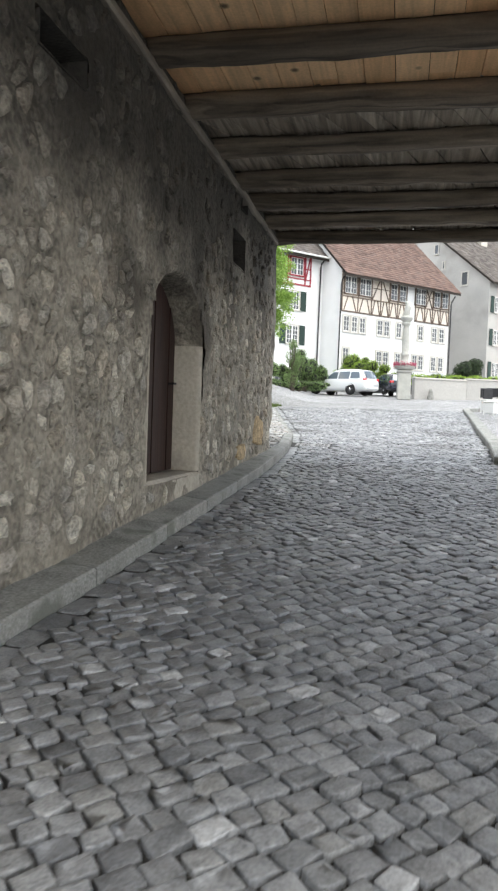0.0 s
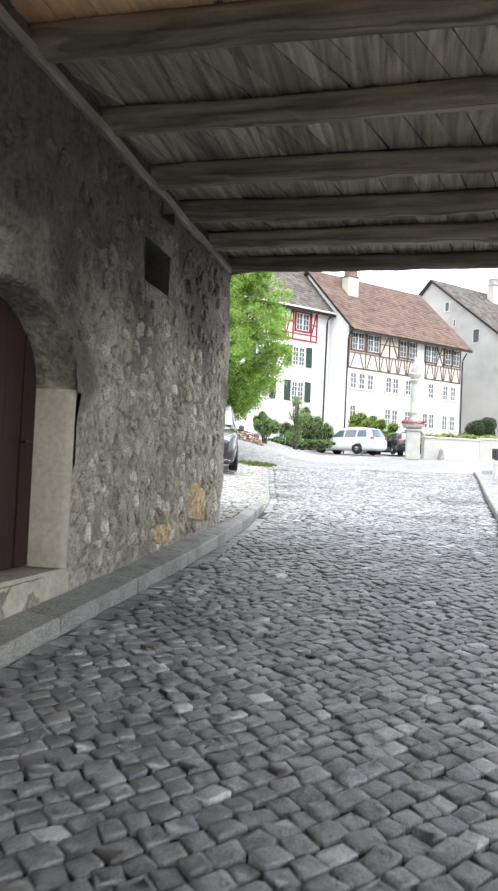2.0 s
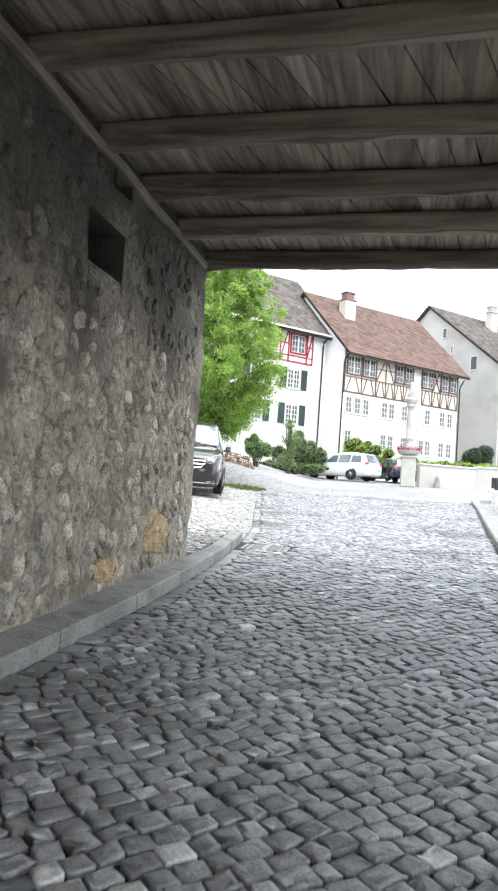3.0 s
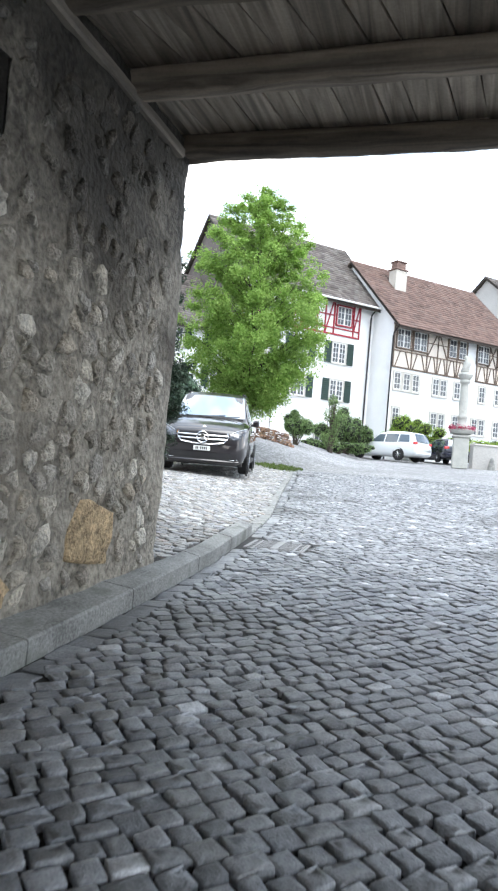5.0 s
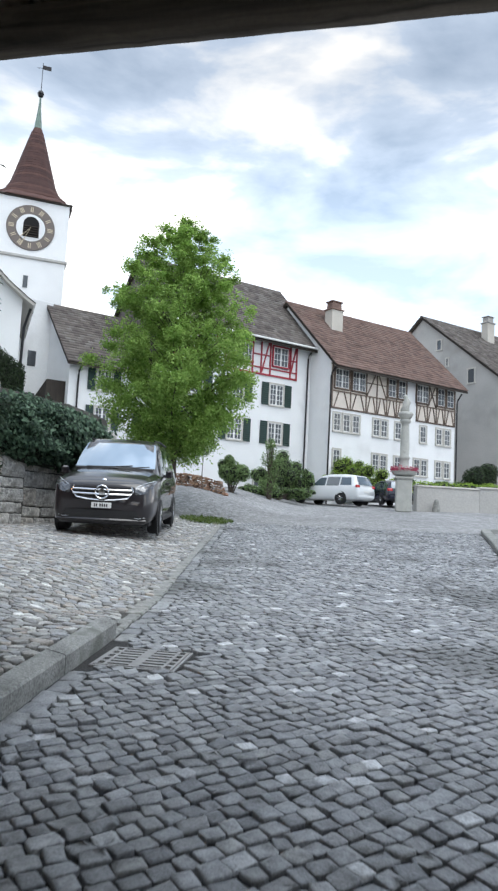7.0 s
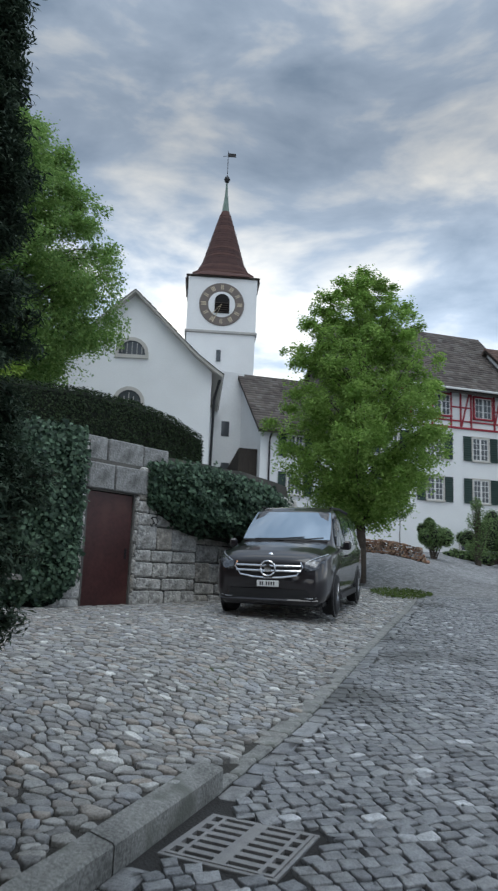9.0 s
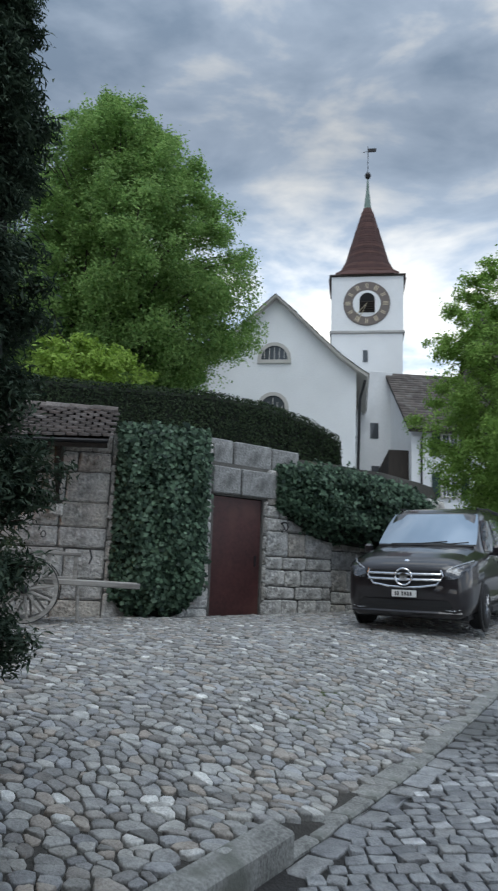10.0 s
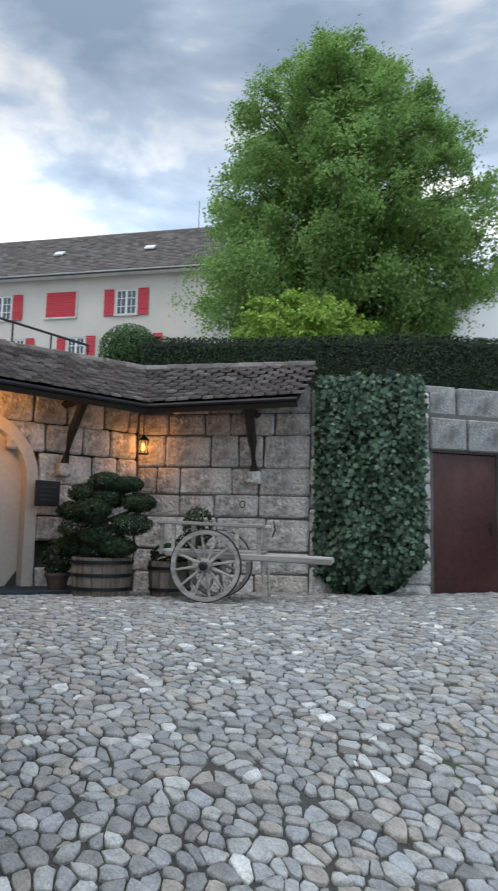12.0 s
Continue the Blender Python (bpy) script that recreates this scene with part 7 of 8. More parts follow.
def nose_y(st, x, z):
    """How far back the nose of a car lies at half width x and height z."""
    for y in np.arange(0.0, 1.2, 0.01):
        right = [(px, pz) for px, _, pz in car_ring(st, y)[:14]]
        best = max((xa + (xb - xa) * (z - za) / (zb - za) for (xa, za), (xb, zb) in zip(right, right[1:]) if zb > za and za <= z <= zb), default=-1.0)
        if best >= abs(x):
            return float(y)
    return 0.6


def side_panel(st, sgn, y0, y1, z0, z1, y0t=None, y1t=None, out=0.012, nseg=5):
    """A window or trim that lies on the flank."""
    bm = bmesh.new()
    y0t, y1t = y0 if y0t is None else y0t, y1 if y1t is None else y1t
    g = []
    for i in range(nseg + 1):
        row = []
        for j in range(4):
            v = j / 3
            y = (y0 + (y1 - y0) * i / nseg) * (1 - v) + (y0t + (y1t - y0t) * i / nseg) * v
            z = z0 + (z1 - z0) * v
            row.append(bm.verts.new((sgn * (side_x(st, y, z) + out), y, z)))
        g.append(row)
    for a, b in zip(g, g[1:]):
        for j in range(3):
            bm.faces.new((a[j], b[j], b[j + 1], a[j + 1]) if sgn > 0 else (a[j], a[j + 1], b[j + 1], b[j]))
    return bm


def front_panel(pts, nx=8, bulge=0.05):
    """A curved pane between a lower and an upper edge: pts of (half width, y, z) from bottom to top."""
    bm = bmesh.new()
    g = []
    for hw, y, z in pts:
        g.append([bm.verts.new((hw * t, y + bulge * t * t, z)) for t in np.linspace(-1, 1, nx + 1)])
    for a, b in zip(g, g[1:]):
        for i in range(nx):
            bm.faces.new((a[i], a[i + 1], b[i + 1], b[i]))
    return bm


def wheel_at(t, x, y, r, w, sgn):
    wh = new("wheel")
    wh.parent = t
    wh.matrix_basis = Matrix.Translation((x, y, r)) @ Matrix.Rotation(radians(90 * sgn), 4, "Y")
    part("tyre", lathe(bmesh.new(), [(r * 0.66, -w / 2), (r * 0.9, -w / 2), (r, -w * 0.32), (r, w * 0.32), (r * 0.9, w / 2), (r * 0.66, w / 2)], 28), M_TYRE, wh, smooth=True)
    part("rim", lathe(bmesh.new(), [(r * 0.66, -w * 0.2), (r * 0.66, w * 0.46), (r * 0.60, w * 0.46), (r * 0.58, w * 0.28), (r * 0.12, w * 0.34)], 24), M_DRIM, wh)
    for k in range(7):
        a = 2 * math.pi * k / 7
        part("rim_spoke", tube(bmesh.new(), [(r * 0.1 * math.cos(a), r * 0.1 * math.sin(a), w * 0.42), (r * 0.6 * math.cos(a), r * 0.6 * math.sin(a), w * 0.42)], [0.03, 0.02], 5), M_CHROME, wh)


M_VAN = mat("dark_brown_metallic", (0.014, 0.011, 0.013), 0.30, 0.06, 2, 300, 0.0, coat=1.0)
M_VAN.node_tree.nodes["Principled BSDF"].inputs["Specular IOR Level"].default_value = 0.3
M_WCAR = mat("white_car_paint", (0.72, 0.74, 0.75), 0.3, 0.03, 2, 100, 0.0, coat=0.5)
M_BCAR = mat("dark_blue_car_paint", (0.012, 0.014, 0.03), 0.25, 0.03, 2, 100, 0.0, coat=0.6)
M_CGLASS = mat("car_glass", (0.10, 0.13, 0.16), 0.04, 0.02, 1, 5, 0.0, metal=0.25, coat=1.0)
# paler than the other car glass: sky reflection partly put into its colour
M_WSCREEN = mat("sky_tinted_windscreen", (0.24, 0.29, 0.34), 0.05, 0.02, 1, 5, 0.0, metal=0.55, coat=1.0)
M_TYRE = mat("tyre_rubber", (0.015, 0.015, 0.016), 0.85, 0.2, 6, 60, 0.3, 0.003)
M_DRIM = mat("shadowed_rim", (0.07, 0.07, 0.075), 0.4, 0.1, 4, 40, 0.0, metal=0.7)
M_CHROME = mat("chrome", (0.75, 0.76, 0.78), 0.12, 0.03, 3, 40, 0.0, metal=1.0)
M_TRIMB = mat("black_plastic", (0.012, 0.012, 0.013), 0.55, 0.2, 8, 90, 0.1, 0.002)
M_HEADL = mat("headlight_glass", (0.12, 0.125, 0.135), 0.10, 0.5, 14, 40, 0.0, metal=0.6, coat=1.0)
M_DLINE = mat("light_guide", (0.45, 0.47, 0.50), 0.3, 0.05, 5, 40, 0.0, metal=0.3)
M_TAILL = mat("red_tail_light", (0.55, 0.015, 0.02), 0.15, 0.1, 5, 40, 0.0, coat=1.0)
M_PLATE = mat("number_plate", (0.75, 0.75, 0.73), 0.5, 0.03, 5, 40, 0.0)


def build_van():
    fwd = Vector((0.175, -0.985, 0)).normalized()
    front = Vector((-3.12, 22.22, 0))
    z = float(ground_z(np.array(-3.2), np.array(23.2))) + 0.0
    # local y runs from the nose to the tail
    m = Matrix(((-fwd.y, -fwd.x, 0, front.x), (fwd.x, -fwd.y, 0, front.y), (0, 0, 1, z), (0, 0, 0, 1))) @ Matrix.Rotation(math.atan(0.045), 4, "X")
    t = thing("parked_van", m, "dark brown metallic passenger van parked on the forecourt", "van")
    L = 5.14
    st = {"y": [0.0, 0.06, 0.20, 0.55, 0.95, 1.22, 1.95, 2.25, 3.2, 4.5, 4.95, 5.14],
          "w": [0.76, 0.84, 0.905, 0.95, 0.965, 0.965, 0.965, 0.965, 0.965, 0.96, 0.95, 0.91],
          "wt": [0.66, 0.72, 0.76, 0.79, 0.80, 0.80, 0.72, 0.74, 0.745, 0.74, 0.72, 0.70],
          "top": [0.84, 0.95, 1.03, 1.12, 1.18, 1.22, 1.77, 1.86, 1.89, 1.87, 1.82, 1.70],
          "zb": [0.24, 0.20, 0.20, 0.22, 0.24, 0.25, 0.25, 0.25, 0.25, 0.25, 0.27, 0.32],
          "belt": [0.80, 0.88, 0.95, 1.02, 1.06, 1.08, 1.10, 1.10, 1.12, 1.14, 1.14, 1.14]}
    body = part("body", car_body(st, L), M_VAN, t, smooth=True)
    ws = part("windscreen", front_panel([(0.79, 1.20, 1.235), (0.775, 1.42, 1.40), (0.745, 1.66, 1.575), (0.70, 1.90, 1.745)], 10, 0.11), M_WSCREEN, t, "pale reflecting windscreen", smooth=True)
    ws.matrix_basis = Matrix.Translation((0, -0.012, 0.020))
    part("wiper", tube(bmesh.new(), [(-0.55, 1.22, 1.255), (-0.05, 1.20, 1.265), (0.35, 1.24, 1.30)], 0.010, 5), M_TRIMB, t)
    part("wiper", tube(bmesh.new(), [(0.05, 1.20, 1.255), (0.40, 1.21, 1.262), (0.68, 1.27, 1.29)], 0.010, 5), M_TRIMB, t)
    part("scuttle", tube(bmesh.new(), [(-0.76, 1.27, 1.225), (0, 1.17, 1.235), (0.76, 1.27, 1.225)], 0.03, 6), M_TRIMB, t)
    for sg in (-1, 1):
        part("side_window", side_panel(st, sg, 1.42, 2.45, 1.16, 1.66, 1.92, 2.45), M_CGLASS, t)
        part("side_window", side_panel(st, sg, 2.55, 3.65, 1.18, 1.70), M_CGLASS, t)
        part("side_window", side_panel(st, sg, 3.75, 4.85, 1.20, 1.70, 3.75, 4.78), M_CGLASS, t)
        part("door_seam", side_panel(st, sg, 2.49, 2.505, 0.36, 1.70, out=0.004, nseg=1), M_TRIMB, t)
        part("door_seam", side_panel(st, sg, 1.30, 1.315, 0.50, 1.10, out=0.004, nseg=1), M_TRIMB, t)
        part("door_handle", box(bmesh.new(), (sg * 0.985, 2.30, 0.98), (0.04, 0.2, 0.04), None, 0.008), M_VAN, t)
        part("sill", box(bmesh.new(), (sg * 0.95, 2.6, 0.27), (0.07, 2.3, 0.10), None, 0.02), M_TRIMB, t)
        for yy in (0.93, 4.13):
            part("wheel_arch", lathe(bmesh.new(), [(0.0, -0.02), (0.40, -0.02), (0.40, 0.012), (0.0, 0.012)], 28, Matrix.Translation((sg * 0.955, yy, 0.36)) @ Matrix.Rotation(radians(90 * sg), 4, "Y")), M_TRIMB, t)
            wheel_at(t, sg * 0.875, yy, 0.345, 0.235, sg)
        mir = new("mirror")
        mir.parent = t
        part("mirror_arm", box(bmesh.new(), (sg * 1.0, 1.62, 1.12), (0.14, 0.08, 0.05), None, 0.01), M_TRIMB, mir)
        part("mirror_shell", box(bmesh.new(), (sg * 1.06, 1.60, 1.17), (0.15, 0.10, 0.16), None, 0.035), M_VAN, mir)
        # headlights wrap round the corner
        hl, g = bmesh.new(), []
        for x, z0, z1 in ((0.585, 0.745, 0.875), (0.66, 0.745, 0.925), (0.74, 0.765, 0.965), (0.81, 0.80, 0.995), (0.865, 0.845, 1.02), (0.90, 0.90, 1.035)):
            g.append([hl.verts.new((sg * x, nose_y(st, x, z0 + (z1 - z0) * v) - 0.014, z0 + (z1 - z0) * v)) for v in (0.0, 0.35, 0.7, 1.0)])
        for a, b in zip(g, g[1:]):
            for k in range(3):
                hl.faces.new((a[k], b[k], b[k + 1], a[k + 1]))
        head = part("headlight", hl, M_HEADL, t, "dark glazed headlight with a bright upper edge", smooth=True)
        part("light_strip", tube(bmesh.new(), [(sg * x, nose_y(st, x, z) - 0.018, z) for x, z in ((0.62, 0.885), (0.70, 0.93), (0.78, 0.965), (0.85, 0.995), (0.89, 1.015))], 0.010, 6), M_DLINE, head)
        # thin bright trim line low on the bumper corner, no lamp
        part("fog_lamp", tube(bmesh.new(), [(sg * x, nose_y(st, x, z) - 0.008, z) for x, z in ((0.58, 0.325), (0.68, 0.315), (0.78, 0.335))], 0.005, 6), M_DLINE, t)
        part("roof_rail", tube(bmesh.new(), [(sg * 0.66, 2.15, 1.86), (sg * 0.67, 3.2, 1.90), (sg * 0.66, 4.7, 1.88)], 0.018, 6), M_TRIMB, t)
    gr = new("grille")
    gr.parent = t
    part("grille_field", front_panel([(0.44, -0.035, 0.66), (0.53, -0.032, 0.76), (0.52, -0.026, 0.87)], 10, 0.012), M_TRIMB, gr)
    rim = [(-0.52, -0.02, 0.88), (-0.555, -0.02, 0.80), (-0.46, -0.03, 0.67), (-0.22, -0.05, 0.635), (0, -0.06, 0.625), (0.22, -0.05, 0.635), (0.46, -0.03, 0.67), (0.555, -0.02, 0.80), (0.52, -0.02, 0.88)]
    part("grille_frame", tube(bmesh.new(), rim, 0.016, 6), M_CHROME, gr)
    for z in (0.735, 0.815):
        part("grille_bar", tube(bmesh.new(), [(x, -0.062 + 0.03 * x * x / 0.27, z + 0.01 * abs(x)) for x in np.linspace(-0.53, 0.53, 9)], 0.019, 6), M_CHROME, gr)
    eb = bmesh.new()
    tube(eb, [(0.118 * math.cos(a), -0.085, 0.775 + 0.118 * math.sin(a)) for a in np.linspace(0, 2 * math.pi, 29)], 0.014, 6)
    part("badge_ring", eb, M_CHROME, gr)
    part("badge_disc", lathe(bmesh.new(), [(0.06, 0), (0.06, 0.012), (0.02, 0.016)], 18, Matrix.Translation((0, -0.075, 0.775)) @ Matrix.Rotation(radians(90), 4, "X")), M_CHROME, gr)
    part("bonnet_badge", lathe(bmesh.new(), [(0.035, 0), (0.035, 0.008), (0.01, 0.01)], 14, Matrix.Translation((0, 0.12, 0.99)) @ Matrix.Rotation(radians(60), 4, "X")), M_CHROME, t)
    part("bumper_intake", front_panel([(0.62, -0.020, 0.29), (0.68, -0.026, 0.37), (0.62, -0.026, 0.45)], 10, 0.012), M_TRIMB, t)
    part("bumper_lip", tube(bmesh.new(), [(x, -0.03 + 0.12 * x * x, 0.275) for x in np.linspace(-0.8, 0.8, 11)], 0.03, 6), M_VAN, t)
    npl = new("number_plate")
    npl.parent = t
    part("plate", box(bmesh.new(), (0, -0.055, 0.535), (0.36, 0.012, 0.10), None, 0.004), M_PLATE, npl)
    for k, (x, w) in enumerate(((-0.12, 0.022), (-0.085, 0.022), (-0.02, 0.022), (0.02, 0.022), (0.06, 0.022), (0.10, 0.022))):
        part("character_bar", box(bmesh.new(), (x, -0.063, 0.535), (w, 0.004, 0.055)), M_TRIMB, npl)
    part("underbody", box(bmesh.new(), (0, 2.5, 0.24), (1.7, 4.6, 0.12)), M_TRIMB, t)
    return t


build_van()


def build_car(name, m, paint, label, L=4.6, h=1.66, wgn=True):
    t = thing(name, m, label, "car")
    s = h / 1.66
    st = {"y": [0.0, 0.1, 0.4, 1.0, 1.25, 2.1, 2.6, 3.6, 4.25, 4.5, 4.6],
          "w": [0.66, 0.78, 0.86, 0.89, 0.90, 0.90, 0.90, 0.90, 0.88, 0.85, 0.80],
          "wt": [0.55, 0.62, 0.68, 0.72, 0.74, 0.63, 0.63, 0.63, 0.60, 0.58, 0.58],
          "top": [0.62 * s, 0.74 * s, 0.86 * s, 0.98 * s, 1.04 * s, 1.55 * s, 1.64 * s, 1.64 * s, 1.56 * s, 1.20 * s, 0.85 * s],
          "zb": [0.25, 0.20, 0.20, 0.22, 0.22, 0.22, 0.22, 0.22, 0.24, 0.28, 0.34],
          "belt": [0.60 * s, 0.70 * s, 0.80 * s, 0.90 * s, 0.93 * s, 0.95 * s, 0.96 * s, 0.98 * s, 1.0 * s, 1.0 * s, 0.8 * s]}
    part("body", car_body(st, 4.6), paint, t, smooth=True)
    for sg in (-1, 1):
        part("side_window", side_panel(st, sg, 1.55, 2.5, 1.0 * s, 1.45 * s, 2.1, 2.5), M_CGLASS, t)
        part("side_window", side_panel(st, sg, 2.58, 3.4, 1.0 * s, 1.48 * s), M_CGLASS, t)
        part("side_window", side_panel(st, sg, 3.48, 4.2, 1.03 * s, 1.46 * s, 3.48, 4.05), M_CGLASS, t)
        part("tail_light", box(bmesh.new(), (sg * 0.72, 4.50, 0.98 * s), (0.30, 0.14, 0.16), None, 0.03), M_TAILL, t)
        part("headlight", box(bmesh.new(), (sg * 0.66, 0.10, 0.68 * s), (0.26, 0.2, 0.14), None, 0.03), M_HEADL, t)
        part("mirror", box(bmesh.new(), (sg * 0.98, 1.5, 1.02 * s), (0.18, 0.12, 0.14), None, 0.03), paint, t)
        for yy in (0.85, 3.55):
            part("wheel_arch", lathe(bmesh.new(), [(0.0, -0.02), (0.37, -0.02), (0.37, 0.01), (0.0, 0.01)], 24, Matrix.Translation((sg * 0.892, yy, 0.33)) @ Matrix.Rotation(radians(90 * sg), 4, "Y")), M_TRIMB, t)
            wheel_at(t, sg * 0.81, yy, 0.32, 0.21, sg)
    rw = part("rear_window", front_panel([(0.66, 4.50, 1.05 * s), (0.62, 4.40, 1.28 * s), (0.57, 4.27, 1.50 * s)], 8, -0.05), M_CGLASS, t)
    rw.matrix_basis = Matrix.Translation((0, 0.10, 0.02))
    part("windscreen", front_panel([(0.70, 1.25, 1.06 * s), (0.66, 1.7, 1.33 * s), (0.60, 2.08, 1.53 * s)], 8, 0.08), M_CGLASS, t)
    part("number_plate", box(bmesh.new(), (0, 4.60, 0.70 * s), (0.5, 0.02, 0.12), None, 0.004), M_PLATE, t)
    part("rear_bumper", box(bmesh.new(), (0, 4.56, 0.45), (1.55, 0.12, 0.18), None, 0.04), paint, t)


def car_pose(x, y, heading):
    return Matrix.Translation((x, y, float(ground_z(np.array(x), np.array(y + 1))) - 0.01)) @ Matrix.Rotation(radians(heading), 4, "Z") @ Matrix.Translation((0, -2.3, 0))


build_car("white_car", car_pose(-0.15, 52.2, -124) @ Matrix.Diagonal((1.05, 1.07, 1.05, 1)), M_WCAR, "white estate car parked before the shrubs")
build_car("dark_car", car_pose(3.3, 54.2, -160), M_BCAR, "dark blue car parked beside the fountain", h=1.48)


# ---- fountain column and low wall ----
def build_fountain():
    x, y = 3.83, 46.9
    z = float(road_z(x, y))
    t = thing("fountain_column", Matrix.Translation((x, y, z)), "carved pale stone fountain column with a statue and flowers", "fountain")
    st = mat("fountain_stone", (0.40, 0.40, 0.37), 0.85, 0.18, 2.5, 25, 0.4, 0.012, stain=((0.27, 0.27, 0.24), 1.8, 0.6))
    part("plinth", box(bmesh.new(), (0, 0, 0.80), (0.80, 0.80, 1.65), None, 0.04), st, t)
    part("plinth_moulding", box(bmesh.new(), (0, 0, 1.69), (0.94, 0.94, 0.13), None, 0.04), st, t)
    part("flower_bowl", lathe(bmesh.new(), [(0.26, 1.75), (0.56, 1.86), (0.66, 2.02), (0.62, 2.06), (0.26, 2.04)], 24), st, t)
    part("column", lathe(bmesh.new(), [(0.30, 2.04), (0.33, 2.2), (0.23, 2.36), (0.23, 2.64), (0.29, 2.72), (0.22, 2.80), (0.235, 3.4), (0.20, 4.3), (0.185, 4.5), (0.27, 4.56), (0.28, 4.66), (0.22, 4.72)], 20), st, t, smooth=True)
    part("capital", lathe(bmesh.new(), [(0.22, 4.70), (0.33, 4.85), (0.39, 4.98), (0.36, 5.06), (0.27, 5.10)], 16), st, t)
    rs = np.random.RandomState(3)
    n = 900
    a = rs.uniform(0, 2 * math.pi, n)
    P = np.column_stack([0.60 * np.cos(a), 0.60 * np.sin(a), 2.06 + 0.12 * rs.rand(n)]) + rs.normal(0, 0.06, (n, 3))
    foliage("flower", t, P, np.tile([0, 0, 1.0], (n, 1)), np.full(n, 0.09), leaf_mat("pink_petal", (0.35, 0.03, 0.08), (0.55, 0.12, 0.20), 0.2), 8)
    bm = lathe(bmesh.new(), [(0.20, 5.09), (0.23, 5.2), (0.18, 5.4), (0.21, 5.6), (0.13, 5.74), (0.11, 5.82), (0.13, 5.92), (0.04, 6.02)], 12)
    for v in bm.verts:
        v.co.x += 0.05 * math.sin(v.co.z * 7)
    statue = thing("statue", Matrix.Translation((x, y, z)), "small weathered stone statue on the fountain column", "statue")
    part("statue_body", bm, st, statue, smooth=True)
    # low garden wall behind the fountain
    for i, (a, b) in enumerate((((4.6, 48.2), (8.0, 49.6)), ((8.0, 49.6), (12.0, 50.6)), ((12.0, 50.6), (17, 51.2)))):
        p, d, nn, ln = seg_frame(a, b)
        zz = float(road_z(a[0], a[1])) - 0.1
        w = tagged(new("wall_garden", bm_mesh("wall_garden", box(bmesh.new(), (0, 0, 0.7), (ln + 0.02, 0.4, 1.4), None, 0.03), M_GREYR)), "low weathered grey garden wall behind the fountain", "wall", kind="structure")
        w.matrix_basis = frame_m(p + d * (ln / 2) - nn * 0.2, d, nn, zz)
        c = tagged(new("wall_coping", bm_mesh("wall_coping", box(bmesh.new(), (0, 0, 1.44), (ln + 0.02, 0.52, 0.1), None, 0.02), M_TRIM)), "stone coping of the low garden wall", "wall", kind="structure")
        c.matrix_basis = frame_m(p + d * (ln / 2) - nn * 0.2, d, nn, zz)
    for x, y in ((5.6, 48.1), (10.1, 49.6)):
        b = thing("stone_bollard", Matrix.Translation((x, y, float(road_z(x, y)))), "small dark pointed stone bollard before the low wall", "bollard", "stone bollards")
        part("post", lathe(bmesh.new(), [(0.22, -0.05), (0.20, 0.2), (0.10, 0.62), (0.02, 0.7)], 10), M_KERB, b)


build_fountain()


# ---- white chairs of the terrace across the street ----
def terrace_chair(x, y, turn):
    t = thing("terrace_chair", Matrix.Translation((x, y, float(road_z(x, y)) + 0.10)) @ Matrix.Rotation(radians(turn), 4, "Z"), "white metal terrace chair with a dark backrest", "chair", "terrace chairs")
    wm = MATS["painted_window_frame"]
    for sx in (-0.2, 0.2):
        for sy in (-0.2, 0.2):
            part("leg", tube(bmesh.new(), [(sx, sy, 0), (sx * 0.9, sy * 0.9, 0.44)], 0.022, 6), wm, t)
    part("seat", box(bmesh.new(), (0, 0, 0.45), (0.46, 0.46, 0.05), None, 0.015), wm, t)
    part("backrest", box(bmesh.new(), (0, 0.22, 0.72), (0.46, 0.04, 0.34), None, 0.012), M_IRON, t, "dark backrest")
    part("side_panel", box(bmesh.new(), (0, 0, 0.24), (0.42, 0.42, 0.34), None, 0.02), wm, t)


for c in ((5.55, 28.6, 20), (5.95, 30.2, -15), (5.3, 26.6, 40), (6.4, 27.4, 80)):
    terrace_chair(*c)


# ---- firewood stacked before the garden ----
def build_firewood():
    t = thing("firewood_stack", I4, "low stack of split reddish-brown firewood before the garden", "firewood")
    m = mat("split_firewood", (0.22, 0.13, 0.08), 0.9, 0.35, 9, 60, 0.5, 0.008, rnd="object", cols=[(0.14, 0.085, 0.06), (0.27, 0.15, 0.10), (0.36, 0.23, 0.15), (0.20, 0.15, 0.12)])
    rs = random.Random(12)
    logs = []
    for k in range(7):
        sides = rs.choice((4, 5, 6))
        r = rs.uniform(0.05, 0.085)
        bm = bmesh.new()
        ends = [[bm.verts.new((r * rs.uniform(0.8, 1.15) * math.cos(2 * math.pi * i / sides), y, r * rs.uniform(0.65, 0.95) * math.sin(2 * math.pi * i / sides))) for i in range(sides)] for y in (-0.19, 0.19)]
        for i in range(sides):
            bm.faces.new((ends[0][i], ends[0][(i + 1) % sides], ends[1][(i + 1) % sides], ends[1][i]))
        bm.faces.new(ends[0][::-1])
        bm.faces.new(ends[1])
        bmesh.ops.recalc_face_normals(bm, faces=bm.faces)
        logs.append(bm_mesh("log", bm, m))
    for r in range(5):
        n = 21 - r
        for k in range(n):
            x = -6.5 + 0.128 * (k + 0.5 * r) + rs.uniform(-0.015, 0.015)
            y = 39.0 + 0.10 * (x + 6.5) + rs.uniform(-0.04, 0.04)
            o = new("log", rs.choice(logs))
            o.parent = t
            o.matrix_basis = Matrix.Translation((x, y, on_ground(x, y, 0.05 + 0.105 * r))) @ Matrix.Rotation(rs.uniform(-0.15, 0.15), 4, "Z") @ Matrix.Rotation(rs.uniform(0, 6.2), 4, "Y")


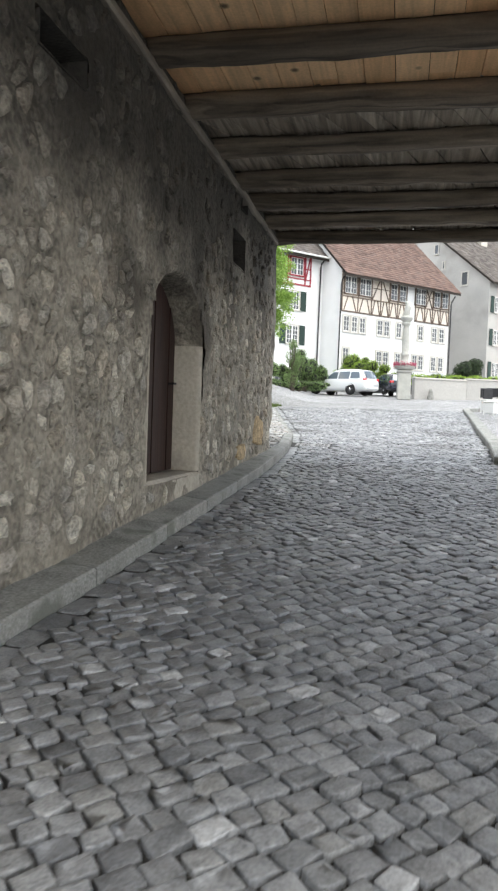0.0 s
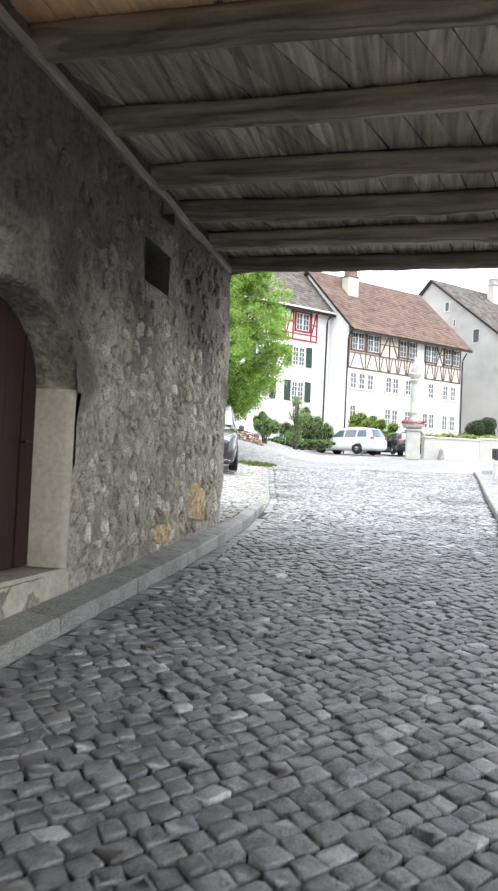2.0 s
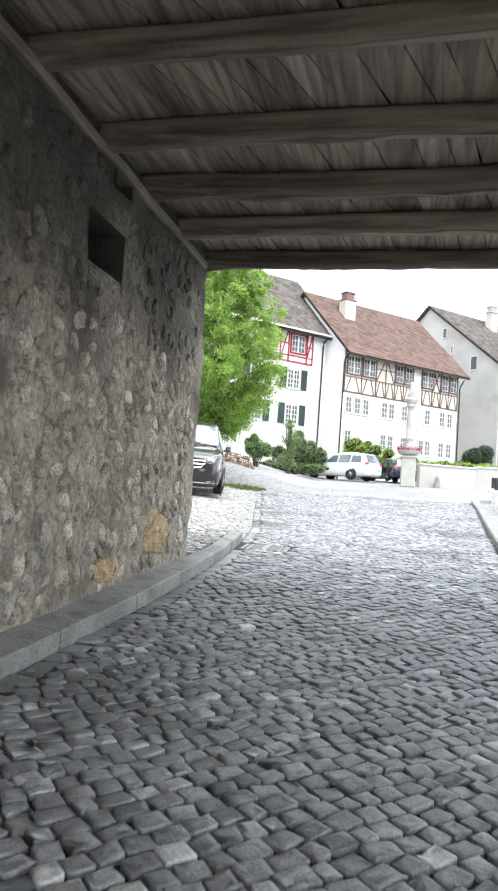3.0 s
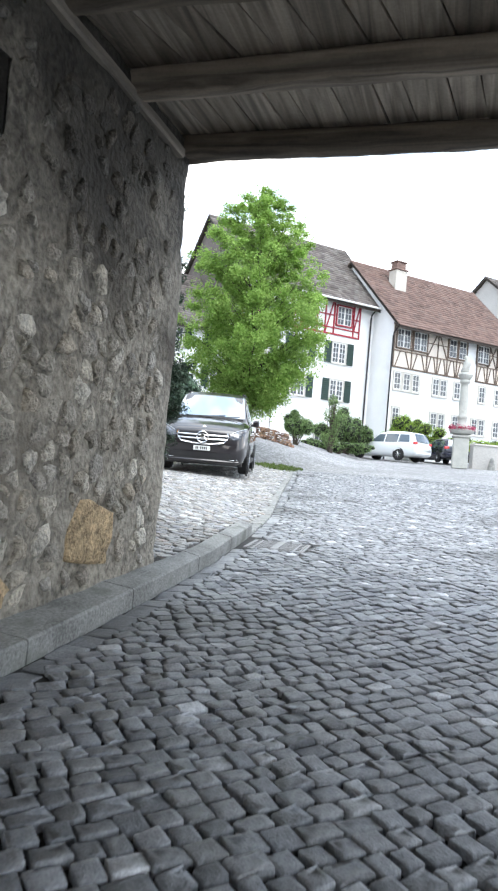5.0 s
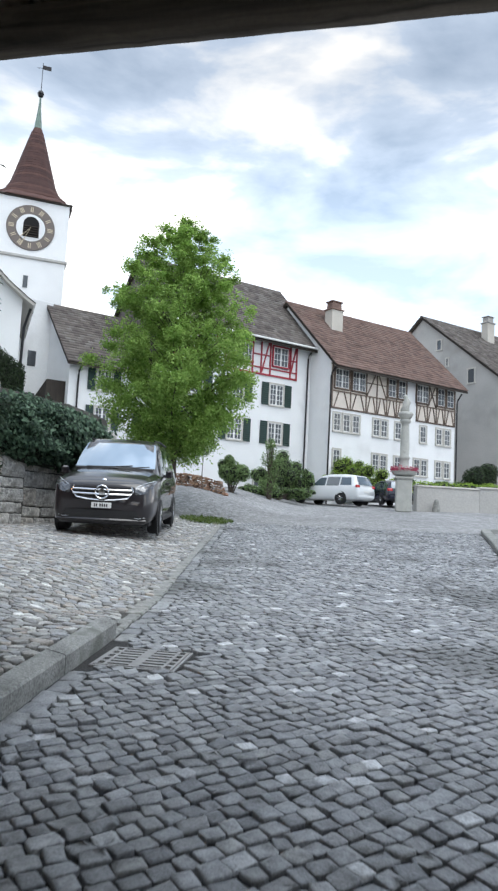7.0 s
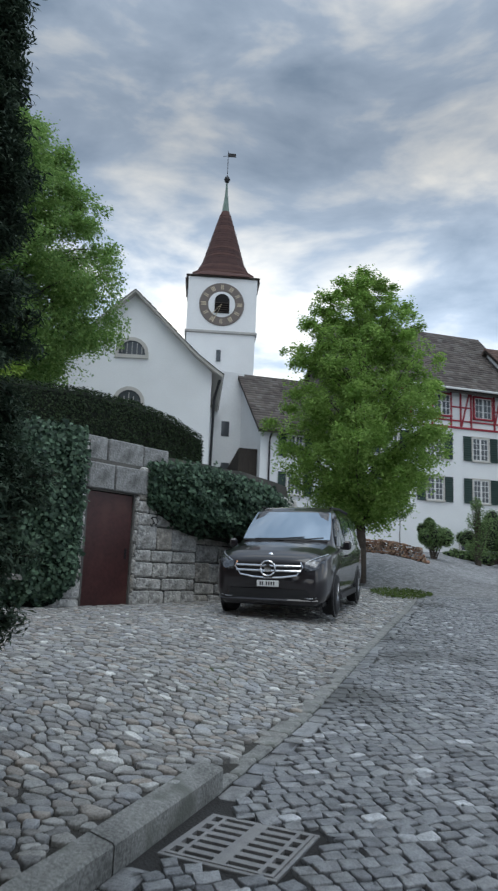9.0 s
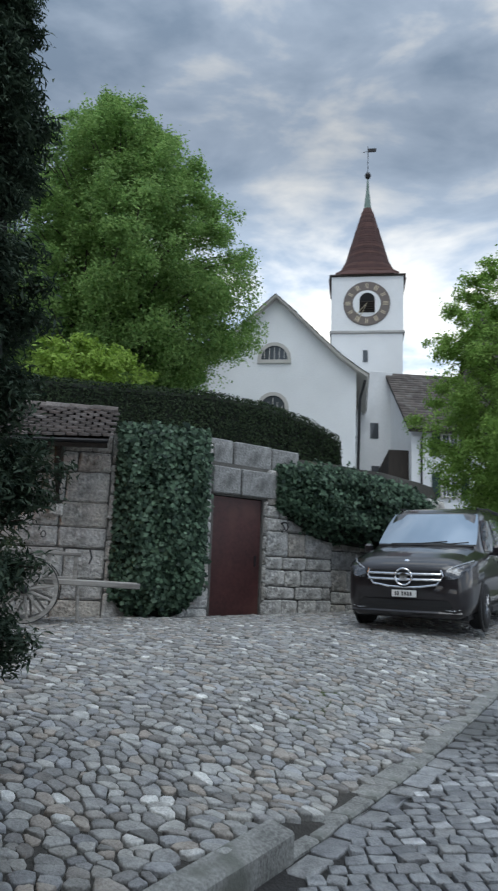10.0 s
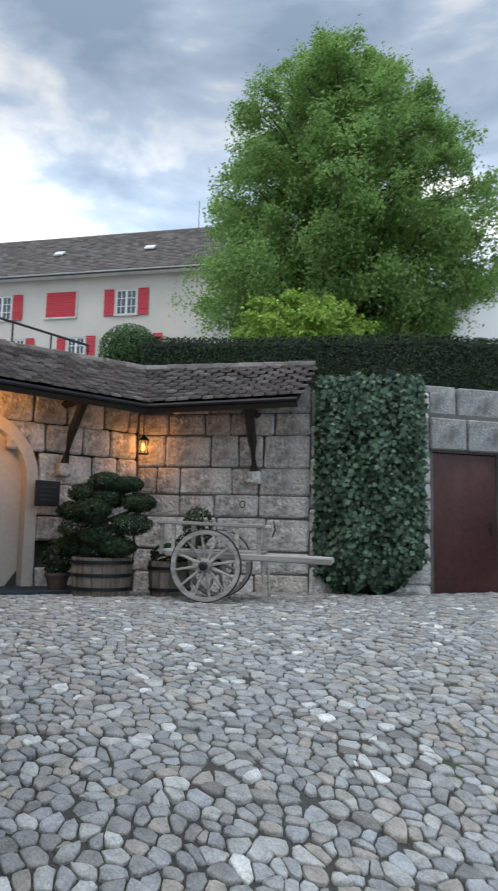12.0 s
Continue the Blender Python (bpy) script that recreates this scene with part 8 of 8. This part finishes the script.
build_firewood()
rl = thing("terrace_railing", I4, "thin dark iron handrail on the terrace", "railing")
part("rail", tube(bmesh.new(), [(-15.5, 16.6, 7.75), (-15.2, 19.2, 7.25)], 0.03, 6), M_IRON, rl)
part("rail", tube(bmesh.new(), [(-15.5, 16.6, 7.25), (-15.2, 19.2, 6.75)], 0.02, 6), M_IRON, rl)
for k in range(4):
    part("post", tube(bmesh.new(), [(-15.5 + 0.1 * k, 16.6 + 0.86 * k, 5.6), (-15.5 + 0.1 * k, 16.6 + 0.86 * k, 7.77 - 0.17 * k)], 0.025, 6), M_IRON, rl)


# ---- paving stones and wall stones ----
def variants(n, su, sv, hgt, square, jag, material, name, seed, up=(0, 0, 1), ax=(1, 0, 0), ay=(0, 1, 0)):
    out = []
    rs = np.random.RandomState(seed)
    for k in range(n):
        V, F = rough_stones(np.zeros((1, 3)), ax, ay, up, np.array([su * rs.uniform(0.85, 1.15)]), np.array([sv * rs.uniform(0.85, 1.15)]), np.array([hgt]), seed + k, 8, square, jag, corners=square > 5, prof=CLEFT)
        out.append(np_mesh(name, V, F, material, smooth=False))
    return out


def street_right(y):
    return np.interp(y, (0, 12.9, 15.2, 19, 23, 27, 29.8, 31.6, 34), (2.9, 2.75, 3.1, 3.55, 4.05, 4.55, 4.86, 5.1, 5.4))


DRAIN = ((-0.04, 14.83), 0.56, 0.50)


def pave_street():
    rs = np.random.RandomState(5)
    th = radians(42)
    c, s = math.cos(th), math.sin(th)
    C, SU, SV = [], [], []
    pitch = 0.098
    for r in np.arange(-90, 420):
        v = r * pitch
        u = -8 + rs.rand() * 0.1
        while u < 26:
            w = rs.uniform(0.078, 0.136)
            wob = 0.10 * math.sin(u * 1.25 + r * 0.012)
            x, y = (u + w / 2) * c - (v + wob) * s, (u + w / 2) * s + (v + wob) * c
            if 2.0 < y < 31 and -3 < x < 6:
                C.append((x, y))
                SU.append(w / 2 - 0.0042)
                SV.append(pitch / 2 - 0.0042 + rs.uniform(-0.004, 0.002))
            u += w
    C, SU, SV = np.array(C), np.array(SU), np.array(SV)
    kx = kerb_x(C[:, 1])
    (dx, dy), dw, dh = DRAIN
    ok = (C[:, 0] > kx + 0.17) & (C[:, 0] < street_right(C[:, 1]) - 0.03) & ~((abs(C[:, 0] - dx) < dw / 2 + 0.05) & (abs(C[:, 1] - dy) < dh / 2 + 0.05))
    C, SU, SV = C[ok], SU[ok], SV[ok]
    Z = road_z(C[:, 0], C[:, 1]) + rs.normal(0, 0.003, len(C))
    P = np.column_stack([C, Z - 0.006])
    near = (abs(C[:, 0] - 0.9) < 0.9) & (C[:, 1] > 8.6)
    idx = np.where(near)[0]
    idx = idx[np.argsort(C[idx, 1])][:300]
    rest = np.ones(len(C), bool)
    rest[idx] = False
    tw = rs.normal(0, 0.10, len(C))
    upv = np.array([-0.0033, -0.0562, 1.0])
    k = rest.sum()
    tx, ty = rs.normal(0, 0.038, k), rs.normal(0, 0.038, k)
    ax = np.column_stack([np.full(k, c), np.full(k, s), 0.056 * s + tx])
    ay = np.column_stack([np.full(k, -s), np.full(k, c), 0.056 * c + ty])
    V, F = rough_stones(P[rest], ax, ay, np.cross(ax, ay), SU[rest], SV[rest], rs.uniform(0.014, 0.020, rest.sum()), 6, 8, 9.0, 0.11, tw[rest], corners=True, prof=CLEFT)
    ob = new("street_setts", np_mesh("street_setts", V, F, M_SETT, smooth=False))
    ob.parent = GROUND
    tagged(ob, "worn dark grey stone setts of the street", kind="stuff")
    meshes = variants(12, 0.056, 0.046, 0.020, 9.0, 0.07, M_SETT1, "sett", 700)
    for k, i in enumerate(idx):
        o = new("sett", meshes[k % 12])
        o.parent = GROUND
        o.matrix_basis = Matrix.Translation(P[i]) @ Matrix.Rotation(0.056, 4, "X") @ Matrix.Rotation(th, 4, "Z") @ Matrix.Rotation(rs.normal(0, 0.05), 4, "X") @ Matrix.Rotation(rs.normal(0, 0.05), 4, "Y") @ Matrix.Diagonal((SU[i] / 0.056, SV[i] / 0.046, 1, 1))
    # gutter strip of flat stones along the kerb
    C, SU, TH = [], [], []
    y = 2.0
    while y < 33:
        w = rs.uniform(0.16, 0.30)
        x = float(kerb_x(y + w / 2))
        if not (abs(y + w / 2 - dy) < dh / 2 + 0.12):
            C.append((x + 0.08, y + w / 2, float(road_z(x, y + w / 2)) - 0.014))
            SU.append(w / 2 - 0.006)
            TH.append(-math.atan2(float(kerb_x(y + 0.3) - kerb_x(y)), 0.3))
        y += w
    C, SU, TH = np.array(C), np.array(SU), np.array(TH)
    V, F = rough_stones(C, (1, 0, 0), (0, 1, 0.056), upv, np.full(len(C), 0.078), SU, np.full(len(C), 0.012), 8, 8, 9.0, 0.04, TH, corners=True)
    ob = new("gutter_stones", np_mesh("gutter_stones", V, F, M_SETT))
    ob.parent = GROUND
    tagged(ob, "row of flat gutter stones along the kerb", kind="stuff")


def pave_court():
    rs = np.random.RandomState(15)
    sx, sy, squash = 0.093, 0.071, 0.84
    xs, ys = np.arange(-9.6, 0, sx), np.arange(12.7, 31, sy)
    I, J = np.meshgrid(np.arange(len(xs)), np.arange(len(ys)))
    X = xs[I] + (J % 2) * sx / 2 + rs.normal(0, 0.030, I.shape)
    Y = ys[J] + rs.normal(0, 0.020, I.shape)
    # some stones left out, so that their neighbours grow into the place
    full = rs.rand(*I.shape) > 0.24
    x, y, gi, gj = X[full], Y[full], I[full], J[full]
    U, W = cell_outlines(x * squash, y, gi, gj, 11, rs.uniform(0.001, 0.004, len(x)), 17, jag=0.07)
    U = U / squash
    kx = kerb_x(y)
    off = wall_offset(x, y)
    gate_y = 7.4 + T1 + 0.06 - 0.07 * x
    ok = (x < kx - np.where(y < 15.58, 0.18, 0.14)) & (off < -0.03) & (y > gate_y)
    x, y, U, W = x[ok], y[ok], U[ok], W[ok]
    n = len(x)
    z = ground_z(x, y)
    e = 0.05
    gx = -(ground_z(x + e, y) - ground_z(x - e, y)) / (2 * e)
    gy = -(ground_z(x, y + e) - ground_z(x, y - e)) / (2 * e)
    gx, gy = np.clip(gx, -0.2, 0.2), np.clip(gy, -0.2, 0.2)
    up = np.column_stack([gx, gy, np.ones(n)])
    ax = np.column_stack([np.ones(n), np.zeros(n), -gx])
    ay = np.column_stack([np.zeros(n), np.ones(n), -gy])
    P = np.column_stack([x, y, z - 0.010 + 0.011 * np.clip(1.1 - (kerb_x(y) - x), 0, 1) + rs.normal(0, 0.003, n)])
    hg = rs.uniform(0.006, 0.019, n)
    near = (x > -3.4) & (y > 14.2) & (y < 18.5)
    idx = np.where(near)[0]
    idx = idx[np.argsort(np.hypot(x[idx] + 0.8, y[idx] - 15.2))][:300]
    rest = np.ones(n, bool)
    rest[idx] = False
    one = np.ones(n)
    V, F = rough_stones(P[rest], ax[rest], ay[rest], up[rest], one[rest], one[rest], hg[rest], 16, 11, polar=(U[rest], W[rest]))
    ob = new("court_cobbles", np_mesh("court_cobbles", V, F, M_COB))
    ob.parent = GROUND
    tagged(ob, "pale close-set river cobbles of the forecourt", kind="stuff")
    for i in idx:
        k = slice(i, i + 1)
        V, F = rough_stones(P[k], ax[k], ay[k], up[k], one[k], one[k], hg[k], 900 + i, 11, polar=(U[k], W[k]))
        o = new("cobble", np_mesh("cobble", V, F, M_COB1))
        o.parent = GROUND


def stone_gate_wall():
    """Rubble in rough courses, close to the mortar face, some stones bare and some smeared over."""
    rs = np.random.RandomState(25)
    su, sz = 0.178, 0.132
    us, zs = np.arange(-5.2, T1 - 0.05, su), np.arange(0.75, 4.6, sz)
    I, J = np.meshgrid(np.arange(len(us)), np.arange(len(zs)))
    u = (us[I] + (J % 2) * su / 2 + rs.normal(0, 0.062, I.shape)).ravel()
    z = (zs[J] + rs.normal(0, 0.040, I.shape)).ravel()
    big = rs.rand(len(u))
    A, B = cell_outlines(u, z, I.ravel(), J.ravel(), 12, np.where(big < 0.45, 0.022, 0.006) * rs.uniform(0.7, 1.6, len(u)), 27, jag=0.34)
    keep = []
    for k in range(len(u)):
        r = float(np.hypot(A[k], B[k]).max())
        zf = 0.644 + 0.0562 * (7.4 + u[k]) + 0.13
        bare = 0.45 if (z[k] > 3.2 and u[k] < 1.7) else (0.62 if z[k] > 2.9 else 0.88)
        if z[k] - r * 0.7 < zf or z[k] > 4.5 or u[k] > T1 - 0.34 or in_door(u[k], z[k], r * 0.8 + 0.05) or in_hole(u[k], z[k], r * 0.7) or rs.rand() > bare:
            continue
        if abs(u[k] - 4.14) < 0.29 and abs(z[k] - 1.76) < 0.22:
            continue
        keep.append(k)
    keep = np.array(keep)
    u, z, A, B = u[keep], z[keep], A[keep], B[keep]
    n = len(u)
    P = np.array([list(on_wall(a, b, 0.035 * noise.noise(Vector((a * 1.1, b * 1.1, 3))) + 0.02 * noise.noise(Vector((a * 4, b * 4, 7))))) for a, b in zip(u, z)])
    hg = rs.uniform(0.010, 0.034, n)
    one = np.ones(n)
    sel = np.where((u > 1.9) & (z < 3.3))[0]
    sel = sel[np.argsort(-u[sel])][:300]
    rest = np.ones(n, bool)
    rest[sel] = False
    ax, ay, up = np.array(TU), np.array((0, 0, 1.0)), np.array(TN)
    V, F = rough_stones(P[rest], ax, ay, up, one[rest], one[rest], hg[rest], 26, 12, sink=0.05, polar=(A[rest], B[rest]), prof=DOMED)
    ob = new("rubble_stones", np_mesh("rubble_stones", V, F, M_RUB))
    ob.parent = WALL_W
    tagged(ob, "rough grey and tan rubble stones set in mortar", kind="stuff")
    for i in sel:
        k = slice(i, i + 1)
        V, F = rough_stones(P[k], ax, ay, up, one[k], one[k], hg[k], 3000 + i, 12, sink=0.05, polar=(A[k], B[k]), prof=DOMED)
        o = new("wall_stone", np_mesh("wall_stone", V, F, M_RUB1))
        o.parent = WALL_W
    for uu, zz, a, b, sd in ((4.14, 1.76, 0.25, 0.20, 1), (3.1, 1.52, 0.22, 0.10, 2)):
        V, F = rough_stones(np.array([list(on_wall(uu, zz, 0.0))]), ax, ay, up, np.array([a]), np.array([b]), np.array([0.03]), sd, 16, 3.0, 0.14, sink=0.06)
        o = new("wall_stone", np_mesh("wall_stone", V, F, M_ORANGE, smooth=False))
        o.parent = WALL_W
        tagged(o, "crumbling ochre sandstone")
    # quoins at the corner
    q = 1.45
    while q < 4.45:
        h = rs.uniform(0.22, 0.42)
        bm = box(bmesh.new(), (0, 0, 0), (0.17, rs.uniform(0.20, 0.34), h - 0.03), None, 0.04, 0.03)
        o = new("quoin", bm_mesh("quoin", bm, M_RUB1))
        o.parent = WALL_W
        o.matrix_basis = tunnel_m(T1 - 0.24, -0.115 + rs.uniform(-0.01, 0.015), q + h / 2)
        q += h


pave_street()
pave_court()
stone_gate_wall()
